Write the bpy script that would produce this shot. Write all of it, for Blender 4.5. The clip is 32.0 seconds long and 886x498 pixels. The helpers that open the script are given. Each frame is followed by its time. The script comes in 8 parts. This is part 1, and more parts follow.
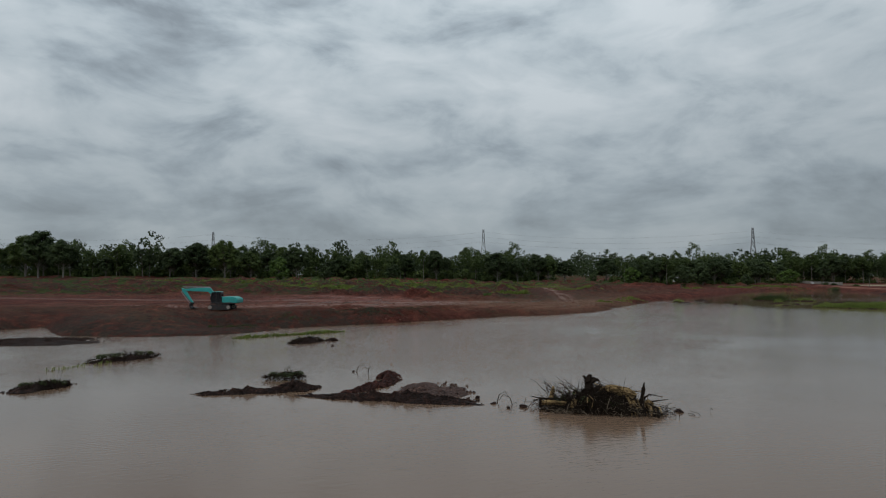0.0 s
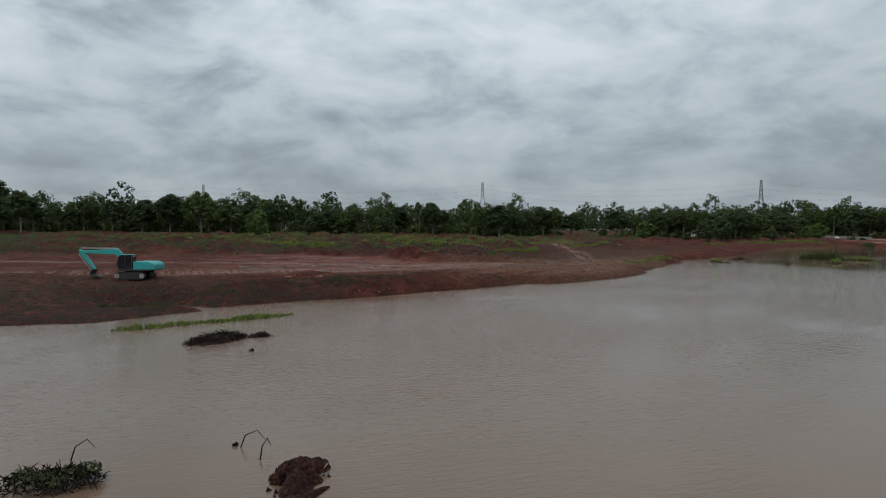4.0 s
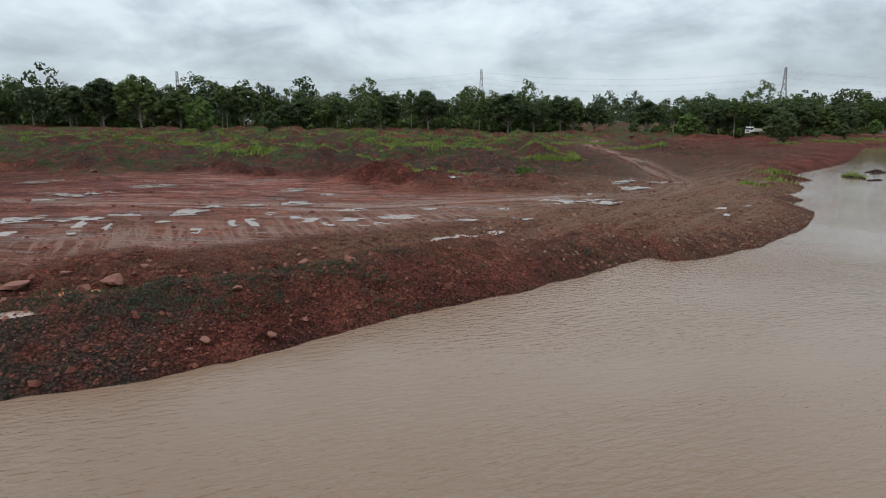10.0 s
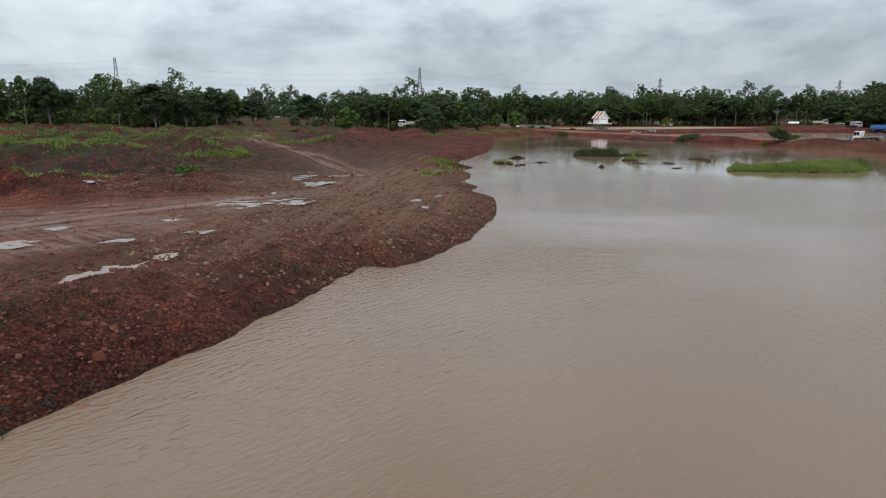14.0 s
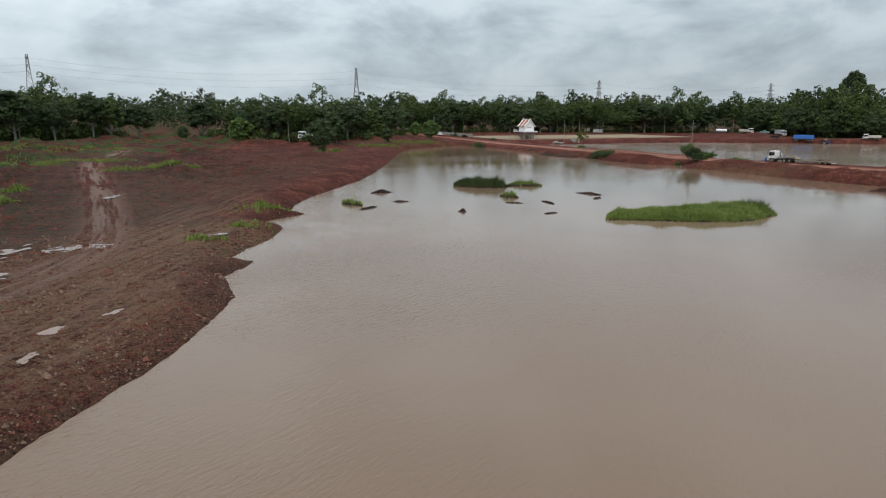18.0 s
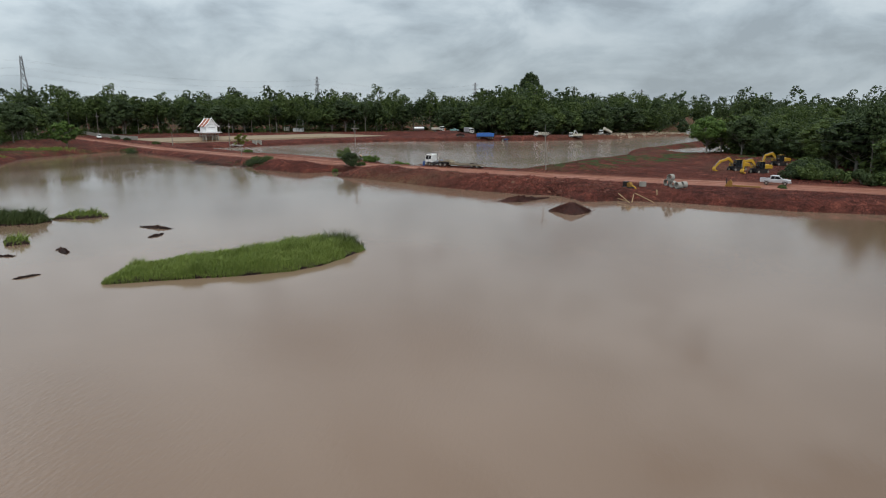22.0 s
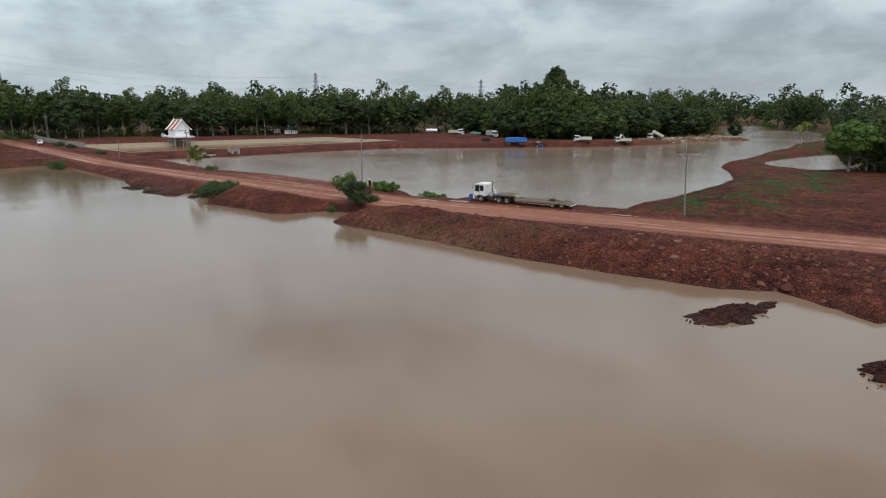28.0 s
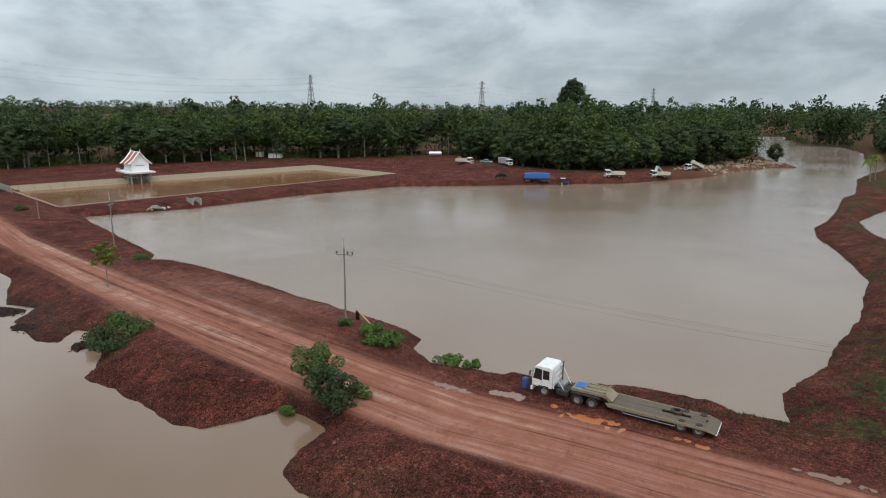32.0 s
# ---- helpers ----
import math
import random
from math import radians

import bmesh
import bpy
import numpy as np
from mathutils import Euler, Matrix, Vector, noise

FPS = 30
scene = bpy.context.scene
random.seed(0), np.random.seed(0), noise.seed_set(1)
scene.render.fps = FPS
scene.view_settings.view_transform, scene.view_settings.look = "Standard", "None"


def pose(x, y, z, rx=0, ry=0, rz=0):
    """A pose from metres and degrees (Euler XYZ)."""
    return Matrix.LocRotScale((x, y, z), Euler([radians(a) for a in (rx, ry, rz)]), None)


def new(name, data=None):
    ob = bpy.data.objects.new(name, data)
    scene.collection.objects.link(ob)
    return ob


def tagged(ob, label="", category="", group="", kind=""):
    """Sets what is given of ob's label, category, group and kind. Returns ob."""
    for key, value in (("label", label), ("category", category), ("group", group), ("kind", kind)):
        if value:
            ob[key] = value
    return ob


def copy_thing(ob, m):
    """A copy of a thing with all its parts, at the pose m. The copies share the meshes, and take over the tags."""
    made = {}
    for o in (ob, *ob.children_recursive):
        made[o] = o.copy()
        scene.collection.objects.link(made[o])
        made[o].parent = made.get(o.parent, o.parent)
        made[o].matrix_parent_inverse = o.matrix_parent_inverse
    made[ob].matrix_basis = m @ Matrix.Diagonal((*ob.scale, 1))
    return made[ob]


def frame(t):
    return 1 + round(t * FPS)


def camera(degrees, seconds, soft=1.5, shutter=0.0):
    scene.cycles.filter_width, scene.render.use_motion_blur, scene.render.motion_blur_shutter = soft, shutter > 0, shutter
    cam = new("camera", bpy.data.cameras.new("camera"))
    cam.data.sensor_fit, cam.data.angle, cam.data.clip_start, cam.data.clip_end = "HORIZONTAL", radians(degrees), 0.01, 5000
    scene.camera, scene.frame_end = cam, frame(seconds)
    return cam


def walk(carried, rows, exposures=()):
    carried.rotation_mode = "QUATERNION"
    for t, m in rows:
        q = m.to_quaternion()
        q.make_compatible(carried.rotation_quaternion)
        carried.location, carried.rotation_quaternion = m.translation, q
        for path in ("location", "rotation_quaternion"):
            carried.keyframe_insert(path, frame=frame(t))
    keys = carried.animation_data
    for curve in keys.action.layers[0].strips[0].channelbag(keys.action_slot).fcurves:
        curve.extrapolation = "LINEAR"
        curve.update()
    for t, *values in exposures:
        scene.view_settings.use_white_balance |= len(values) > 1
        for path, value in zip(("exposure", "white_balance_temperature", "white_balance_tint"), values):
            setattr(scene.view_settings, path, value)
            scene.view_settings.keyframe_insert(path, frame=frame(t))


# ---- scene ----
cam = camera(69.76, 32.0, soft=1.1)
# seconds, x, y, z, heading to the right of north, tilt downwards, lean
PATH = [
    (0.0, 0.00, -0.00, 8.11, 0.00, -2.40, -0.10),
    (0.5, -0.01, 2.37, 8.09, 0.01, -2.39, -0.07),
    (1.0, 0.00, 5.03, 8.15, 0.03, -2.37, -0.09),
    (1.5, 0.01, 8.07, 8.19, 0.09, -2.34, -0.14),
    (2.0, 0.01, 11.40, 8.22, 0.07, -2.34, -0.16),
    (2.5, 0.04, 15.12, 8.25, 0.07, -2.34, -0.17),
    (4.5, 0.86, 34.69, 8.57, 0.18, 3.70, -0.10),
    (5.0, 1.29, 39.90, 8.64, 0.20, 5.30, -0.09),
    (5.5, 1.71, 45.21, 8.69, 0.23, 6.90, -0.12),
    (6.0, 2.13, 50.68, 8.73, 0.24, 8.46, -0.19),
    (6.5, 2.45, 56.26, 8.68, 0.23, 9.98, -0.22),
    (7.0, 2.80, 62.00, 8.77, 0.26, 11.24, -0.26),
    (7.5, 3.25, 67.62, 8.99, 0.29, 11.36, -0.30),
    (8.0, 3.64, 72.63, 9.18, 0.27, 11.34, -0.30),
    (8.5, 3.52, 76.67, 9.31, 0.36, 11.36, -0.23),
    (9.0, 2.81, 79.77, 9.47, 0.43, 11.36, -0.13),
    (9.5, 1.54, 82.20, 9.54, 0.50, 11.37, -0.07),
    (10.0, -0.30, 84.21, 9.58, 0.59, 11.39, -0.03),
    (10.5, -2.36, 85.89, 9.46, 0.67, 11.40, -0.03),
    (11.0, -3.87, 87.49, 9.30, 0.71, 11.43, -0.03),
    (11.5, -4.74, 89.09, 9.18, 0.80, 11.43, -0.00),
    (12.0, -4.95, 90.57, 9.11, 0.96, 11.50, -0.00),
    (12.5, -4.53, 91.76, 9.05, 7.96, 11.57, -0.02),
    (13.0, -3.53, 92.67, 9.02, 19.53, 11.67, -0.06),
    (13.5, -1.96, 93.49, 8.95, 26.18, 11.77, -0.08),
    (14.0, 0.11, 93.95, 8.82, 30.37, 11.80, -0.03),
    (14.5, 2.49, 94.25, 8.68, 34.06, 11.87, 0.04),
    (16.5, 15.39, 97.33, 8.94, 34.64, 11.96, 0.11),
    (17.0, 18.92, 99.28, 10.62, 34.66, 12.03, 0.14),
    (17.5, 22.56, 101.31, 12.36, 34.71, 11.95, 0.17),
    (18.0, 26.31, 103.24, 13.78, 34.85, 11.92, 0.19),
    (18.5, 30.07, 104.90, 14.61, 40.67, 11.94, 0.20),
    (19.0, 33.80, 106.43, 14.87, 49.90, 11.98, 0.23),
    (19.5, 37.70, 107.61, 14.97, 56.87, 11.95, 0.36),
    (20.0, 41.75, 108.43, 15.05, 57.91, 11.97, 0.37),
    (20.5, 45.92, 108.62, 15.14, 57.93, 12.02, 0.31),
    (21.0, 50.84, 107.99, 15.18, 57.97, 12.08, 0.23),
    (21.5, 56.44, 106.94, 15.14, 58.02, 12.11, 0.18),
    (22.0, 62.75, 105.85, 14.99, 58.04, 12.16, 0.16),
    (22.5, 69.32, 104.98, 14.93, 58.05, 12.20, 0.16),
    (23.0, 75.73, 104.94, 14.98, 58.10, 12.22, 0.19),
    (23.5, 81.07, 106.23, 15.01, 58.09, 12.24, 0.22),
    (24.0, 84.77, 108.78, 14.96, 58.09, 12.27, 0.23),
    (24.5, 86.81, 112.41, 14.97, 58.13, 12.30, 0.22),
    (25.0, 87.81, 117.02, 15.06, 58.08, 12.35, 0.20),
    (25.5, 88.84, 122.09, 15.20, 58.10, 12.38, 0.21),
    (27.5, 103.78, 141.59, 15.20, 58.03, 12.34, 0.20),
    (28.0, 109.63, 146.36, 15.98, 58.07, 12.36, 0.27),
    (28.5, 115.63, 151.05, 16.87, 58.12, 12.32, 0.33),
    (29.0, 121.82, 155.75, 17.83, 58.17, 12.36, 0.39),
    (29.5, 128.20, 160.41, 19.07, 58.26, 12.41, 0.49),
    (30.0, 134.36, 164.77, 20.85, 58.32, 12.53, 0.55),
    (30.5, 139.69, 168.37, 23.16, 58.33, 12.50, 0.59),
    (31.0, 143.43, 171.12, 25.35, 58.33, 12.57, 0.62),
    (31.5, 145.60, 172.89, 27.05, 58.30, 12.55, 0.61),
    (32.0, 146.75, 173.95, 28.08, 58.30, 12.67, 0.55),
]
walk(cam, [(t, pose(x, y, z, 90 - tilt, 0, -heading) @ pose(0, 0, 0, 0, 0, lean))
           for t, x, y, z, heading, tilt, lean in PATH],
     exposures=[(0.0, -0.90), (2.5, -0.90), (4.5, -0.54), (6.0, -0.34), (8.0, -0.03), (10.0, 0.06), (11.0, 0.14), (12.0, 0.27), (12.6, 0.24), (13.2, 0.1), (14.0, 0.0), (17.0, -0.02), (22.0, -0.08), (28.0, -0.02), (32.0, 0.02)])

# ---- sky and sun ----
SUN_ELEVATION, SUN_ROTATION = radians(58), radians(225)


def make_world():
    world = bpy.data.worlds.new("overcast_sky")
    scene.world = world
    world.use_nodes = True
    nt = world.node_tree
    nt.nodes.clear()
    N, K = nt.nodes.new, nt.links.new
    out, bg = N("ShaderNodeOutputWorld"), N("ShaderNodeBackground")
    sky = N("ShaderNodeTexSky")
    sky.sky_type, sky.sun_disc = "NISHITA", False
    sky.sun_elevation, sky.sun_rotation = SUN_ELEVATION, SUN_ROTATION
    sky.air_density, sky.dust_density = 1.0, 3.0
    geo = N("ShaderNodeTexCoord")
    sep = N("ShaderNodeSeparateXYZ")
    K(geo.outputs["Generated"], sep.inputs[0])

    def math_node(op, a, b=None, clamp=False):
        n = N("ShaderNodeMath")
        n.operation, n.use_clamp = op, clamp
        for i, v in enumerate((a, b)):
            if v is None:
                continue
            if isinstance(v, (int, float)):
                n.inputs[i].default_value = v
            else:
                K(v, n.inputs[i])
        return n.outputs[0]

    # cloud deck: banks three times as wide as high
    flat = N("ShaderNodeVectorMath")
    flat.operation = "MULTIPLY"
    flat.inputs[1].default_value = (1.0, 1.0, 2.3)
    K(geo.outputs["Generated"], flat.inputs[0])

    def cloud(scale, detail, rough, shift, warp=0.0):
        mp = N("ShaderNodeMapping")
        mp.inputs["Location"].default_value = shift
        mp.inputs["Scale"].default_value = (scale, scale, scale)
        K(flat.outputs[0], mp.inputs[0])
        n = N("ShaderNodeTexNoise")
        n.inputs["Scale"].default_value = 1.0
        n.inputs["Detail"].default_value = detail
        n.inputs["Roughness"].default_value = rough
        n.inputs["Distortion"].default_value = warp
        K(mp.outputs[0], n.inputs["Vector"])
        return n.outputs[0]

    big = cloud(2.3, 4, 0.5, (3.1, 1.7, 0), 0.3)
    mid = cloud(5.0, 7, 0.55, (7.7, 2.2, 0), 0.5)
    fine = cloud(13.0, 5, 0.55, (1.2, 8.8, 0), 0.3)
    mix = math_node("ADD", math_node("MULTIPLY", big, 0.42),
                    math_node("ADD", math_node("MULTIPLY", mid, 0.44), math_node("MULTIPLY", fine, 0.14)))
    ramp = N("ShaderNodeValToRGB")
    el = ramp.color_ramp.elements
    el[0].position, el[0].color = 0.41, (0.30, 0.352, 0.395, 1)
    el[1].position, el[1].color = 0.61, (0.71, 0.78, 0.825, 1)
    for at, c in ((0.47, (0.44, 0.515, 0.57, 1)), (0.52, (0.57, 0.65, 0.70, 1))):
        ramp.color_ramp.elements.new(at).color = c
    K(mix, ramp.inputs[0])
    # paler towards the horizon
    haze = N("ShaderNodeMapRange")
    haze.inputs[1].default_value, haze.inputs[2].default_value = 0.0, 0.22
    haze.inputs[3].default_value, haze.inputs[4].default_value = 0.45, 0.0
    K(sep.outputs[2], haze.inputs[0])
    pale = N("ShaderNodeMixRGB")
    pale.inputs[2].default_value = (0.61, 0.705, 0.765, 1)
    K(haze.outputs[0], pale.inputs[0])
    K(ramp.outputs[0], pale.inputs[1])
    # the deck is thinner overhead and to the north, heavier to the east
    lift = N("ShaderNodeMapRange")
    lift.inputs[1].default_value, lift.inputs[2].default_value = 0.05, 0.42
    lift.inputs[3].default_value, lift.inputs[4].default_value = 0.97, 1.66
    K(sep.outputs[2], lift.inputs[0])
    east = N("ShaderNodeMapRange")
    east.inputs[1].default_value, east.inputs[2].default_value = 0.25, 0.85
    east.inputs[3].default_value, east.inputs[4].default_value = 1.0, 0.82
    K(sep.outputs[0], east.inputs[0])
    grade = N("ShaderNodeMixRGB")
    grade.blend_type = "MULTIPLY"
    grade.inputs[0].default_value = 1.0
    K(pale.outputs[0], grade.inputs[1])
    K(math_node("MULTIPLY", lift.outputs[0], east.outputs[0]), grade.inputs[2])
    pale = grade
    # the blue sky above the deck lends a little of its colour
    thin = N("ShaderNodeMixRGB")
    thin.blend_type = "ADD"
    thin.inputs[0].default_value = 0.012
    K(pale.outputs[0], thin.inputs[1])
    K(sky.outputs[0], thin.inputs[2])
    K(thin.outputs[0], bg.inputs[0])
    bg.inputs[1].default_value = SKY_STRENGTH
    K(bg.outputs[0], out.inputs[0])


SKY_STRENGTH = 1.0
make_world()
lamp = bpy.data.lights.new("sun", "SUN")
lamp.energy, lamp.angle, lamp.color = 1.5, radians(40), (1.0, 0.96, 0.9)
sun = new("sun", lamp)
sun.rotation_euler = (radians(32), 0, radians(-45))
tagged(sun, "soft sun behind a closed cloud deck", "sun", kind="structure")


# ---- materials ----
class Mat:
    """A node material with short calls for its usual nodes."""

    def __init__(self, name, rough=0.8, metal=0.0, spec=0.5):
        self.m = bpy.data.materials.new(name)
        self.m.use_nodes = True
        self.nt = self.m.node_tree
        self.b = self.nt.nodes["Principled BSDF"]
        self.b.inputs["Roughness"].default_value = rough
        self.b.inputs["Metallic"].default_value = metal
        self.b.inputs["Specular IOR Level"].default_value = spec
        self.tc = self.nt.nodes.new("ShaderNodeTexCoord")

    def put(self, out, socket):
        self.nt.links.new(out, self.b.inputs[socket])

    def noise(self, scale, detail=4, rough=0.55, warp=0.0, space="Object", stretch=(1, 1, 1), turn=0.0):
        mp = self.nt.nodes.new("ShaderNodeMapping")
        mp.inputs["Scale"].default_value = stretch
        if turn:
            spin = self.nt.nodes.new("ShaderNodeMapping")
            spin.inputs["Rotation"].default_value = (0, 0, -radians(turn))
            self.nt.links.new(self.tc.outputs[space], spin.inputs[0])
            self.nt.links.new(spin.outputs[0], mp.inputs[0])
        else:
            self.nt.links.new(self.tc.outputs[space], mp.inputs[0])
        n = self.nt.nodes.new("ShaderNodeTexNoise")
        n.inputs["Scale"].default_value, n.inputs["Detail"].default_value = scale, detail
        n.inputs["Roughness"].default_value, n.inputs["Distortion"].default_value = rough, warp
        self.nt.links.new(mp.outputs[0], n.inputs["Vector"])
        return n.outputs[0]

    def voronoi(self, scale, feature="F1", stretch=(1, 1, 1), out="Distance"):
        mp = self.nt.nodes.new("ShaderNodeMapping")
        mp.inputs["Scale"].default_value = stretch
        self.nt.links.new(self.tc.outputs["Object"], mp.inputs[0])
        n = self.nt.nodes.new("ShaderNodeTexVoronoi")
        n.feature = feature
        n.inputs["Scale"].default_value = scale
        self.nt.links.new(mp.outputs[0], n.inputs["Vector"])
        return n.outputs[out]

    def crumbs(self, scale, out="Distance", warp=0.35):
        """Broken cells of earth or stone: the distance from each heart, or a grey of its own."""
        wob = self.nt.nodes.new("ShaderNodeTexNoise")
        wob.inputs["Scale"].default_value, wob.inputs["Detail"].default_value = scale * 1.3, 3
        self.nt.links.new(self.tc.outputs["Object"], wob.inputs["Vector"])
        add = self.nt.nodes.new("ShaderNodeVectorMath")
        add.operation = "MULTIPLY_ADD"
        self.nt.links.new(wob.outputs["Color"], add.inputs[0])
        add.inputs[1].default_value = (warp / scale * 2,) * 3
        self.nt.links.new(self.tc.outputs["Object"], add.inputs[2])
        n = self.nt.nodes.new("ShaderNodeTexVoronoi")
        n.inputs["Scale"].default_value = scale
        self.nt.links.new(add.outputs[0], n.inputs["Vector"])
        if out == "Distance":
            return n.outputs["Distance"]
        sep = self.nt.nodes.new("ShaderNodeSeparateColor")
        self.nt.links.new(n.outputs["Color"], sep.inputs[0])
        return sep.outputs[0]

    def ramp(self, fac, *stops):
        r = self.nt.nodes.new("ShaderNodeValToRGB")
        el = r.color_ramp.elements
        while len(el) < len(stops):
            el.new(0.5)
        for e, (p, c) in zip(el, stops):
            e.position = p
            e.color = (*c, 1) if len(c) == 3 else c
        self.nt.links.new(fac, r.inputs[0])
        return r.outputs[0]

    def mix(self, fac, a, b, blend="MIX"):
        n = self.nt.nodes.new("ShaderNodeMixRGB")
        n.blend_type = blend
        for i, v in enumerate((fac, a, b)):
            if isinstance(v, (int, float)):
                n.inputs[i].default_value = v
            elif isinstance(v, tuple):
                n.inputs[i].default_value = (*v, 1)
            else:
                self.nt.links.new(v, n.inputs[i])
        return n.outputs[0]

    def calc(self, op, a, b, clamp=False):
        n = self.nt.nodes.new("ShaderNodeMath")
        n.operation, n.use_clamp = op, clamp
        for i, v in enumerate((a, b)):
            if isinstance(v, (int, float)):
                n.inputs[i].default_value = v
            else:
                self.nt.links.new(v, n.inputs[i])
        return n.outputs[0]

    def stripes(self, name, span, scale, along=0.05, detail=5, rough=0.62):
        """Noise drawn out along a line of the plan, from the distance across it."""
        c = self.nt.nodes.new("ShaderNodeCombineXYZ")
        self.nt.links.new(self.calc("MULTIPLY", self.attr(name), span), c.inputs[0])
        sep = self.nt.nodes.new("ShaderNodeSeparateXYZ")
        self.nt.links.new(self.tc.outputs["Object"], sep.inputs[0])
        self.nt.links.new(self.calc("MULTIPLY", sep.outputs[1], along), c.inputs[1])
        self.nt.links.new(self.calc("MULTIPLY", sep.outputs[0], along), c.inputs[2])
        n = self.nt.nodes.new("ShaderNodeTexNoise")
        n.inputs["Scale"].default_value, n.inputs["Detail"].default_value, n.inputs["Roughness"].default_value = scale, detail, rough
        self.nt.links.new(c.outputs[0], n.inputs["Vector"])
        return n.outputs[0]

    def attr(self, name):
        n = self.nt.nodes.new("ShaderNodeAttribute")
        n.attribute_name = name
        return n.outputs["Fac"]

    def island(self):
        return self.nt.nodes.new("ShaderNodeNewGeometry").outputs["Random Per Island"]

    def each(self):
        return self.nt.nodes.new("ShaderNodeObjectInfo").outputs["Random"]

    def bump(self, height, strength=0.5, distance=0.05):
        n = self.nt.nodes.new("ShaderNodeBump")
        n.inputs["Strength"].default_value, n.inputs["Distance"].default_value = strength, distance
        self.nt.links.new(height, n.inputs["Height"])
        self.nt.links.new(n.outputs[0], self.b.inputs["Normal"])


def paint(name, c, rough=0.45, metal=0.0, dirt=(0.16, 0.07, 0.045), amount=0.35, spec=0.4):
    """Painted or bare surface with mud stains and fine unevenness."""
    k = Mat(name, rough, metal, spec)
    shade = k.mix(k.noise(6.0, 3), tuple(0.86 * v for v in c), tuple(min(1, 1.1 * v) for v in c))
    stain = k.ramp(k.noise(2.2, 6, 0.65), (0.48, (0, 0, 0)), (0.72, (amount,) * 3))
    k.put(k.mix(stain, shade, dirt), "Base Color")
    k.put(k.ramp(k.noise(4.0, 4), (0.3, (rough * 0.8,) * 3), (0.8, (min(1, rough * 1.4),) * 3)), "Roughness")
    k.bump(k.noise(30, 3), 0.08, 0.01)
    return k.m


def foliage(name, dark, mid, light):
    k = Mat(name, 0.6, spec=0.2)
    dark, mid, light = (tuple(0.86 * v for v in c) for c in (dark, mid, light))
    c = k.ramp(k.island(), (0.0, dark), (0.55, mid), (1.0, light))
    c = k.mix(k.ramp(k.noise(0.35, 2), (0.35, (0, 0, 0)), (0.7, (0.5, 0.5, 0.5))), c, dark)
    c = k.mix(k.ramp(k.each(), (0.0, (0, 0, 0)), (0.5, (0.08, 0.08, 0.08)), (1.0, (0.6, 0.6, 0.6))), c, tuple(0.5 * (a + b) for a, b in zip(light, mid)))
    c = k.mix(k.ramp(k.noise(0.11, 3, 0.6), (0.42, (0, 0, 0)), (0.62, (0.25, 0.25, 0.25))), c, light)
    k.put(c, "Base Color")
    tr = k.nt.nodes.new("ShaderNodeBsdfTranslucent")
    k.nt.links.new(c, tr.inputs[0])
    ms = k.nt.nodes.new("ShaderNodeMixShader")
    ms.inputs[0].default_value = 0.25
    k.nt.links.new(k.b.outputs[0], ms.inputs[1])
    k.nt.links.new(tr.outputs[0], ms.inputs[2])
    k.nt.links.new(ms.outputs[0], k.nt.nodes["Material Output"].inputs[0])
    return k.m


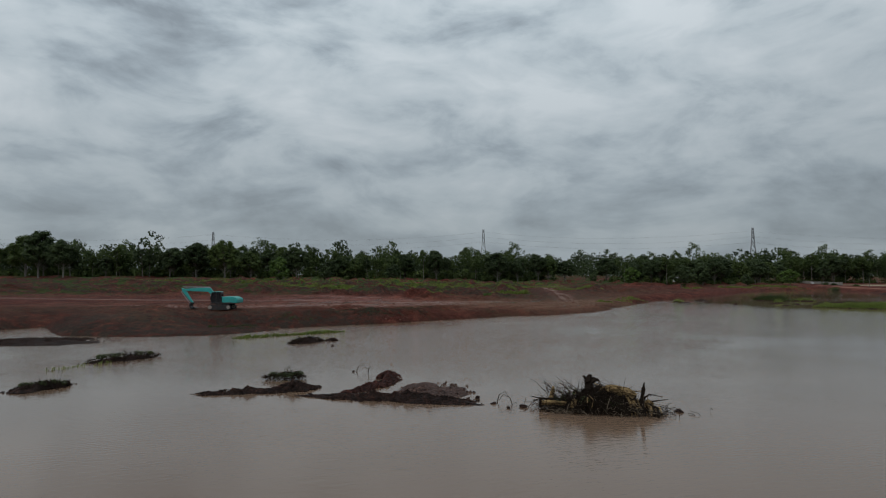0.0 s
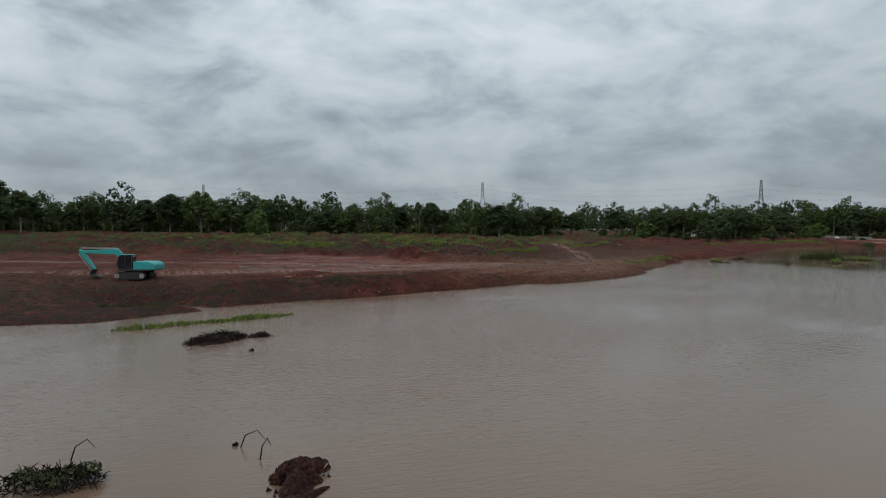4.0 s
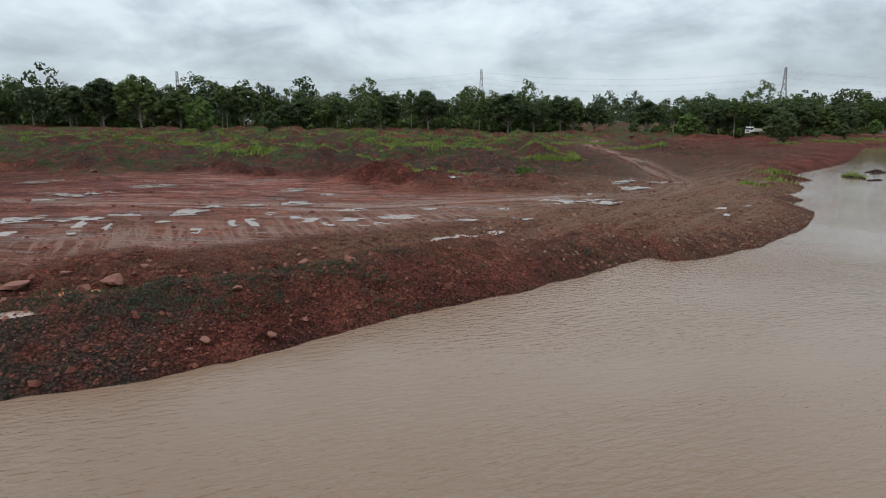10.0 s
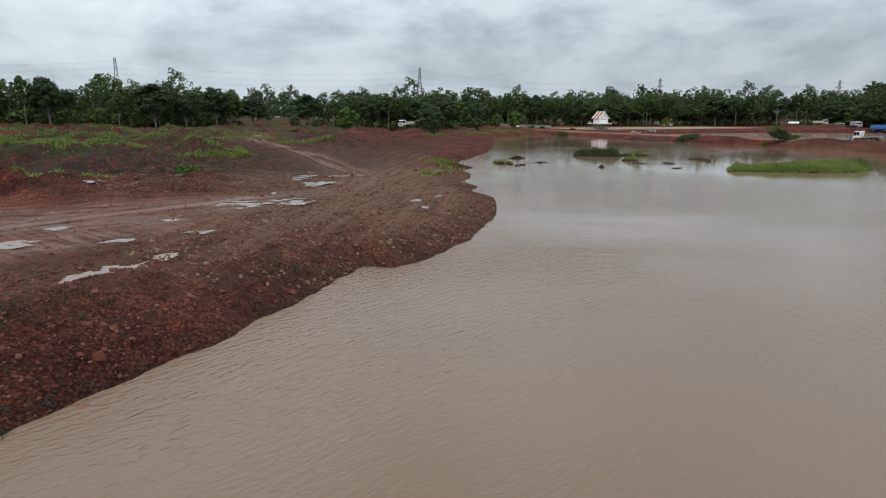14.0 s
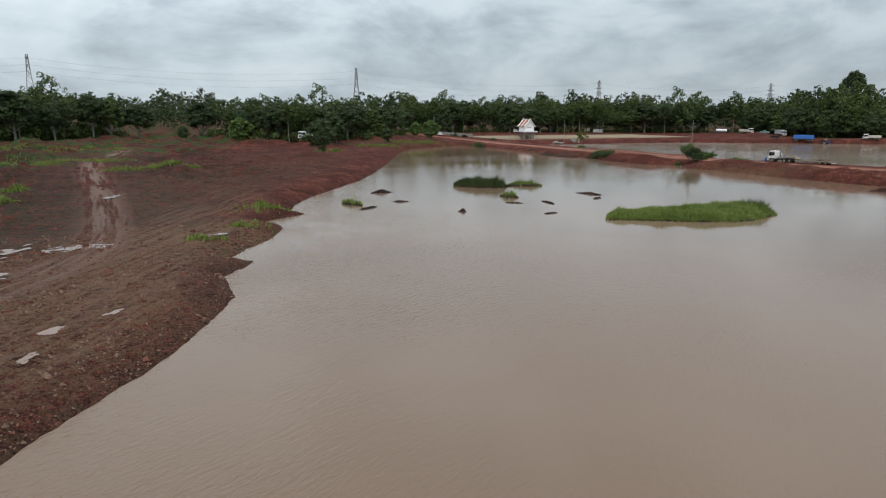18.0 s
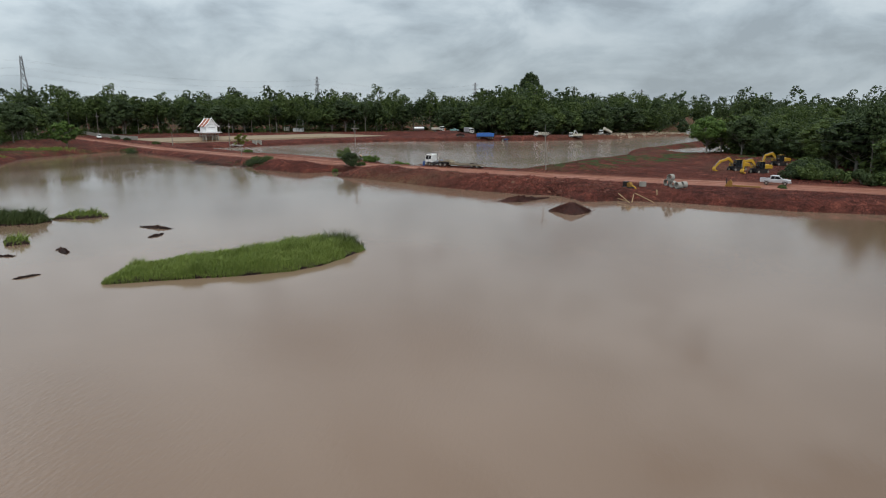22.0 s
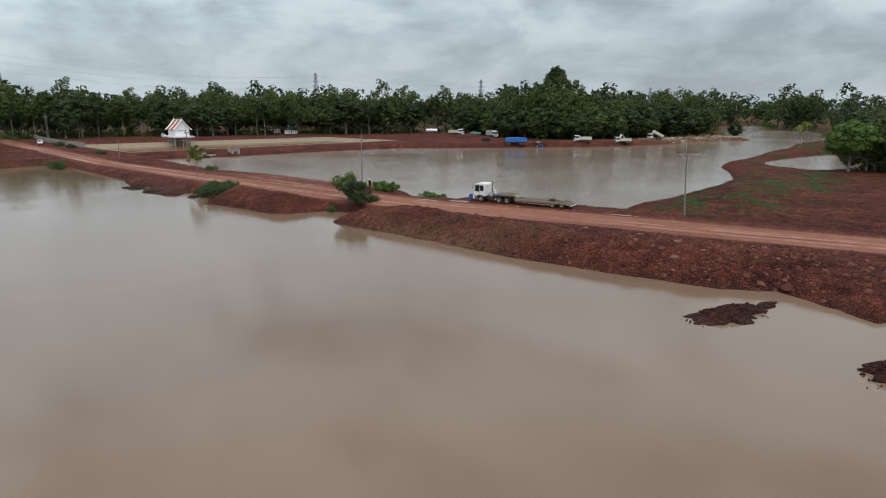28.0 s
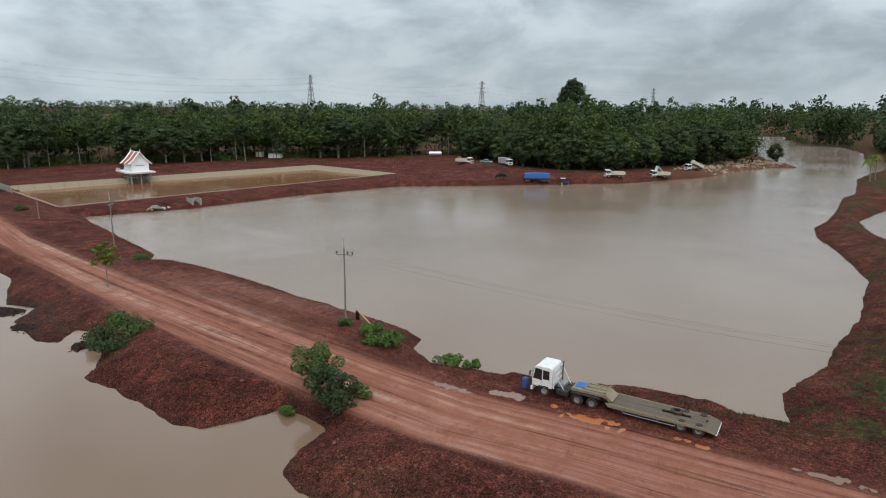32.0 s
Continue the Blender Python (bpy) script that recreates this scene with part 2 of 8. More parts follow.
def earth_material():
    """Wet red laterite with road, grass and dark mud laid over it by the plan's own masks."""
    k = Mat("red_laterite_earth", 0.85, spec=0.12)
    base = k.ramp(k.noise(0.14, 8, 0.68), (0.37, (0.085, 0.0250, 0.0180)), (0.5, (0.130, 0.0375, 0.0270)), (0.63, (0.182, 0.058, 0.041)))
    # clod tones at random; their contrast makes up for the soft bump shading
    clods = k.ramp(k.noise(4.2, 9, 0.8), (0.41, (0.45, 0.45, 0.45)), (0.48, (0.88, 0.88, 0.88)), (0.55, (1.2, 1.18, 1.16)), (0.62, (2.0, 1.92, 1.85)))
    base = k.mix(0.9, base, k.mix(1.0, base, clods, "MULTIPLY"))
    blotch = k.ramp(k.noise(0.5, 6, 0.62), (0.40, (0.6, 0.58, 0.57)), (0.50, (1.0, 1.0, 1.0)), (0.61, (1.45, 1.4, 1.35)))
    base = k.mix(0.7, base, k.mix(1.0, base, blotch, "MULTIPLY"))
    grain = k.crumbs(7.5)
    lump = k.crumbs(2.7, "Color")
    # pale crumb hearts, and the shade in the gaps put into the colour
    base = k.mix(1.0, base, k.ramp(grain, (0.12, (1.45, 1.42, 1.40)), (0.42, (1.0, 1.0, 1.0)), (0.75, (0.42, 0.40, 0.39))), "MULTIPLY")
    base = k.mix(0.75, base, k.mix(1.0, base, k.ramp(lump, (0.05, (0.70, 0.68, 0.66)), (0.6, (1.0, 1.0, 1.0)), (0.97, (1.5, 1.45, 1.42))), "MULTIPLY"))
    chips = k.ramp(k.voronoi(3.9), (0.08, (1, 1, 1)), (0.17, (0, 0, 0)))
    chips = k.calc("MULTIPLY", chips, k.ramp(k.noise(0.7, 4, 0.6), (0.44, (0, 0, 0)), (0.58, (0.9, 0.9, 0.9))))
    base = k.mix(chips, base, k.mix(k.noise(1.9, 2), (0.13, 0.052, 0.034), (0.33, 0.22, 0.15)))
    ruts = k.stripes("across", 24.0, 0.75, 0.025, 5)
    road = k.ramp(ruts, (0.37, (0.14, 0.050, 0.034)), (0.44, (0.245, 0.100, 0.070)), (0.55, (0.31, 0.145, 0.104)), (0.68, (0.43, 0.265, 0.21)))
    road = k.mix(k.ramp(k.noise(0.45, 6, 0.65), (0.42, (0, 0, 0)), (0.62, (0.75, 0.75, 0.75))), road, (0.235, 0.095, 0.058))
    line = k.ramp(k.stripes("across", 24.0, 2.2, 0.02, 3), (0.36, (0.45, 0.42, 0.40)), (0.42, (1, 1, 1)))
    road = k.mix(0.8, road, k.mix(1.0, road, line, "MULTIPLY"))
    road = k.mix(0.14, road, k.mix(1.0, road, clods, "MULTIPLY"))
    wear = k.calc("MULTIPLY", k.attr("road"), k.ramp(k.noise(0.6, 6, 0.65), (0.28, (0.5, 0.5, 0.5)), (0.46, (1, 1, 1))))
    base = k.mix(wear, base, road)
    streak = k.noise(0.55, 8, 0.72, 0.3, "Object", (0.28, 2.1, 1))
    track = k.calc("MULTIPLY", k.attr("track"), k.ramp(streak, (0.47, (0.0, 0.0, 0.0)), (0.56, (1, 1, 1))))
    base = k.mix(track, base, k.mix(0.55, k.mix(k.noise(1.1, 5), (0.14, 0.070, 0.055), (0.33, 0.205, 0.17)), k.mix(1.0, base, (1.7, 1.7, 1.7), "MULTIPLY")))
    smear = k.noise(0.9, 6, 0.66, 0.25, "Object", (0.10, 1.6, 1), 112)
    pushed = k.calc("MULTIPLY", k.attr("push"), k.ramp(smear, (0.46, (0, 0, 0)), (0.56, (0.95, 0.95, 0.95))))
    base = k.mix(pushed, base, k.mix(k.noise(1.6, 6, 0.7), (0.15, 0.066, 0.050), (0.30, 0.165, 0.128)))
    mud = k.calc("MULTIPLY", k.attr("mud"), k.ramp(k.noise(0.8, 6, 0.65), (0.38, (0.15, 0.15, 0.15)), (0.56, (1, 1, 1))))
    silt_or_sheen = k.mix(k.noise(2.8, 7, 0.75), (0.020, 0.0145, 0.0115), (0.105, 0.076, 0.058))
    # the same painted gap shade over the mud
    base = k.mix(mud, base, k.mix(1.0, silt_or_sheen, k.ramp(grain, (0.15, (1.5, 1.5, 1.5)), (0.7, (0.4, 0.4, 0.4))), "MULTIPLY"))
    shale = k.calc("MULTIPLY", k.attr("shale"), k.ramp(k.noise(1.5, 9, 0.82), (0.46, (0, 0, 0)), (0.52, (0.9, 0.9, 0.9))))
    base = k.mix(shale, base, k.mix(k.noise(6, 5, 0.7), (0.060, 0.026, 0.016), (0.30, 0.185, 0.105)))
    shore = k.noise(0.75, 6, 0.68, 0.25, "Object", (0.09, 1.5, 1), 52)
    tyres = k.calc("MULTIPLY", k.attr("tyres"), k.ramp(shore, (0.45, (0, 0, 0)), (0.55, (0.85, 0.85, 0.85))))
    base = k.mix(tyres, base, k.mix(0.4, k.mix(k.noise(2.4, 7, 0.75), (0.07, 0.034, 0.024), (0.36, 0.235, 0.17)), k.mix(1.0, base, (1.5, 1.5, 1.5), "MULTIPLY")))
    lane = k.calc("MULTIPLY", k.attr("lane"), k.ramp(k.stripes("beside", 24.0, 0.8, 0.06), (0.45, (0, 0, 0)), (0.55, (1, 1, 1))))
    base = k.mix(lane, base, k.mix(k.noise(1.4, 5), (0.16, 0.085, 0.065), (0.33, 0.23, 0.19)))
    green = k.calc("MULTIPLY", k.attr("grass"), k.ramp(k.noise(0.20, 9, 0.72), (0.495, (0, 0, 0)), (0.54, (1, 1, 1))))
    base = k.mix(green, base, k.ramp(k.noise(1.3, 7, 0.7), (0.34, (0.016, 0.026, 0.010)), (0.52, (0.040, 0.070, 0.018)), (0.68, (0.105, 0.150, 0.032))))
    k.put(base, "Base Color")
    wet = k.calc("MULTIPLY", k.attr("track"), k.ramp(k.noise(0.32, 6, 0.65, 0.2, "Object", (0.35, 1.6, 1)), (0.52, (0, 0, 0)), (0.62, (1, 1, 1))))
    wet = k.calc("MAXIMUM", wet, k.calc("MULTIPLY", k.attr("road"), k.ramp(ruts, (0.52, (0, 0, 0)), (0.66, (0.35, 0.35, 0.35)))))
    wet = k.calc("MAXIMUM", wet, k.calc("MULTIPLY", pushed, 0.6))
    wet = k.calc("MAXIMUM", wet, k.calc("MULTIPLY", lane, 0.3))
    k.put(k.mix(wet, (0.9, 0.9, 0.9), (0.22, 0.22, 0.22)), "Roughness")
    rise = k.calc("SUBTRACT", k.calc("MULTIPLY", k.noise(1.6, 9, 0.78), 1.0), k.calc("MULTIPLY", grain, 0.22))
    calm = k.calc("MAXIMUM", k.calc("MULTIPLY", k.attr("track"), 0.55), k.calc("MULTIPLY", k.attr("road"), 0.8))
    k.bump(k.calc("MULTIPLY", rise, k.calc("SUBTRACT", 1.0, calm)), 1.0, 0.7)
    return k.m


def mud_material(name, dark, mid, light, spec=0.2):
    """Wet clods: mottled tones, paler crumbs with gap shade put into the colour, rough relief."""
    k = Mat(name, 0.8, spec=spec)
    c = k.ramp(k.noise(2.6, 9, 0.75), (0.36, dark), (0.52, mid), (0.68, light))
    c = k.mix(k.ramp(k.noise(0.5, 4), (0.4, (0, 0, 0)), (0.65, (0.6, 0.6, 0.6))), c, dark)
    # darkens the base colour between crumbs, as shade would
    k.put(k.mix(1.0, c, k.ramp(k.crumbs(8.0), (0.12, (1.5, 1.5, 1.5)), (0.7, (0.35, 0.35, 0.35))), "MULTIPLY"), "Base Color")
    k.bump(k.calc("ADD", k.noise(3.2, 8, 0.75), k.calc("MULTIPLY", k.voronoi(5.0), 0.6)), 1.0, 0.35)
    return k.m


def water_material(name, c, c2, wave=1.0, rough=0.13, lee=1.0):
    """Silty water: brown depth colour under a rippled, reflecting face."""
    k = Mat(name, rough, spec=0.5)
    k.b.inputs["IOR"].default_value = 1.333
    k.put(k.mix(k.ramp(k.noise(0.018, 4, 0.55, 0.6), (0.35, (0, 0, 0)), (0.65, (1, 1, 1))), c, c2), "Base Color")
    body = k.b.inputs["Base Color"].links[0].from_socket
    gust = k.ramp(k.noise(0.022, 4, 0.6, 0.5), (0.38, (0.2, 0.2, 0.2)), (0.60, (1, 1, 1)))
    sep = k.nt.nodes.new("ShaderNodeSeparateXYZ")
    k.nt.links.new(k.tc.outputs["Object"], sep.inputs[0])
    open_water = k.nt.nodes.new("ShaderNodeMapRange")
    for i, v in enumerate((25.0, 85.0, 1.0, lee)):
        open_water.inputs[1 + i].default_value = v
    k.nt.links.new(sep.outputs[0], open_water.inputs[0])
    gust = k.calc("MULTIPLY", gust, open_water.outputs[0])
    still = k.nt.nodes.new("ShaderNodeMapRange")
    for i, v in enumerate((45.0, 80.0, 0.28, 1.0)):
        still.inputs[1 + i].default_value = v
    k.nt.links.new(sep.outputs[1], still.inputs[0])
    gust = k.calc("MULTIPLY", gust, still.outputs[0])
    # body colour raised northwards to make up for weak sky reflection
    silt_or_sheen = k.nt.nodes.new("ShaderNodeMapRange")
    for i, v in enumerate((70.0, 120.0, 1.0, 1.16)):
        silt_or_sheen.inputs[1 + i].default_value = v
    k.nt.links.new(sep.outputs[1], silt_or_sheen.inputs[0])
    k.put(k.mix(1.0, body, silt_or_sheen.outputs[0], "MULTIPLY"), "Base Color")
    ripple = k.calc("ADD", k.calc("MULTIPLY", k.noise(2.7, 2, 0.5, 0.4, "Object", (0.5, 1.5, 1), 20), 0.75),
                    k.calc("MULTIPLY", k.noise(6.0, 3, 0.55, 0.3, "Object", (0.6, 1.3, 1), -15), 0.3))
    k.bump(k.calc("MULTIPLY", ripple, gust), 0.42 * wave, 0.14)
    k.put(k.calc("MULTIPLY", rough, open_water.outputs[0]) if lee < 1 else k.calc("MULTIPLY", rough, 1.0), "Roughness")
    return k.m


EARTH = earth_material()
WATER = water_material("silty_brown_water", (0.150, 0.097, 0.064), (0.182, 0.121, 0.084), 2.0, 0.06, 0.14)
RESERVOIR_WATER = water_material("pale_silty_reservoir_water", (0.176, 0.128, 0.096), (0.205, 0.152, 0.116), 1.1, 0.12)
POND_WATER = water_material("orange_brown_pond_water", (0.150, 0.066, 0.029), (0.172, 0.080, 0.037), 0.6, 0.12)
PUDDLE = water_material("puddle_water", (0.14, 0.075, 0.05), (0.20, 0.12, 0.085), 0.3, 0.12)
PUDDLE_RUST = water_material("rusty_puddle_water", (0.27, 0.085, 0.030), (0.32, 0.11, 0.042), 0.1)
LEAF_DARK = foliage("dark_leaves", (0.020, 0.034, 0.015), (0.047, 0.073, 0.028), (0.100, 0.138, 0.049))
LEAF_MID = foliage("green_leaves", (0.027, 0.047, 0.015), (0.073, 0.112, 0.032), (0.155, 0.203, 0.057))
LEAF_LIGHT = foliage("light_leaves", (0.038, 0.070, 0.016), (0.088, 0.155, 0.030), (0.160, 0.240, 0.055))
LEAF_YELLOW = foliage("yellow_green_leaves", (0.070, 0.090, 0.014), (0.150, 0.175, 0.026), (0.240, 0.250, 0.045))
GRASS = foliage("marsh_grass_blades", (0.058, 0.092, 0.016), (0.150, 0.215, 0.036), (0.270, 0.325, 0.080))
GRASS_DARK = foliage("dark_reed_blades", (0.022, 0.034, 0.012), (0.052, 0.080, 0.022), (0.095, 0.120, 0.038))
WEED = foliage("grey_green_weed_leaves", (0.026, 0.029, 0.019), (0.052, 0.060, 0.038), (0.090, 0.102, 0.062))
BARK = paint("grey_bark", (0.19, 0.175, 0.145), 0.9, amount=0.3, dirt=(0.04, 0.035, 0.025))


# ---- building helpers ----
def mesh_from(name, verts, faces, material=None, smooth=False):
    me = bpy.data.meshes.new(name)
    me.from_pydata([tuple(v) for v in verts], [], [tuple(f) for f in faces])
    if material:
        me.materials.append(material)
    if smooth:
        me.polygons.foreach_set("use_smooth", [True] * len(me.polygons))
    me.update()
    return me


def quads_mesh(name, corners, material):
    """A mesh of loose leaves or blades from an array of shape (n, corners, 3)."""
    n, c = corners.shape[:2]
    me = bpy.data.meshes.new(name)
    me.vertices.add(c * n)
    me.vertices.foreach_set("co", corners.astype(np.float32).ravel())
    me.loops.add(c * n)
    me.loops.foreach_set("vertex_index", np.arange(c * n, dtype=np.int32))
    me.polygons.add(n)
    me.polygons.foreach_set("loop_start", np.arange(0, c * n, c, dtype=np.int32))
    me.materials.append(material)
    me.update(calc_edges=True)
    return me


def part(name, bm, material, parent, label="", smooth=False):
    me = bpy.data.meshes.new(name)
    bm.to_mesh(me)
    bm.free()
    me.materials.append(material)
    if smooth:
        me.polygons.foreach_set("use_smooth", [True] * len(me.polygons))
    ob = new(name, me)
    ob.parent = parent
    if label:
        ob["label"] = label
    return ob


def thing(name, m, label, category, group="", kind=""):
    ob = new(name)
    ob.empty_display_size = 0.2
    ob.matrix_basis = m
    return tagged(ob, label, category, group, kind)


def block(bm, x0, x1, y0, y1, z0, z1, bevel=0.0):
    ret = bmesh.ops.create_cube(bm, size=1.0)
    vs = ret["verts"]
    bmesh.ops.scale(bm, vec=(x1 - x0, y1 - y0, z1 - z0), verts=vs)
    bmesh.ops.translate(bm, vec=((x0 + x1) / 2, (y0 + y1) / 2, (z0 + z1) / 2), verts=vs)
    if bevel:
        es = list({e for v in vs for e in v.link_edges})
        bmesh.ops.bevel(bm, geom=es, offset=bevel, segments=2, affect="EDGES", profile=0.6)
    return bm


def box(x0, x1, y0, y1, z0, z1, bevel=0.03):
    return block(bmesh.new(), x0, x1, y0, y1, z0, z1, bevel)


def prism(outline, y0, y1, bevel=0.03, bm=None):
    """A side outline in x, z drawn out from y0 to y1."""
    bm = bm or bmesh.new()
    a = [bm.verts.new((x, y0, z)) for x, z in outline]
    b = [bm.verts.new((x, y1, z)) for x, z in outline]
    bm.faces.new(a[::-1])
    bm.faces.new(b)
    for i in range(len(a)):
        j = (i + 1) % len(a)
        bm.faces.new((a[i], a[j], b[j], b[i]))
    bmesh.ops.recalc_face_normals(bm, faces=bm.faces[:])
    if bevel:
        bmesh.ops.bevel(bm, geom=bm.edges[:], offset=bevel, segments=1, affect="EDGES")
    return bm


def tube(points, radii, sides=8, bm=None, caps=True):
    """A round bar through points, with its own radius at each."""
    bm = bm or bmesh.new()
    pts = [Vector(p) for p in points]
    if isinstance(radii, (int, float)):
        radii = [radii] * len(pts)
    rings = []
    for i, p in enumerate(pts):
        d = (pts[min(i + 1, len(pts) - 1)] - pts[max(i - 1, 0)]).normalized()
        side = d.cross(Vector((0, 0, 1)))
        if side.length < 0.1:
            side = d.cross(Vector((0, 1, 0)))
        side.normalize()
        other = d.cross(side)
        rings.append([bm.verts.new(p + radii[i] * (math.cos(a) * side + math.sin(a) * other))
                      for a in (2 * math.pi * k / sides for k in range(sides))])
    for r0, r1 in zip(rings, rings[1:]):
        for k in range(sides):
            bm.faces.new((r0[k], r0[(k + 1) % sides], r1[(k + 1) % sides], r1[k]))
    if caps:
        bm.faces.new(rings[0][::-1])
        bm.faces.new(rings[-1])
    bmesh.ops.recalc_face_normals(bm, faces=bm.faces[:])
    return bm


def lathe_y(profile, sides=24, bm=None, at=(0, 0, 0)):
    """A ring turned about the y axis from (radius, y) pairs, closed on itself."""
    bm = bm or bmesh.new()
    rings = []
    for k in range(sides):
        a = 2 * math.pi * k / sides
        rings.append([bm.verts.new((at[0] + r * math.cos(a), at[1] + y, at[2] + r * math.sin(a))) for r, y in profile])
    n = len(profile)
    for k in range(sides):
        r0, r1 = rings[k], rings[(k + 1) % sides]
        for i in range(n):
            j = (i + 1) % n
            bm.faces.new((r0[i], r0[j], r1[j], r1[i]))
    bmesh.ops.recalc_face_normals(bm, faces=bm.faces[:])
    return bm


# ---- the plan: shorelines, road and levels ----
LAKE = [(-160, -250), (-90, -40), (-78, 40), (-74, 80), (-64, 102), (-52, 87), (-42, 85), (-31.9, 87.2), (-27.9, 91.5), (-24.2, 95.8), (-25.8, 97), (-29, 98.4), (-34, 97.4), (-35, 99.3), (-29, 100.8), (-24.3, 98.8),
        (-22.2, 100.1), (-19.9, 101.9), (-17.6, 103.6), (-15.4, 105), (-12, 106.5), (-7, 110), (-2, 114.5), (4, 118.5), (8, 122), (12, 125.3), (14.5, 128.2), (16, 126.8),
        (19, 128), (22.1, 130.4), (25, 132.3), (29, 136.4), (33.2, 140.8), (37, 145.6), (40.4, 151.6), (41.4, 157.6), (45.4, 162.2), (43.6, 164.4), (46, 168), (51.4, 172.8), (54.8, 179),
        (54.2, 184), (61.4, 187.2), (60, 190.5), (63, 196), (70, 205.5), (80.5, 216), (89.5, 225), (107, 248), (120, 266), (127, 277), (146, 303), (163, 325), (170, 330), (184, 335), (203, 338), (203, 322)]
LAKE_EAST = [(194, 285), (187.5, 272), (189, 266.8), (184.5, 263.1), (182.4, 253.5), (183.6, 250.9), (187.3, 253.5), (188.2, 250.2), (185.7, 246.7), (184.6, 243.3), (181.4, 239.4), (179.8, 238), (180, 233), (178.4, 222.2), (179.3, 219),
             (182.5, 217.1), (186.5, 215.6), (188.4, 213.8), (188.5, 212.2), (185.9, 209.5), (180.5, 208.8), (178.1, 207.6), (176.9, 205), (176, 200), (174.5, 187), (172, 177), (171, 165), (171, 156), (173, 150), (171, 147), (167, 142.5),
             (172, 138), (175, 130), (174.5, 120), (175, 110), (178, 99), (181, 60), (184, -50), (150, -250)]
LAKE = LAKE + LAKE_EAST
RESERVOIR = [(233, 334), (226.5, 312), (217.8, 282), (213.7, 277.6), (216.6, 274), (216.2, 263), (215, 252), (212.7, 238.6), (211.6, 227), (210, 218.4), (208.4, 214.9), (205.4, 214.2),
             (202.9, 209.4), (203.6, 206), (204.8, 199.2), (208.6, 189), (209.4, 182), (208.3, 178.9), (208.8, 174.9), (212.4, 175.7), (215.7, 176.3), (221.3, 174.4), (225.9, 172.5), (237.5, 170.9), (248.3, 168.4), (259.5, 168.1), (271.6, 167),
             (279.6, 168.5), (296.3, 172.2), (311, 176), (322.5, 177.2), (333, 175), (356, 173), (389, 171.5), (404, 168), (430, 167), (460, 167), (505, 159), (525, 151), (572, 148), (586, 162), (690, 160), (701, 171),
             (702, 182), (722, 200), (827, 217), (894, 230), (896, 245), (860, 258), (756, 246), (640, 228), (575, 214), (542, 206), (507, 191), (490, 204), (470, 212), (428, 222)]
RESERVOIR = RESERVOIR + [(388, 243), (357, 276), (330, 307), (287, 319), (258, 323)]
POOL = [(301, 153), (308.5, 160), (319, 165), (340, 167.5), (364, 161.5), (394, 151), (380, 138), (340, 141), (312, 146)]
POND = [(243, 397), (357, 371), (350, 322), (232, 342)]
ROAD = [(275, 560), (250, 479), (229, 396), (215.5, 345), (206, 310), (198, 264), (194, 233), (191.5, 212), (190.5, 200), (191.5, 187), (192, 170),
        (192, 156), (193, 140), (195, 125), (196, 110), (197, 95), (198, 40), (205, -100)]
TRACK = [(62, 330), (54, 301), (44, 270), (40.3, 235), (38.6, 210), (36.5, 190), (35, 180), (33, 171), (28, 162), (22, 154), (10, 147), (-6, 140), (-30, 138), (-62, 142), (-120, 150)]


CLEARING = [(-700, -300), (-700, 330), (-190, 352), (-125, 350), (-87, 376), (-4, 370), (60, 384), (80, 420), (100, 420), (108, 385), (128, 344), (165, 352), (230, 430), (255, 455), (306, 436),
            (389, 382), (430, 355), (404, 300), (396, 272), (415, 246), (506, 206), (520, 200), (340, 142), (300, 146), (290, 130), (262, 106), (236, 102), (205, 96), (200, -300)]


YARD = [(-140, 120), (-60, 113), (-40, 112), (-26, 114), (-21.5, 115.3), (-19.5, 118), (-17, 120.5), (-13.5, 121.5), (-9.8, 125), (-6.5, 127), (-1, 130.5), (6, 136), (12, 143), (17, 149), (12, 151),
        (5, 151.5), (-3, 153), (-15, 159), (-25, 163), (-42, 166), (-62, 169), (-140, 166)]
PUSHED = [(-60, 113), (-40, 112), (-26, 114), (-21.5, 115.3), (-17, 120.5), (-13.5, 121.5), (-9.8, 125), (-6.5, 127), (-1, 130.5)]
CREST = [(-26, 103.5), (-21, 107.2), (-17.3, 109.2), (-15.3, 110.3), (-13.7, 110.9), (-12.5, 112.6), (-9.7, 114.2), (-6.5, 116.1), (-2.7, 120.2), (2.5, 123.6)]
TROUGH = [(-25, 110.5), (-19.5, 112.4), (-16, 112.6), (-12.5, 115.2), (-8.5, 118.2), (-6.8, 121.5)]


def edge_distance(px, py, line, closed):
    best = np.full(px.shape, 1e9)
    pts = list(line) + ([line[0]] if closed else [])
    for (ax, ay), (bx, by) in zip(pts, pts[1:]):
        dx, dy = bx - ax, by - ay
        s = np.clip(((px - ax) * dx + (py - ay) * dy) / (dx * dx + dy * dy), 0, 1)
        best = np.minimum(best, (px - ax - s * dx) ** 2 + (py - ay - s * dy) ** 2)
    return np.sqrt(best)


def beside(px, py, line):
    """Signed distance across an open line of the plan."""
    best, off = np.full(px.shape, 1e18), np.zeros(px.shape)
    for (ax, ay), (bx, by) in zip(line, line[1:]):
        dx, dy = bx - ax, by - ay
        length = math.hypot(dx, dy)
        s = np.clip(((px - ax) * dx + (py - ay) * dy) / length ** 2, 0, 1)
        q = (px - ax - s * dx) ** 2 + (py - ay - s * dy) ** 2
        side = np.sign((px - ax) * dy - (py - ay) * dx)
        off = np.where(q < best, side * np.sqrt(q), off)
        best = np.minimum(best, q)
    return off


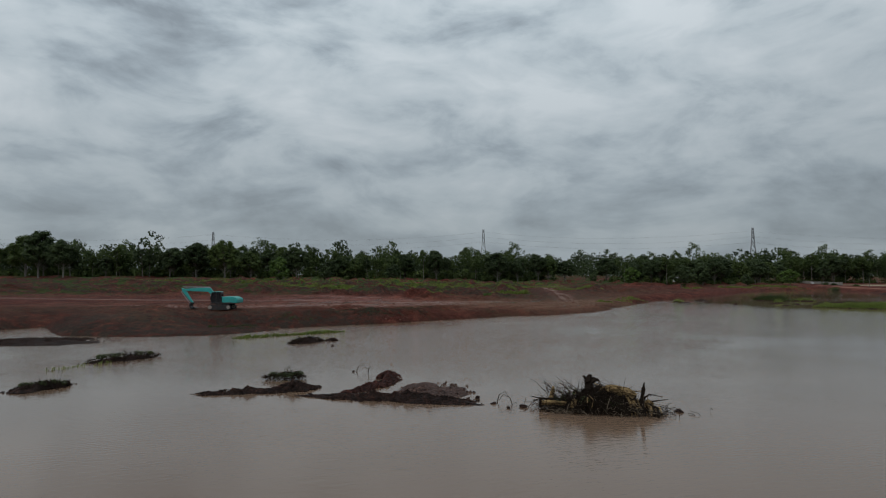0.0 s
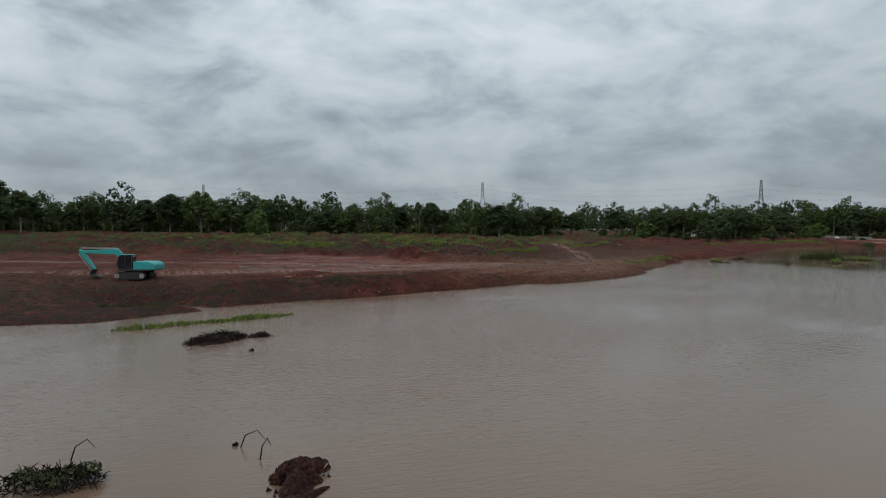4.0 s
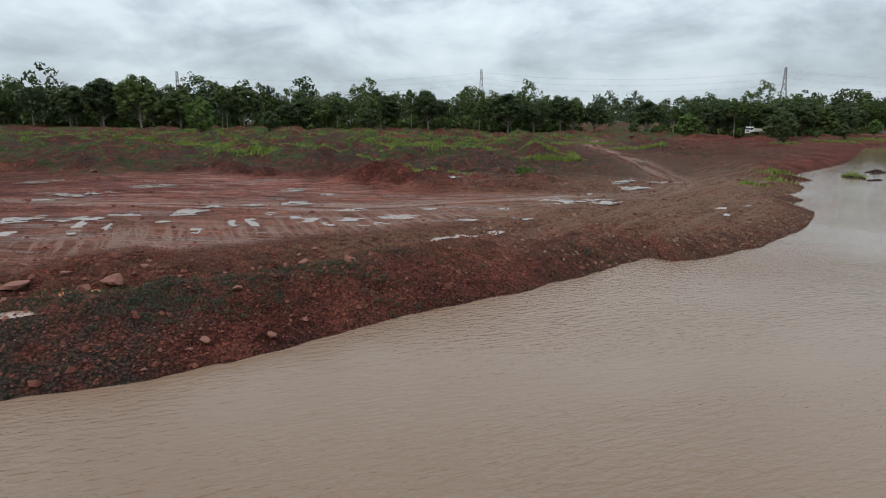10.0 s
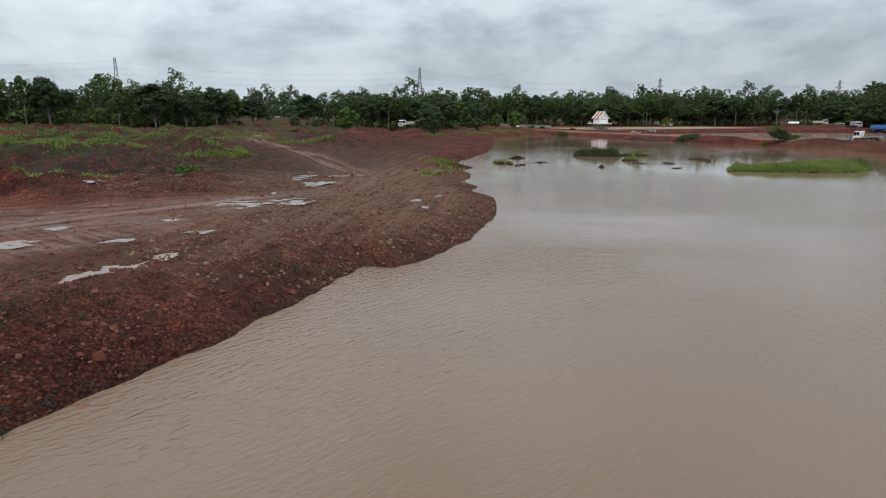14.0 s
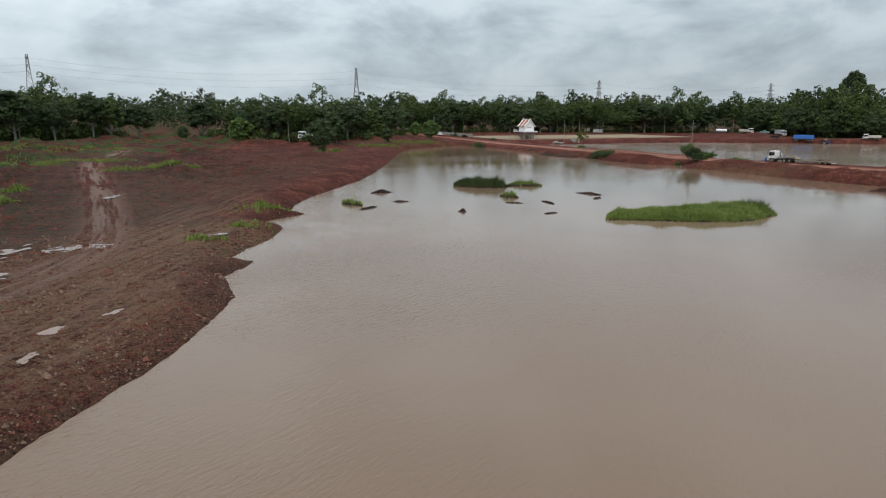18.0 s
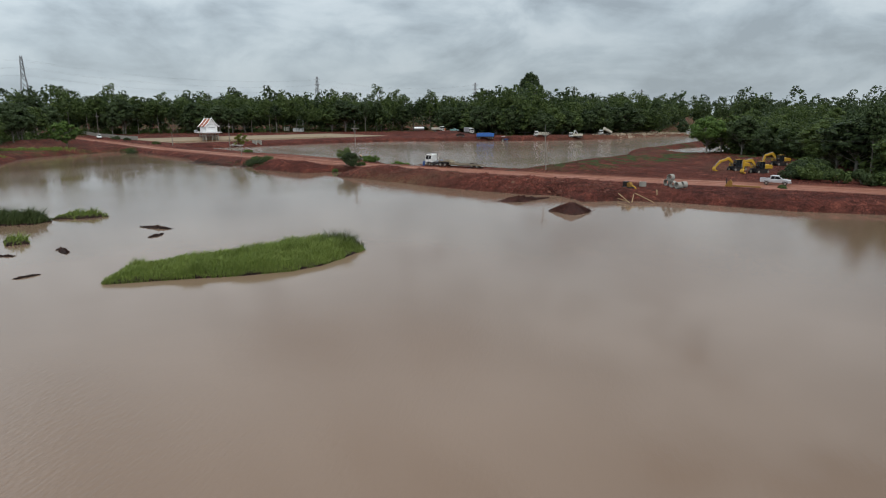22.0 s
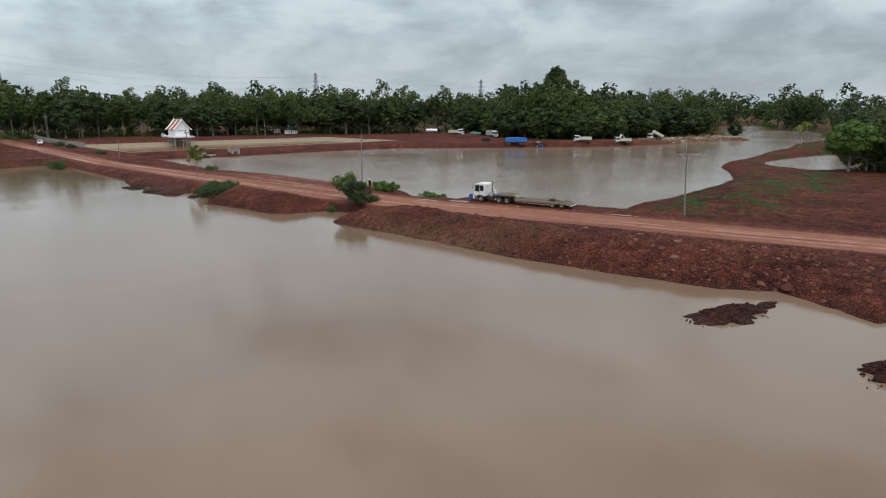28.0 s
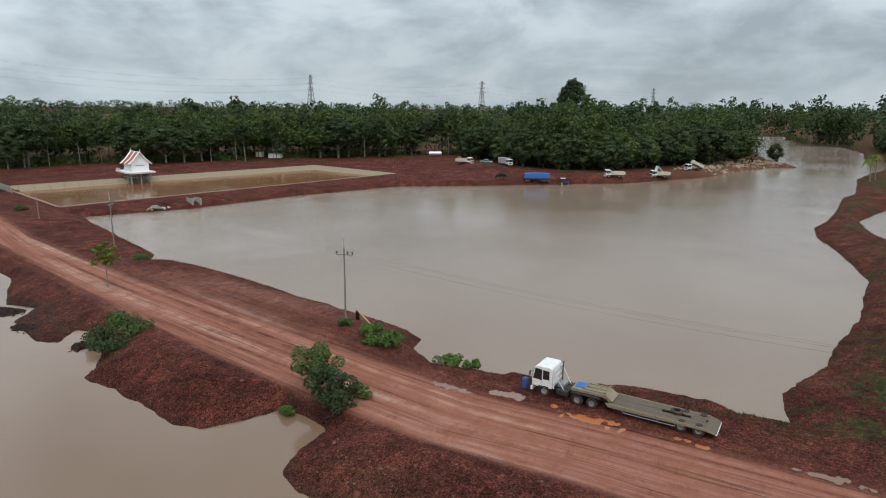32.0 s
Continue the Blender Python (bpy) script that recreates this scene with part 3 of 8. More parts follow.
def inside(px, py, poly):
    ins = np.zeros(px.shape, bool)
    for (ax, ay), (bx, by) in zip(poly, poly[1:] + poly[:1]):
        cross = ((ay > py) != (by > py)) & (px < (bx - ax) * (py - ay) / (by - ay + 1e-12) + ax)
        ins ^= cross
    return ins


def signed(px, py, poly):
    d = edge_distance(px, py, poly, True)
    return np.where(inside(px, py, poly), -d, d)


_perm = np.random.RandomState(7).permutation(512)
_vals = np.random.RandomState(8).rand(512)


def value_noise(x, y):
    xi, yi = np.floor(x).astype(np.int64), np.floor(y).astype(np.int64)
    fx, fy = x - xi, y - yi
    fx, fy = fx * fx * (3 - 2 * fx), fy * fy * (3 - 2 * fy)

    def at(i, j):
        return _vals[(_perm[(i & 511)] + 37 * j) & 511]
    a, b, c, d = at(xi, yi), at(xi + 1, yi), at(xi, yi + 1), at(xi + 1, yi + 1)
    return (a * (1 - fx) + b * fx) * (1 - fy) + (c * (1 - fx) + d * fx) * fy


def fbm(x, y, octaves=4, gain=0.5):
    total, amp, norm = 0, 1.0, 0
    for k in range(octaves):
        total = total + amp * value_noise(x * 2 ** k + 17.3 * k, y * 2 ** k + 5.1 * k)
        norm += amp
        amp *= gain
    return total / norm - 0.5


def smooth(a, b, x):
    s = np.clip((x - a) / (b - a), 0, 1)
    return s * s * (3 - 2 * s)


def bell(px, py, x, y, rx, ry, turn=0.0):
    c, s = math.cos(radians(turn)), math.sin(radians(turn))
    u, v = (px - x) * c + (py - y) * s, -(px - x) * s + (py - y) * c
    return np.exp(-((u / rx) ** 2 + (v / ry) ** 2))


def levels(px, py):
    """Height of the land and the masks of what covers it, at arrays of places."""
    px, py = np.asarray(px, float), np.asarray(py, float)
    wob = 1.1 * fbm(px / 3.2, py / 3.2, 3) + 1.6 * fbm(px / 11, py / 11, 2) + 0.9 * fbm(px / 0.95, py / 0.95, 2)
    d1, d2, d3 = signed(px, py, LAKE), signed(px, py, RESERVOIR), signed(px, py, POOL)
    dp = signed(px, py, POND)
    d = np.minimum(np.minimum(d1, d2), d3) + 0.55 * wob
    road = edge_distance(px, py, ROAD, False) * (1 + 0.55 * smooth(228, 268, py))
    track = edge_distance(px, py, TRACK, False)
    west = smooth(150, 60, px - 0.25 * (py - 330)) * smooth(20, 70, py + 60)
    west = np.where(py > 330, smooth(240, 150, px), west)
    top = 1.75 + 0.35 * west + 0.45 * west * smooth(-4, -30, px)
    steep = 0.75 + 2.2 * smooth(310, 335, px) * smooth(215, 235, py)
    land = top * (1 - np.exp(-np.maximum(d, 0) * steep / top))
    land = land + west * 0.0165 * np.clip(d - 25, 0, 280)
    land = land + (1 - west) * 0.004 * np.clip(d - 20, 0, 300)
    # spoil heaps and broken ground
    heap = np.maximum(fbm(px / 7, py / 7, 4) + 0.05, 0)
    rough = smooth(1.0, 5, d)
    calm = smooth(4.5, 7.5, road) * (1 - 0.85 * np.exp(-(track / 11) ** 4) * west)
    yard = west * smooth(2.2, -2.2, signed(px, py, YARD) + 3.0 * fbm(px / 5, py / 5, 3))
    crest, trough = edge_distance(px, py, CREST, False), edge_distance(px, py, TROUGH, False)
    push = yard * np.exp(-((edge_distance(px, py, PUSHED, False) - 4.0) / 5.0) ** 2)
    calm = calm * (1 - 0.9 * yard)
    near_land = smooth(90, 30, d)
    land = land + rough * calm * (west * 6.0 * heap * smooth(6, 24, d) + 0.5 * heap * near_land + (0.34 + 0.5 * west * smooth(14, 30, d)) * fbm(px / 1.6, py / 1.6, 4))
    clod = np.abs(fbm(px / 1.3, py / 1.3, 3)) - 0.1
    land = land + (0.12 * fbm(px / 1.1, py / 1.1, 3) - 0.55 * clod * calm) * smooth(0.2, 1.5, d)
    # berm of dumped spoil along the western bank, and the wet trough behind it
    bumpy = 0.75 + 1.1 * fbm(px / 2.3, py / 2.3, 3)
    land = land + 0.62 * bumpy * np.exp(-(crest / 1.35) ** 2) - 0.4 * np.exp(-(trough / 1.3) ** 2)
    hollow = np.exp(-(((px + 17.3) / 1.5) ** 2 + ((py - 109.0) / 1.1) ** 2) ** 2)
    land = land * (1 - hollow) + 1.95 * hollow
    # broken scarp behind the yard
    back = signed(px, py, YARD)
    land = land + west * smooth(143, 152, py) * smooth(40, 24, px) * np.exp(-((back - 4.0) / 3.4) ** 2) * np.maximum(0, 0.75 + 2.6 * fbm(px / 4, py / 4, 4)) * smooth(4, 8, track)
    # the yard falls away towards the cape
    land = land * (1 - 0.46 * west * smooth(9, 30, px) * smooth(212, 184, py) * smooth(90, 60, px))
    land = land * (1 - 0.62 * bell(px, py, 184.5, 259, 5.5, 10)) * (1 - 0.78 * bell(px, py, -35, 91, 13, 7, 25))
    # ridge of dumped spoil between the road and the lake
    ridge = np.exp(-((d1 - 6.0) / 3.4) ** 2) * smooth(140, 150, py) * smooth(206, 198, py) * (px > 150)
    land = land + ridge * (0.95 + 1.1 * fbm(px / 3.5, py / 3.5, 3)) * smooth(2.6, 5, road)
    land = land + 0.8 * np.exp(-((d1 - 5.5) / 3.0) ** 2) * smooth(219, 226, py) * smooth(246, 238, py) * (px > 150)
    # bank beside the reservoir and the clearing behind it
    land = land + 1.1 * bell(px, py, 222, 160, 16, 7) + 0.9 * bell(px, py, 250, 160, 30, 6)
    land = land + 2.6 * bell(px, py, 388, 306, 17, 11, 30) + 1.0 * bell(px, py, 440, 345, 30, 8) + 0.9 * bell(px, py, 400, 246, 40, 9, -34)
    land = np.where(d > 0, land, np.maximum(-2.2, 0.5 * d))
    # road bed
    bed = smooth(6.4, 4.6, road)
    crown = 1.62 + 0.05 * fbm(px / 2.0, py / 9.0, 3) - 0.09 * np.exp(-((road - 1.25) / 0.4) ** 2)
    land = land * (1 - bed) + crown * bed
    pad = smooth(3.0, 1.5, np.maximum(np.abs(px - 199.6) - 1.0, np.abs(py - 188.5) - 9.5)) 
    land = land * (1 - pad) + 1.6 * pad
    # lined pond
    rim = 2.0
    pond = np.where(dp < 0, np.maximum(-0.6, rim + dp * 0.52), rim)
    side = smooth(5.5, 1.5, dp)
    land = land * (1 - side) + pond * side
    grass = 1.3 * west * smooth(52, 78, d) * (0.55 + 0.45 * smooth(200, 300, py)) + 0.6 * bell(px, py, -12, 215, 45, 26)
    grass = grass + 1.3 * bell(px, py, 236, 158, 24, 8) + 0.9 * bell(px, py, 212, 165, 9, 9) + 0.7 * bell(px, py, 262, 164, 26, 5) + 1.4 * bell(px, py, 284, 127, 22, 9) + 1.2 * bell(px, py, 268, 150, 26, 5) + 1.0 * bell(px, py, 350, 167, 40, 5)
    grass = grass + 1.5 * west * smooth(285, 320, py) * smooth(110, 60, px) + 0.7 * bell(px, py, 160, 336, 40, 5) + 1.2 * (1 - west) * ~inside(px, py, CLEARING)
    mud = 1.1 * west * smooth(-9.5, -12.5, px + 2.5 * fbm(px / 2.5, py / 2.5, 3)) * smooth(8.0, 5.0, d1) * smooth(-48, -36, px) + 0.7 * np.exp(-(crest / 1.2) ** 2) * smooth(4, -6, px) + 0.8 * bell(px, py, 184, 262, 5, 9)
    mud = mud + 0.9 * bell(px, py, -46, 92, 16, 6) + 0.7 * bell(px, py, 187, 272, 3, 14) + 0.3 * smooth(1.0, 0.2, d) + 0.55 * west * bell(px, py, 10, 190, 40, 18) + 0.7 * bell(px, py, 393, 300, 12, 4)
    mud = mud + 0.75 * west * np.maximum(smooth(20, 34, d), smooth(6, 14, d) * smooth(158, 176, py)) * smooth(-0.12, 0.16, fbm(px / 13, py / 9, 4)) * smooth(3, 6, track) * (1 - yard)
    mud = mud + 0.7 * west * smooth(-22, -34, px) * (1 - yard) * smooth(60, 30, d)
    mud = mud + west * (0.5 * bell(px, py, 22, 152, 16, 8, 40) + 0.5 * bell(px, py, 42, 165, 7, 5, 40)) + 0.35 * west * smooth(3.2, 0.6, d) * smooth(-5, 12, px) * smooth(200, 175, py)
    mud = mud + 0.65 * west * smooth(158, 178, py) * smooth(310, 270, py) * (1 - yard) * smooth(4, 8, d) * smooth(1.5, 3.5, track)
    shale = 0.4 * west * smooth(10, 20, px) * smooth(180, 165, py) * smooth(1, 4, d) + 1.0 * bell(px, py, 174.5, 196, 3.5, 9) + 0.9 * bell(px, py, 173.5, 184, 2.6, 6) + 0.5 * bell(px, py, 178, 176, 3, 4) + 0.75 * bell(px, py, 23, 143, 22, 11, 35) + 0.5 * bell(px, py, 42, 172, 8, 8) + 1.1 * bell(px, py, -3.2, 124.2, 4.6, 2.6, 30) + 0.9 * bell(px, py, 47, 172, 9, 5, 50)
    shale = shale + 1.0 * bell(px, py, 470, 212, 60, 12, -20) + 0.5 * bell(px, py, 235, 128, 16, 8) + 0.35 * west * smooth(2, 10, d) * smooth(40, 20, d)
    roadm = smooth(5.6, 4.0, road) + 0.3 * smooth(8.5, 5, road) * (px > 190) + 0.5 * bell(px, py, 203, 245, 7, 26)
    trackm = yard * (0.2 + 0.8 * smooth(-50, -24, px)) + 0.75 * bell(px, py, 207, 245, 3.5, 20, 4)
    grass = grass + 0.22 * np.exp(-(crest / 1.5) ** 2) * smooth(6, -8, px)
    lane = np.exp(-(track / 2.3) ** 2) * west
    tyres = west * smooth(1.5, 5, d1) * smooth(17, 11, d1) * smooth(-6, 12, px) * smooth(215, 190, py)
    return land, dict(road=roadm, track=trackm, grass=grass, mud=mud, shale=shale, tyres=tyres, lane=lane, push=push)


def ground_at(x, y):
    return float(levels(np.array([x]), np.array([y]))[0][0])


# ---- ground and water ----
def steps(*spans):
    out = []
    for a, b, s in spans:
        out += list(np.arange(a, b, s))
    return np.array(out + [spans[-1][1]])


def far_steps(a, b, first, grow):
    out, s = [a], first
    while out[-1] < b:
        out.append(out[-1] + s)
        s *= grow
    return np.array(out[:-1] + [b])


def build_ground():
    xs = np.concatenate([-far_steps(110, 4000, 6, 1.25)[::-1][:-1], steps((-110, -50, 1.6), (-50, -34, 0.8), (-34, 46, 0.36), (46, 70, 0.7), (70, 166, 1.9), (166, 212, 0.42), (212, 240, 0.9), (240, 420, 2.2))[:-1],
                         far_steps(420, 4500, 5, 1.22)])
    ys = np.concatenate([-far_steps(-55, 3000, 8, 1.3)[::-1][:-1], steps((55, 97, 1.4), (97, 160, 0.38), (160, 215, 0.5), (215, 270, 0.75), (270, 430, 1.8))[:-1],
                         far_steps(430, 4500, 5, 1.2)])
    gx, gy = np.meshgrid(xs, ys)
    h, masks = levels(gx, gy)
    masks["beside"] = 0.5 + beside(gx, gy, TRACK) / 24.0
    masks["across"] = 0.5 + beside(gx, gy, ROAD) / 24.0
    nx, ny = len(xs), len(ys)
    idx = np.arange(nx * ny).reshape(ny, nx)
    quad = np.stack([idx[:-1, :-1], idx[:-1, 1:], idx[1:, 1:], idx[1:, :-1]], -1).reshape(-1, 4)
    me = bpy.data.meshes.new("ground")
    me.vertices.add(nx * ny)
    me.vertices.foreach_set("co", np.stack([gx, gy, h], -1).astype(np.float32).ravel())
    me.loops.add(quad.size)
    me.loops.foreach_set("vertex_index", quad.astype(np.int32).ravel())
    me.polygons.add(len(quad))
    me.polygons.foreach_set("loop_start", np.arange(0, quad.size, 4, dtype=np.int32))
    me.polygons.foreach_set("use_smooth", np.ones(len(quad), bool))
    me.update(calc_edges=True)
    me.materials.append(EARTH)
    for name, values in masks.items():
        a = me.attributes.new(name, "FLOAT", "POINT")
        a.data.foreach_set("value", np.clip(values, 0, 1).astype(np.float32).ravel())
    return tagged(new("ground", me), "wet red laterite ground with banks and spoil", "ground", kind="structure")


def sheet(name, outline, z, material, label, category):
    bm = bmesh.new()
    bm.faces.new([bm.verts.new((x, y, z)) for x, y in outline])
    me = bpy.data.meshes.new(name)
    bm.to_mesh(me)
    bm.free()
    me.materials.append(material)
    return tagged(new(name, me), label, category, kind="structure")


ground = build_ground()
DIKE = [(193, 140), (192, 156), (192, 170), (190.5, 200), (191.5, 212), (194, 233), (198, 264), (206, 310), (215.5, 345)]
sheet("water_lake", [(-260, -400), (200, -400), (198, 40), (195, 125)] + DIKE + [(-260, 345)], 0.0, WATER, "calm silty brown lake with fine ripples", "water")
sheet("water_reservoir", [(1200, 345), (1200, 130), (193.02, 130)] + [(x + 0.02, y) for x, y in DIKE], 0.0, RESERVOIR_WATER, "silty brown reservoir behind the earth dike", "water")
sheet("water_pond", [(236, 394), (354, 368), (347.5, 325), (236, 344.5)], 0.55, POND_WATER, "orange brown water in the lined pond", "water")


# ---- trees ----
PHI = 1.618


def leaf_quads(rng, blobs, count, size, flat=0.35, heart=0.0):
    """Small leaf clumps, three-cornered, on and in blobs (x, y, z, radius, squash)."""
    blobs = np.array(blobs, float)
    share = blobs[:, 3] ** 2
    pick = rng.choice(len(blobs), count, p=share / share.sum())
    v = rng.normal(size=(count, 3))
    v[:, 2] += 0.25
    v /= np.linalg.norm(v, axis=1)[:, None]
    r = blobs[pick, 3] * rng.uniform(0.5, 1.06, count) ** 0.45
    c = blobs[pick, :3] + v * r[:, None] * np.stack([np.ones(count), np.ones(count), blobs[pick, 4]], 1)
    nrm = v * 0.8 + rng.normal(size=(count, 3)) * 0.5 + np.array([0, 0, flat])
    nrm /= np.linalg.norm(nrm, axis=1)[:, None]
    a = np.cross(nrm, rng.normal(size=(count, 3)))
    a /= np.linalg.norm(a, axis=1)[:, None]
    b = np.cross(nrm, a)
    s = size * rng.uniform(0.6, 1.3, count)[:, None]
    k = rng.uniform(0.6, 1.1, count)[:, None]
    leaves = np.stack([c - a * s * 0.9 - b * s * 0.5 * k, c + a * s * 0.9 - b * s * 0.45 * k, c + b * s * k + nrm * s * 0.15], 1)
    if not heart:
        return leaves
    ico = np.array([[0, 1, PHI], [0, -1, PHI], [0, 1, -PHI], [0, -1, -PHI], [1, PHI, 0], [-1, PHI, 0], [1, -PHI, 0], [-1, -PHI, 0], [PHI, 0, 1], [PHI, 0, -1], [-PHI, 0, 1], [-PHI, 0, -1]]) / 1.902
    sides = np.array([(i, j, m) for i in range(12) for j in range(i + 1, 12) for m in range(j + 1, 12) if max(np.linalg.norm(ico[i] - ico[j]), np.linalg.norm(ico[j] - ico[m]), np.linalg.norm(ico[i] - ico[m])) < 1.1])
    inner = []
    for x, y, z, r, q in blobs:
        v = ico * (1 + 0.22 * rng.normal(size=(12, 1))) * r * heart * np.array([1, 1, q]) + np.array([x, y, z])
        inner.append(v[sides])
    return np.concatenate([leaves] + inner)


def crown_blobs(rng, height, spread, bare, blobs, style):
    """Clumps of a crown: a lumpy dome, a tall egg, or loose tufts with gaps between them."""
    middle, half = height * (bare + (1 - bare) * 0.50), height * (1 - bare) * 0.45
    lobe = rng.uniform(0, 6.28, 3)
    low, high, inner, depth = {"dome": (0.15, 0.28, 0.55, 1.7), "bush": (0.15, 0.28, 0.55, 1.98), "egg": (0.15, 0.28, 0.5, 1.8), "tufts": (0.16, 0.28, 0.35, 1.7)}[style]
    girth = max(spread, 0.8 * half)
    cl = []
    for i in range(blobs):
        v = 1 - depth * (i + 0.5) / blobs
        q = math.sqrt(max(0.02, 1 - v * v))
        a = i * 2.4 + rng.normal() * 0.4
        reach = (1 + 0.22 * math.sin(2 * a + lobe[0]) + 0.16 * math.sin(3 * a + lobe[1])) * rng.uniform(inner, 1.02)
        wide = spread * 0.74 * q * reach * (1 - 0.22 * v if style == "egg" else 1.0)
        z = middle + half * v * rng.uniform(0.74, 0.98) * (1 + 0.12 * math.sin(a + lobe[2]))
        cl.append((wide * math.cos(a), wide * math.sin(a), z, girth * rng.uniform(low, high), rng.uniform(0.6, 0.9)))
    return cl


def tree_meshes(name, seed, height, spread, bare, leaf, count, size, trunk=0.16, blobs=16, style="dome"):
    """Trunk with limbs, and a crown of many clumps, for one kind of tree."""
    rng = np.random.RandomState(seed)
    bm = bmesh.new()
    lean = rng.normal(size=2) * 0.025 * height
    tip = Vector((lean[0], lean[1], height * 0.84))
    stem = [Vector((0, 0, -0.4)), Vector((lean[0] * 0.1, lean[1] * 0.4, height * 0.25)), Vector((lean[0] * 0.7, lean[1] * 0.5, height * 0.55)), tip]
    tube(stem, [trunk * 1.35, trunk, trunk * 0.7, trunk * 0.2], 7, bm)
    cl = []
    for i, (x, y, z, r, q) in enumerate(crown_blobs(rng, height, spread, bare, blobs, style)):
        f = z / height
        p = (x + lean[0] * f, y + lean[1] * f, z)
        cl.append((*p, r, q))
        if i % 2 == 0:
            s = Vector((lean[0] * f * 0.7, lean[1] * f * 0.6, min(height * 0.8, max(height * bare * 0.8, z - spread * 0.6))))
            e = Vector(p)
            tube([s, s.lerp(e, 0.5) + Vector((0, 0, -0.06 * spread)), e], [trunk * 0.42, trunk * 0.28, trunk * 0.1], 5, bm)
    wood = bpy.data.meshes.new("trunk")
    bm.to_mesh(wood)
    bm.free()
    wood.materials.append(BARK)
    return wood, quads_mesh("crown", leaf_quads(rng, cl, count, size, 0.35, 0.0 if style == "tufts" else 0.7), leaf)


def add_tree(name, meshes, x, y, turn, scale, label, group="", z=None, category="tree", wide=1.0):
    z = ground_at(x, y) if z is None else z
    root = thing(name, pose(x, y, z - 0.05, 0, 0, turn) @ Matrix.Diagonal((scale * wide, scale * wide, scale, 1)), label, category, group)
    for pname, me in zip(("trunk", "crown"), meshes):
        ob = new(pname, me)
        ob.parent = root
    return root


KINDS = {
    "slim": [tree_meshes("slim", 11 + i, 19.5, 4.0, 0.44, m, 2700, 0.31, 0.15, 36, "egg") for i, m in enumerate((LEAF_DARK, LEAF_MID, LEAF_MID))],
    "broad": [tree_meshes("broad", 31 + i, 18, 7.6, 0.20 - 0.1 * (i == 1), m, 5200, 0.34, 0.3, 72, "dome") for i, m in enumerate((LEAF_DARK, LEAF_MID, LEAF_DARK))],
    "loose": [tree_meshes("loose", 81 + i, 19, 6.2, 0.32, m, 2600, 0.32, 0.22, 44, "tufts") for i, m in enumerate((LEAF_DARK, LEAF_MID, LEAF_DARK))],
    "bushy": [tree_meshes("bushy", 91 + i, 15.5, 7.6, 0.06, m, 5600, 0.34, 0.28, 80, "bush") for i, m in enumerate((LEAF_DARK, LEAF_MID, LEAF_DARK))],
    "low": [tree_meshes("low", 51 + i, 9, 4.6, 0.10, m, 3000, 0.22, 0.16, 56, "bush") for i, m in enumerate((LEAF_DARK, LEAF_LIGHT))],
}
SLIM_LABEL = "slender forest tree with a bare grey trunk and high crown"
LOOSE_LABEL = "tall open-crowned tree with gaps between tufts of leaves"
BUSHY_LABEL = "dense leafy tree with branches down to the ground"
BROAD_LABEL = "broad-crowned dark green tree at the forest edge"


def row_points(line, step, back, rng, jitter=0.35):
    """Places along a line, moved back from it (to the left of its run) by each of the given depths."""
    out = []
    for depth in back:
        rest = rng.uniform(0, step)
        for (ax, ay), (bx, by) in zip(line, line[1:]):
            length = math.hypot(bx - ax, by - ay)
            ux, uy = (bx - ax) / length, (by - ay) / length
            while rest < length:
                out.append((ax + ux * rest - uy * depth + rng.normal() * step * jitter,
                            ay + uy * rest + ux * depth + rng.normal() * step * jitter))
                rest += step * rng.uniform(0.75, 1.3)
            rest -= length
    return out


EAST_EDGE = [(506, 216), (463, 241), (420, 254), (405, 274), (416, 303), (436, 330), (440, 364), (389, 390), (345, 418), (306, 443), (267, 455), (235, 462)]
WEST_EDGE = [(72, 400), (40, 383), (-4, 378), (-45, 384), (-87, 384), (-125, 358), (-190, 362), (-300, 340)]
MIDDLE_EDGE = [(230, 440), (196, 405), (160, 365), (128, 352), (100, 398)]
RIVER_NORTH = [(545, 217), (575, 224), (640, 238), (756, 256), (862, 268)]
RIVER_EAST = [(905, 262), (908, 222), (830, 206), (740, 190), (735, 165)]
RIGHT_EDGE = [(208, 60), (213, 98), (236, 104), (262, 108), (280, 120), (292, 131), (298, 142), (308, 140), (335, 133), (370, 131), (440, 142), (560, 142), (700, 152)]


def free(x, y, gap=4.0):
    px, py = np.array([x]), np.array([y])
    if math.hypot(x - 374, y - 408) < 13 or math.hypot(x - 369, y - 414) < 13:
        return False
    return (edge_distance(px, py, ROAD, False)[0] > gap + 3 and min(signed(px, py, LAKE)[0], signed(px, py, RESERVOIR)[0], signed(px, py, POOL)[0], signed(px, py, POND)[0]) > gap)


NEAR_ROWS = ((EAST_EDGE, 6.5, (-1.5,), 0.45, "trees of the eastern wood", 1.06), (WEST_EDGE, 8.0, (0,), 0.45, "trees of the western wood", 0.88),
             (MIDDLE_EDGE, 8.5, (0,), 0.6, "trees of the northern wood", 0.8), (RIGHT_EDGE, 6.5, (-1,), 0.8, "trees of the southern wood", 0.70))


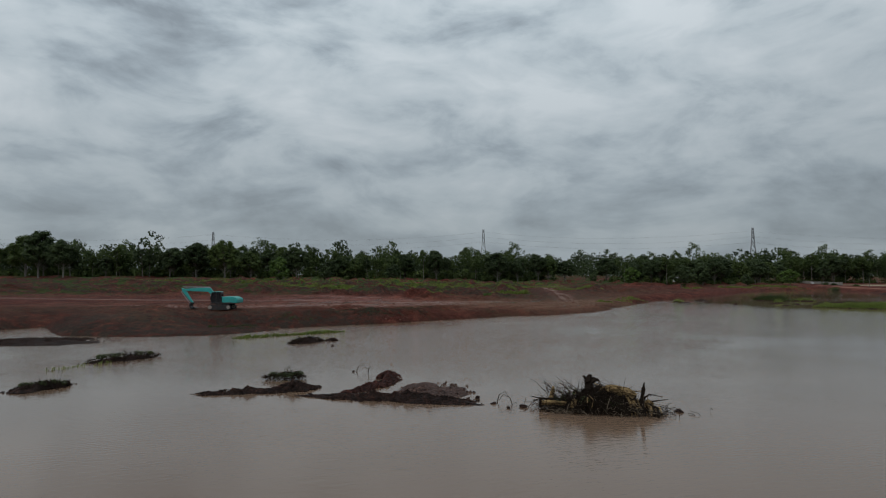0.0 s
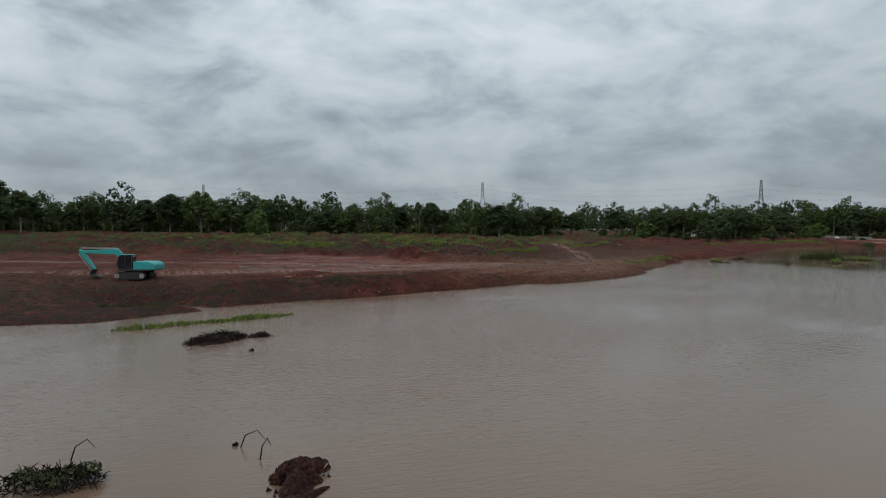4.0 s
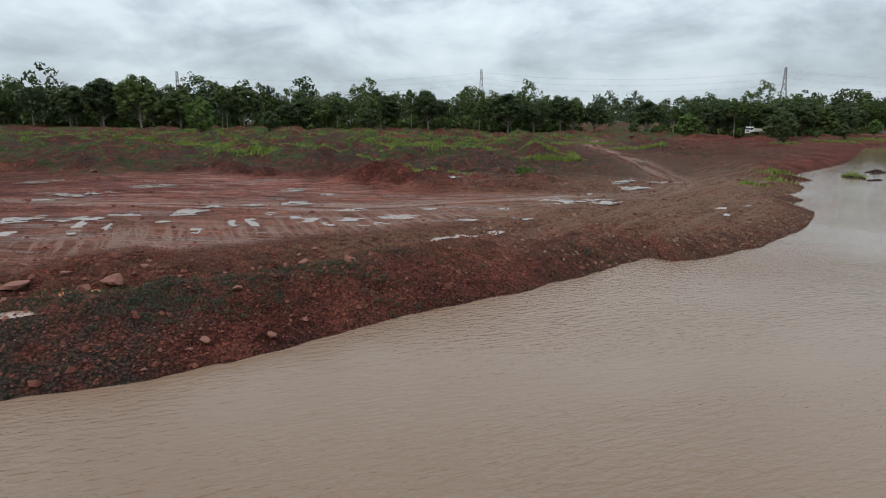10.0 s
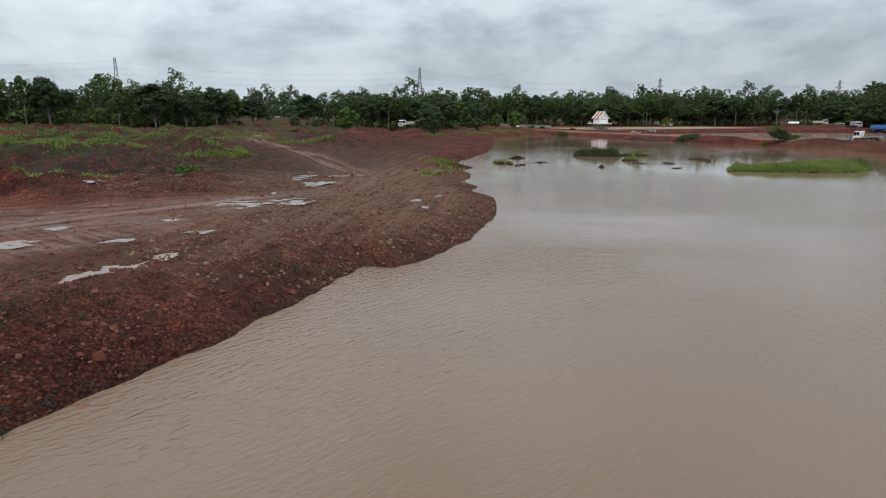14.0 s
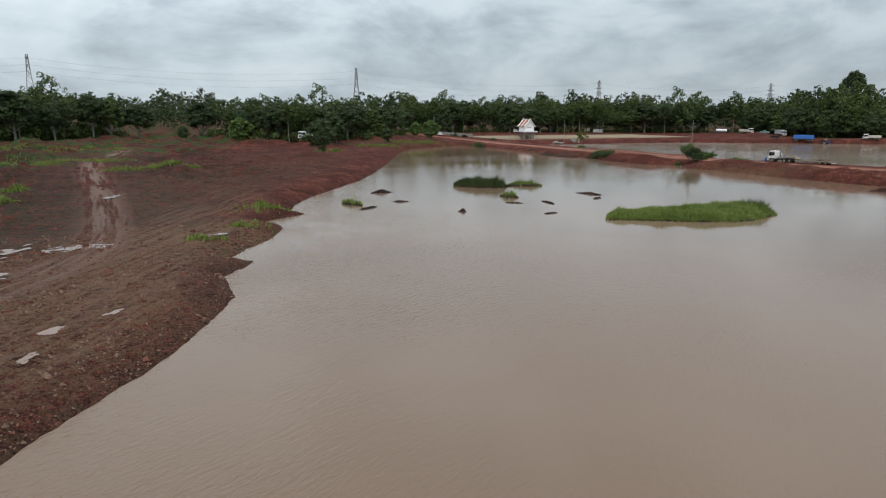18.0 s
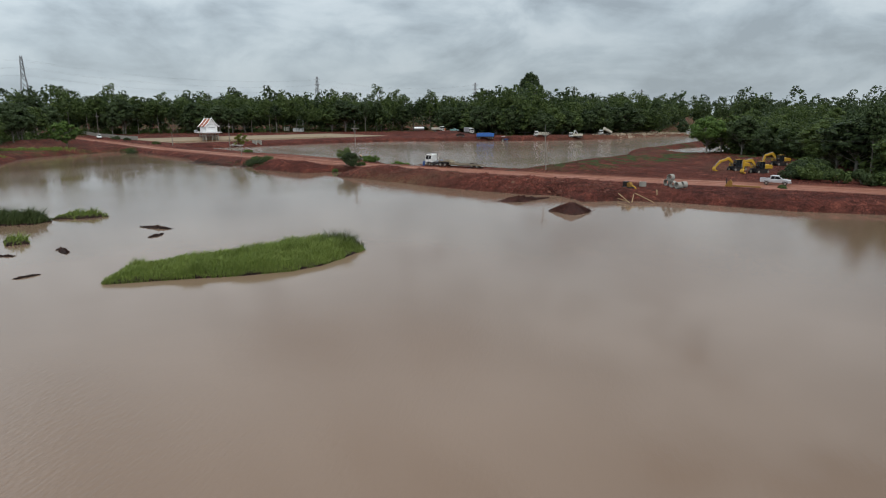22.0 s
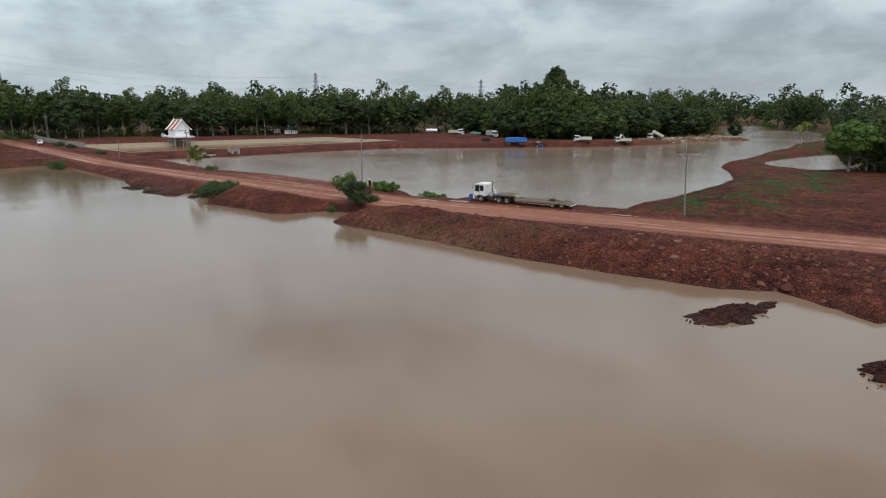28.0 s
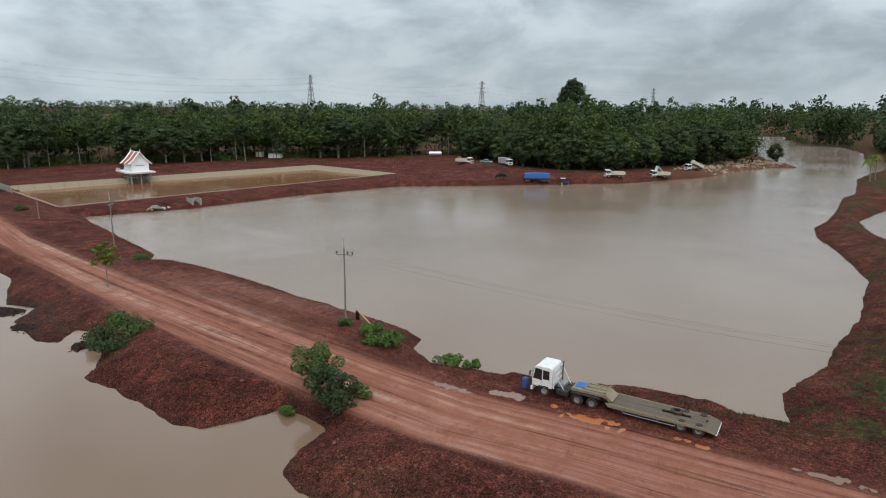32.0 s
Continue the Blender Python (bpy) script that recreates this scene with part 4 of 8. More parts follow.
def plant_edges():
    """The first row of each wood, tree by tree."""
    rng = np.random.RandomState(5)
    for line, step, depths, mix, group, size in NEAR_ROWS:
        for x, y in row_points(line, step, depths, rng):
            if not free(x, y):
                continue
            u = rng.rand()
            if (group == "trees of the eastern wood" and y < 345) or (group == "trees of the southern wood" and rng.rand() < 0.45):
                u = 2.0
            kind = "bushy" if u > 1.5 else "broad" if u < mix else "slim" if u < mix + 0.8 * (1 - mix) else "loose"
            add_tree("forest_tree", KINDS[kind][rng.randint(3)], x, y, rng.uniform(0, 360), size * rng.uniform(0.72, 1.15), {"slim": SLIM_LABEL, "broad": BROAD_LABEL, "loose": LOOSE_LABEL, "bushy": BUSHY_LABEL}[kind], group, wide=rng.uniform(0.95, 1.45))


def woods(name, label, spots, protos, rng):
    """Many crowns in one sheet of leaves."""
    pts = np.array(spots)
    px, py = pts[:, 0], pts[:, 1]
    keep = np.minimum(np.minimum(signed(px, py, LAKE), signed(px, py, RESERVOIR)), np.minimum(signed(px, py, POND), signed(px, py, POOL))) > 6
    keep &= edge_distance(px, py, ROAD, False) > 8
    keep &= ~inside(px, py, CLEARING)
    pts = pts[keep]
    base = levels(pts[:, 0], pts[:, 1])[0]
    quads = []
    for (x, y, s), z in zip(pts, base):
        q = protos[rng.randint(len(protos))] * (s * rng.uniform(0.8, 1.25))
        a = rng.uniform(0, 6.28)
        c, n = math.cos(a), math.sin(a)
        quads.append(np.stack([q[..., 0] * c - q[..., 1] * n + x, q[..., 0] * n + q[..., 1] * c + y, q[..., 2] + z], -1))
    tagged(new(name, quads_mesh(name, np.concatenate(quads), LEAF_MID if name == "near_woods" else LEAF_DARK)), label, "forest", kind="stuff")


def far_woods():
    rng = np.random.RandomState(9)
    near, far = [], []
    for i in range(7):
        h = rng.uniform(15, 20)
        cl = crown_blobs(rng, h, rng.uniform(4.4, 6.2), 0.30, 26, "dome")
        q = leaf_quads(rng, cl, 780, 0.42, 0.35)
        stem = []
        for k in range(3):
            b = k * 2.1
            u = np.array([math.cos(b), math.sin(b), 0]) * 0.13
            stem += [np.array([-u, u, u * 0.6 + (0, 0, h * 0.6)]), np.array([-u, u * 0.6 + (0, 0, h * 0.6), -u * 0.6 + (0, 0, h * 0.6)])]
        near.append(np.concatenate([q, np.array(stem)]))
    for i in range(6):
        cl = crown_blobs(rng, rng.uniform(14, 18), rng.uniform(4.8, 6.4), 0.03, 14, "bush")
        far.append(leaf_quads(rng, cl, 95, 0.95))
    spots = []
    for line, step, depths, size in ((EAST_EDGE, 6.0, (-7, -14, -22, -31), 1.14), (RIVER_NORTH, 7.5, (4, 12, 21), 1.1), (RIVER_EAST, 6.5, (-8, -15, -23, -32), 1.5), (WEST_EDGE, 7.5, (-9, -18), 1.02), (MIDDLE_EDGE, 8, (-9, -18), 0.86), (RIGHT_EDGE, 7, (-8, -16), 0.70)):
        spots += [(x, y, size * rng.uniform(0.8, 1.2)) for x, y in row_points(line, step, depths, rng)]
    woods("near_woods", "dense green forest behind the front row of trees", spots, near, rng)
    middle = []
    for i in range(6):
        cl = crown_blobs(rng, rng.uniform(13, 19), rng.uniform(4.8, 6.2), 0.03, 22, "bush")
        middle.append(leaf_quads(rng, cl, 270, 0.7))
    spots = []
    for line, step, depths, size in ((EAST_EDGE, 6.0, (-36, -44, -53, -63), 1.25), (RIVER_EAST, 6.0, (-9, -17, -26, -38), 1.55), (RIVER_NORTH, 7.0, (8, 18, 30), 1.1), (WEST_EDGE, 7, (-24, -34, -46), 0.8), (MIDDLE_EDGE, 7, (-26, -38, -50), 0.72), (RIGHT_EDGE, 9, (-26, -38, -52), 0.74)):
        spots += [(x, y, size * rng.uniform(0.8, 1.2)) for x, y in row_points(line, step, depths, rng)]
    woods("far_woods", "deep green forest behind the wood edges", spots, middle, rng)
    rings = {True: [], False: []}
    for dist in np.geomspace(330, 3600, 30):
        for a in np.arange(radians(-62), radians(118), 11.5 / dist * (1 + dist / 700)):
            r = dist * rng.uniform(0.94, 1.06)
            rings[dist < 640].append((150 + r * math.sin(a), 150 + r * math.cos(a), rng.uniform(0.8, 1.15) * (1 + dist / 2600) * (1.4 if a > radians(68) and 560 < dist < 1400 else 1.0)))
    woods("far_woods", "dense green forest of the middle distance", rings[True], middle, rng)
    woods("far_woods", "dense dark green forest stretching to the horizon", rings[False], far, rng)


plant_edges()
far_woods()


# ---- paints and plain surfaces ----
WHITE = paint("white_vehicle_paint", (0.74, 0.74, 0.72), 0.4, amount=0.3)
SILVER = paint("silver_vehicle_paint", (0.55, 0.56, 0.58), 0.35, 0.4, amount=0.2)
TEAL = paint("teal_machine_paint", (0.03, 0.36, 0.34), 0.45, amount=0.3)
YELLOW = paint("yellow_machine_paint", (0.52, 0.30, 0.02), 0.6, amount=0.6)
RUSTY = paint("rusty_yellow_steel", (0.27, 0.14, 0.025), 0.8, amount=0.8, dirt=(0.09, 0.04, 0.02))
ORANGE = paint("orange_vehicle_paint", (0.55, 0.16, 0.03), 0.5, amount=0.35)
BLUE = paint("blue_tarpaulin", (0.03, 0.13, 0.42), 0.6, amount=0.2)
BLUE_DARK = paint("dark_blue_paint", (0.02, 0.05, 0.16), 0.45, amount=0.3)
CREAM = paint("cream_dump_body_paint", (0.56, 0.53, 0.44), 0.55, amount=0.45)
STEEL_DARK = paint("dark_chassis_steel", (0.03, 0.03, 0.032), 0.6, 0.2, amount=0.35)
STEEL_GREY = paint("grey_galvanised_steel", (0.33, 0.34, 0.35), 0.5, 0.6, amount=0.15)
RUBBER = paint("muddy_tyre_rubber", (0.022, 0.021, 0.02), 0.85, amount=0.55)
RIM = paint("dusty_wheel_rim", (0.34, 0.31, 0.27), 0.6, 0.2, amount=0.5)
DECK = paint("weathered_grey_deck_planks", (0.115, 0.088, 0.064), 0.85, amount=0.4, dirt=(0.10, 0.075, 0.05))
DECK_EDGE = paint("worn_cream_trailer_frame", (0.24, 0.20, 0.135), 0.7, amount=0.6, dirt=(0.10, 0.06, 0.035))
CONCRETE = paint("grey_concrete", (0.29, 0.275, 0.245), 0.85, amount=0.35, dirt=(0.22, 0.17, 0.12))
POLE = paint("weathered_pole_concrete", (0.20, 0.18, 0.155), 0.9, amount=0.4, dirt=(0.12, 0.09, 0.07))
LINING = paint("stained_concrete_lining", (0.255, 0.20, 0.135), 0.85, amount=0.5, dirt=(0.20, 0.13, 0.08))
WALL_WHITE = paint("white_rendered_wall", (0.80, 0.80, 0.80), 0.7, amount=0.06, dirt=(0.5, 0.45, 0.4))
ROOF_TILE = paint("terracotta_roof_tile", (0.36, 0.12, 0.07), 0.7, amount=0.2)
TIMBER = paint("pale_raw_timber", (0.36, 0.25, 0.13), 0.8, amount=0.25)
WOOD_DARK = paint("wet_dark_wood", (0.020, 0.014, 0.010), 0.9, amount=0.3, dirt=(0.012, 0.009, 0.007), spec=0.08)
def torn_wood():
    k = Mat("torn_yellow_wood", 0.9, spec=0.1)
    c = k.ramp(k.noise(2.2, 8, 0.75, 0.4, "Object", (1.0, 3.5, 3.5)), (0.36, (0.022, 0.015, 0.010)), (0.46, (0.130, 0.085, 0.042)), (0.60, (0.40, 0.28, 0.135)))
    k.put(c, "Base Color")
    k.bump(k.noise(5.0, 6, 0.7, 0.2, "Object", (1.0, 4.0, 4.0)), 0.9, 0.12)
    return k.m


WOOD_BARE = torn_wood()
WOOD_GREY = paint("weathered_grey_wood", (0.15, 0.115, 0.08), 0.9, amount=0.6, dirt=(0.03, 0.022, 0.015))
STONE = paint("red_sandstone", (0.185, 0.078, 0.056), 0.85, amount=0.5, dirt=(0.11, 0.042, 0.029))
RUBBLE = paint("pale_rubble", (0.36, 0.345, 0.32), 0.85, amount=0.4)
MUD_DARK = mud_material("dark_wet_mud", (0.014, 0.008, 0.006), (0.046, 0.022, 0.016), (0.115, 0.050, 0.034))
MUD_SMOOTH = mud_material("smooth_red_mud", (0.060, 0.027, 0.019), (0.135, 0.068, 0.050), (0.24, 0.14, 0.105), 0.4)
SPOIL = mud_material("heaped_red_spoil", (0.030, 0.011, 0.008), (0.086, 0.027, 0.019), (0.17, 0.060, 0.040))
PUMP_BLACK = paint("black_engine_metal", (0.02, 0.02, 0.02), 0.5, 0.3, amount=0.2)


def glass_material():
    k = Mat("dark_vehicle_glass", 0.06, spec=0.6)
    k.put(k.ramp(k.noise(1.5, 2), (0.3, (0.010, 0.012, 0.014)), (0.7, (0.022, 0.025, 0.028))), "Base Color")
    return k.m


GLASS = glass_material()


def wheel(parent, x, y, z, r=0.52, w=0.28, side=1, name="wheel"):
    """Tyre with a dished rim and hub; side: the way its face looks along y."""
    hub = new(name)
    hub.parent, hub.location = parent, (x, y, z)
    h = w / 2
    part("tyre", lathe_y([(r * 0.58, -h), (r * 0.93, -h), (r, -h * 0.7), (r, h * 0.7), (r * 0.93, h), (r * 0.58, h)], 22), RUBBER, hub, smooth=False)
    f = side * h
    part("rim", lathe_y([(0.02, f * 0.25), (r * 0.2, f * 0.3), (r * 0.24, f * 0.85), (r * 0.34, f * 0.85), (r * 0.40, f * 0.4), (r * 0.60, f * 0.9), (r * 0.60, -f * 0.6), (0.02, -f * 0.6)], 18), RIM, hub)
    return hub


def truck_cab(root, x1, paint_mat, length=2.0, z0=0.55, z1=2.95, half=1.22, name="cab"):
    """Flat-nosed cab that ends at x1, with windows, mirrors, lamps and bumper."""
    x0 = x1 - length
    cab = part(name, prism([(x0, z0 + 0.35), (x1 - 0.06, z0 + 0.35), (x1, z0 + 0.9), (x1 - 0.03, 1.75), (x1 - 0.30, z1 - 0.12), (x1 - 0.55, z1), (x0 + 0.15, z1), (x0, z1 - 0.15)], -half, half, 0.05), paint_mat, root)
    part("windscreen", prism([(x1 - 0.03, 1.78), (x1 + 0.012, 1.80), (x1 - 0.235, z1 - 0.28), (x1 - 0.28, z1 - 0.28)], -half + 0.12, half - 0.12, 0.01), GLASS, cab)
    for s in (-1, 1):
        y0, y1 = sorted((s * (half - 0.01), s * (half + 0.012)))
        part("side_window", prism([(x1 - 1.0, 1.58), (x1 - 0.14, 1.66), (x1 - 0.34, z1 - 0.28), (x1 - 1.0, z1 - 0.28)], y0, y1, 0.0), GLASS, cab)
        part("rear_side_window", prism([(x1 - 1.75, 1.72), (x1 - 1.12, 1.72), (x1 - 1.12, z1 - 0.32), (x1 - 1.75, z1 - 0.36)], y0, y1, 0.0), GLASS, cab)
        part("door_seam", prism([(x1 - 1.04, 0.95), (x1 - 1.02, 0.95), (x1 - 1.02, z1 - 0.3), (x1 - 1.04, z1 - 0.3)], y0, y1, 0.0), STEEL_DARK, cab)
        bm = tube([(x1 - 0.15, s * half, 2.35), (x1 + 0.12, s * (half + 0.22), 2.3)], 0.02, 6)
        block(bm, x1 + 0.06, x1 + 0.14, s * (half + 0.22) - 0.10, s * (half + 0.22) + 0.10, 1.92, 2.38, 0.02)
        part("mirror", bm, STEEL_DARK, cab)
        part("headlight", box(x1 - 0.02, x1 + 0.05, s * 0.92 - 0.16, s * 0.92 + 0.16, 0.78, 0.96, 0.02), SILVER, cab)
        part("wheel_arch", prism([(x1 - 1.75, 0.62), (x1 - 1.66, 1.06), (x1 - 0.72, 1.06), (x1 - 0.62, 0.62), (x1 - 0.74, 0.62), (x1 - 0.82, 0.96), (x1 - 1.56, 0.96), (x1 - 1.64, 0.62)], *sorted((s * (half - 0.3), s * (half + 0.03))), 0.01), STEEL_DARK, cab)
    part("bumper", box(x1 - 0.12, x1 + 0.1, -half, half, 0.42, 0.76, 0.04), paint_mat, cab)
    part("grille", box(x1 - 0.01, x1 + 0.03, -0.7, 0.7, 1.05, 1.5, 0.01), STEEL_DARK, cab)
    return cab


def lowbed_truck():
    root = thing("lowbed_truck", pose(199.95, 179.75, ground_at(200, 188) + 0.01, 0, 0, 90.3), "white tractor truck with an empty weathered lowbed trailer", "truck")
    part("chassis", box(9.6, 16.2, -0.45, 0.45, 0.62, 0.95, 0.03), STEEL_DARK, root)
    truck_cab(root, 16.3, WHITE)
    for s in (-1, 1):
        wheel(root, 15.05, s * 1.0, 0.52, side=s)
        for x in (11.8, 10.45):
            wheel(root, x, s * 0.98, 0.52, w=0.52, side=s)
        part("mudguard", prism([(9.8, 1.0), (9.95, 1.16), (12.3, 1.16), (12.45, 1.0), (12.3, 1.09), (9.95, 1.09)], *sorted((s * 0.7, s * 1.26)), 0.0), STEEL_DARK, root)
        part("fuel_tank", box(12.75, 13.9, *sorted((s * 0.6, s * 1.15)), 0.5, 0.98, 0.08), STEEL_DARK, root)
    # rack behind the cab
    rack = bmesh.new()
    for s in (-1, 1):
        tube([(14.15, s * 1.1, 0.95), (14.15, s * 1.1, 2.7)], 0.045, 6, rack)
        tube([(14.15, s * 1.1, 2.5), (13.2, s * 0.9, 0.98)], 0.035, 6, rack)
    for z in (1.5, 2.1, 2.7):
        tube([(14.15, -1.1, z), (14.15, 1.1, z)], 0.04, 6, rack)
    part("cab_rack", rack, WHITE, root, "white tubular rack")
    part("air_tank", box(13.3, 14.0, -0.5, 0.5, 0.98, 1.35, 0.06), STEEL_GREY, root)
    part("exhaust", tube([(14.0, -0.8, 0.9), (14.0, -0.8, 2.95), (13.9, -0.8, 3.1)], 0.06, 8), STEEL_DARK, root)
    part("fifth_wheel", box(10.6, 11.7, -0.5, 0.5, 1.0, 1.16, 0.03), STEEL_DARK, root)
    # gooseneck
    neck = part("gooseneck", prism([(8.9, 0.92), (9.5, 1.18), (12.5, 1.18), (12.5, 1.46), (9.35, 1.5), (8.6, 1.05)], -0.92, 0.92, 0.03), DECK_EDGE, root)
    part("tool_tray", box(11.4, 12.3, -0.55, 0.55, 1.46, 1.54, 0.02), BLUE, neck, "blue tray")
    bars = bmesh.new()
    for y in (-0.7, 0, 0.7):
        block(bars, 9.4, 11.3, y - 0.05, y + 0.05, 1.49, 1.58, 0.01)
    for x in (9.5, 10.1, 10.7, 11.3):
        block(bars, x - 0.04, x + 0.04, -0.8, 0.8, 1.58, 1.63, 0.01)
    part("neck_bars", bars, DECK_EDGE, neck)
    part("guard_rail", tube([(9.0, -1.0, 1.0), (9.3, -1.0, 1.75), (9.3, 1.0, 1.75), (9.0, 1.0, 1.0)], 0.04, 6), DECK_EDGE, neck)
    # deck planks
    rng = random.Random(3)
    n = 11
    for i in range(n):
        y0 = -1.27 + 2.54 * i / n
        if n // 2 - 1 <= i <= n // 2:
            spans = [(4.6, 8.9), (1.0, 2.2)]
        else:
            spans = [(0.85, 8.95)]
        for a, b in spans:
            dz = rng.uniform(-0.015, 0.015)
            part("plank", prism([(a, 0.80), (b, 0.80), (b, 0.92 + dz), (a + 1.2, 0.92 + dz), (a, 0.90 + dz)], y0 + 0.012, y0 + 2.54 / n - 0.012, 0.0), DECK, root)
    part("tail_ramp", prism([(-0.05, 0.55), (0.85, 0.82), (0.85, 0.90), (-0.05, 0.64)], -1.27, 1.27, 0.01), DECK, root)
    for s in (-1, 1):
        part("side_beam", prism([(0.05, 0.52), (1.0, 0.66), (8.9, 0.62), (9.2, 0.95), (8.9, 0.95), (0.9, 0.90), (0.0, 0.64)], *sorted((s * 1.27, s * 1.36)), 0.01), DECK_EDGE, root)
        part("side_rail", tube([(3.2, s * 1.30, 0.42), (7.6, s * 1.30, 0.42)], 0.035, 6), STEEL_GREY, root)
        for x in (3.2, 4.7, 6.2, 7.6):
            part("rail_post", tube([(x, s * 1.30, 0.42), (x, s * 1.30, 0.64)], 0.025, 5), STEEL_GREY, root)
        for x in (2.75, 1.35):
            wheel(root, x, s * 1.02, 0.5, 0.5, 0.5, s)
    for y in (-0.55, 0.55):
        part("deck_beam", box(1.0, 9.0, y - 0.08, y + 0.08, 0.5, 0.8, 0.01), STEEL_DARK, root)
    part("rear_bar", box(-0.1, 0.05, -1.25, 1.25, 0.42, 0.56, 0.03), WHITE, root)
    spare = new("spare_tyre")
    spare.parent, spare.location, spare.rotation_euler = root, (3.4, -0.25, 1.05), (radians(90), 0, 0)
    part("tyre", lathe_y([(0.29, -0.13), (0.47, -0.13), (0.52, -0.08), (0.52, 0.08), (0.47, 0.13), (0.29, 0.13)], 22), RUBBER, spare)
    return root


def excavator(m, body_paint, label, boom, group="", shade=STEEL_DARK, swing=0.0):
    """Tracked excavator facing +x. boom: elbow, arm joint and bucket pivot as x, z pairs."""
    root = thing("excavator", m, label, "excavator", group)
    for s in (-1, 1):
        y0, y1 = sorted((s * 0.95, s * 1.5))
        part("track", prism([(-1.9, 0.45), (-1.75, 0.12), (-1.4, 0.0), (1.4, 0.0), (1.75, 0.12), (1.9, 0.45), (1.7, 0.8), (1.3, 0.9), (-1.3, 0.9), (-1.7, 0.8)], y0, y1, 0.03), shade, root)
        for k in range(11):
            x = -1.5 + 0.3 * k
            part("track_shoe", box(x - 0.11, x + 0.11, s * 1.22 - 0.3, s * 1.22 + 0.3, 0.89, 0.94, 0.0), shade, root)
        part("track_roller", lathe_y([(0.05, -0.30), (0.30, -0.30), (0.30, 0.30), (0.05, 0.30)], 14, at=(1.5, s * 1.22, 0.45)), RIM, root)
        part("track_roller", lathe_y([(0.05, -0.30), (0.30, -0.30), (0.30, 0.30), (0.05, 0.30)], 14, at=(-1.5, s * 1.22, 0.45)), RIM, root)
    part("undercarriage", box(-1.0, 1.0, -0.95, 0.95, 0.4, 0.95, 0.05), shade, root)
    upper = new("upper_body")
    upper.parent, upper.rotation_euler = root, (0, 0, radians(swing))
    part("deck", box(-2.4, 1.5, -1.4, 1.4, 1.02, 1.25, 0.05), shade, upper)
    part("engine_cover", prism([(-2.75, 1.2), (-0.4, 1.2), (-0.4, 2.2), (-2.3, 2.2), (-2.7, 1.95)], -1.38, 1.38, 0.06), body_paint, upper)
    part("counterweight", prism([(-2.95, 1.15), (-2.1, 1.15), (-2.1, 2.05), (-2.7, 2.05), (-2.95, 1.8)], -1.4, 1.4, 0.09), body_paint, upper)
    part("side_box", box(-0.4, 1.4, -1.38, -0.5, 1.25, 1.95, 0.06), body_paint, upper)
    cab = prism([(-0.3, 1.25), (1.35, 1.25), (1.55, 1.9), (1.2, 2.95), (0.9, 3.02), (-0.2, 3.02), (-0.3, 2.8)], 0.42, 1.38, 0.05)
    part("cab", cab, GLASS, upper, "dark glazed operator cab")
    for p, q in (((-0.3, 1.25), (-0.26, 2.95)), ((1.53, 1.9), (1.2, 2.97)), ((0.55, 1.25), (0.55, 3.0))):
        for y in (0.42, 1.39):
            part("cab_post", tube([(p[0], y, p[1]), (q[0], y, q[1])], 0.05, 5), shade, upper)
    part("cab_roof", box(-0.3, 1.15, 0.4, 1.4, 3.0, 3.08, 0.03), body_paint, upper)
    (ex, ez), (jx, jz), (bx, bz) = boom
    sx, sz = 0.9, 1.7
    part("boom", prism([(sx, sz - 0.22), (ex - 0.1, ez - 0.35), (jx, jz - 0.16), (jx + 0.05, jz + 0.16), (ex + 0.1, ez + 0.35), (ex - 0.5, ez + 0.25), (sx - 0.1, sz + 0.25)], -0.42, 0.02, 0.03), body_paint, upper)
    ax, az = bx - jx, bz - jz
    ln = math.hypot(ax, az)
    ux, uz = ax / ln, az / ln
    nx, nz = -uz, ux
    part("arm", prism([(jx - 0.5 * ux + 0.12 * nx, jz - 0.5 * uz + 0.12 * nz), (jx + 0.35 * nx, jz + 0.35 * nz), (bx + 0.14 * nx, bz + 0.14 * nz), (bx - 0.14 * nx, bz - 0.14 * nz), (jx - 0.2 * nx, jz - 0.2 * nz)], -0.38, -0.02, 0.03), body_paint, upper)
    for y in (-0.55, 0.15):
        part("boom_ram", tube([(sx + 0.4, y, sz - 0.35), ((sx + ex) / 2 + 0.3, y, (sz + ez) / 2 - 0.1)], [0.09, 0.055], 8), STEEL_GREY, upper)
    part("arm_ram", tube([(ex - 0.4, -0.2, ez + 0.42), (jx - 0.45 * ux, -0.2, jz - 0.45 * uz + 0.1)], [0.09, 0.05], 8), STEEL_GREY, upper)
    part("bucket_ram", tube([(jx + 0.6 * nx, -0.2, jz + 0.5 * nz), (bx + 0.45 * nx, -0.2, bz + 0.45 * nz)], [0.07, 0.04], 8), STEEL_GREY, upper)
    bucket = [(0.05, 0.15), (0.35, -0.05), (0.5, -0.55), (0.25, -0.95), (-0.25, -1.05), (-0.55, -0.8), (-0.35, -0.72), (0.0, -0.78), (0.22, -0.5), (0.1, -0.1), (-0.15, 0.1)]
    part("bucket", prism([(bx + u * 0.95, bz + w * 0.95) for u, w in bucket], -0.75, 0.35, 0.02), shade if body_paint is TEAL else body_paint, upper)
    for y in (-0.65, -0.4, -0.15, 0.1):
        part("bucket_tooth", box(bx - 0.68, bx - 0.48, y, y + 0.1, bz - 0.82, bz - 0.72, 0.0), STEEL_GREY, upper)
    for y in (-1.3, 1.3):
        part("handrail", tube([(-1.6, y, 2.18), (-1.6, y, 2.6), (-0.7, y, 2.6), (-0.7, y, 2.18)], 0.025, 5), shade, upper)
    return root


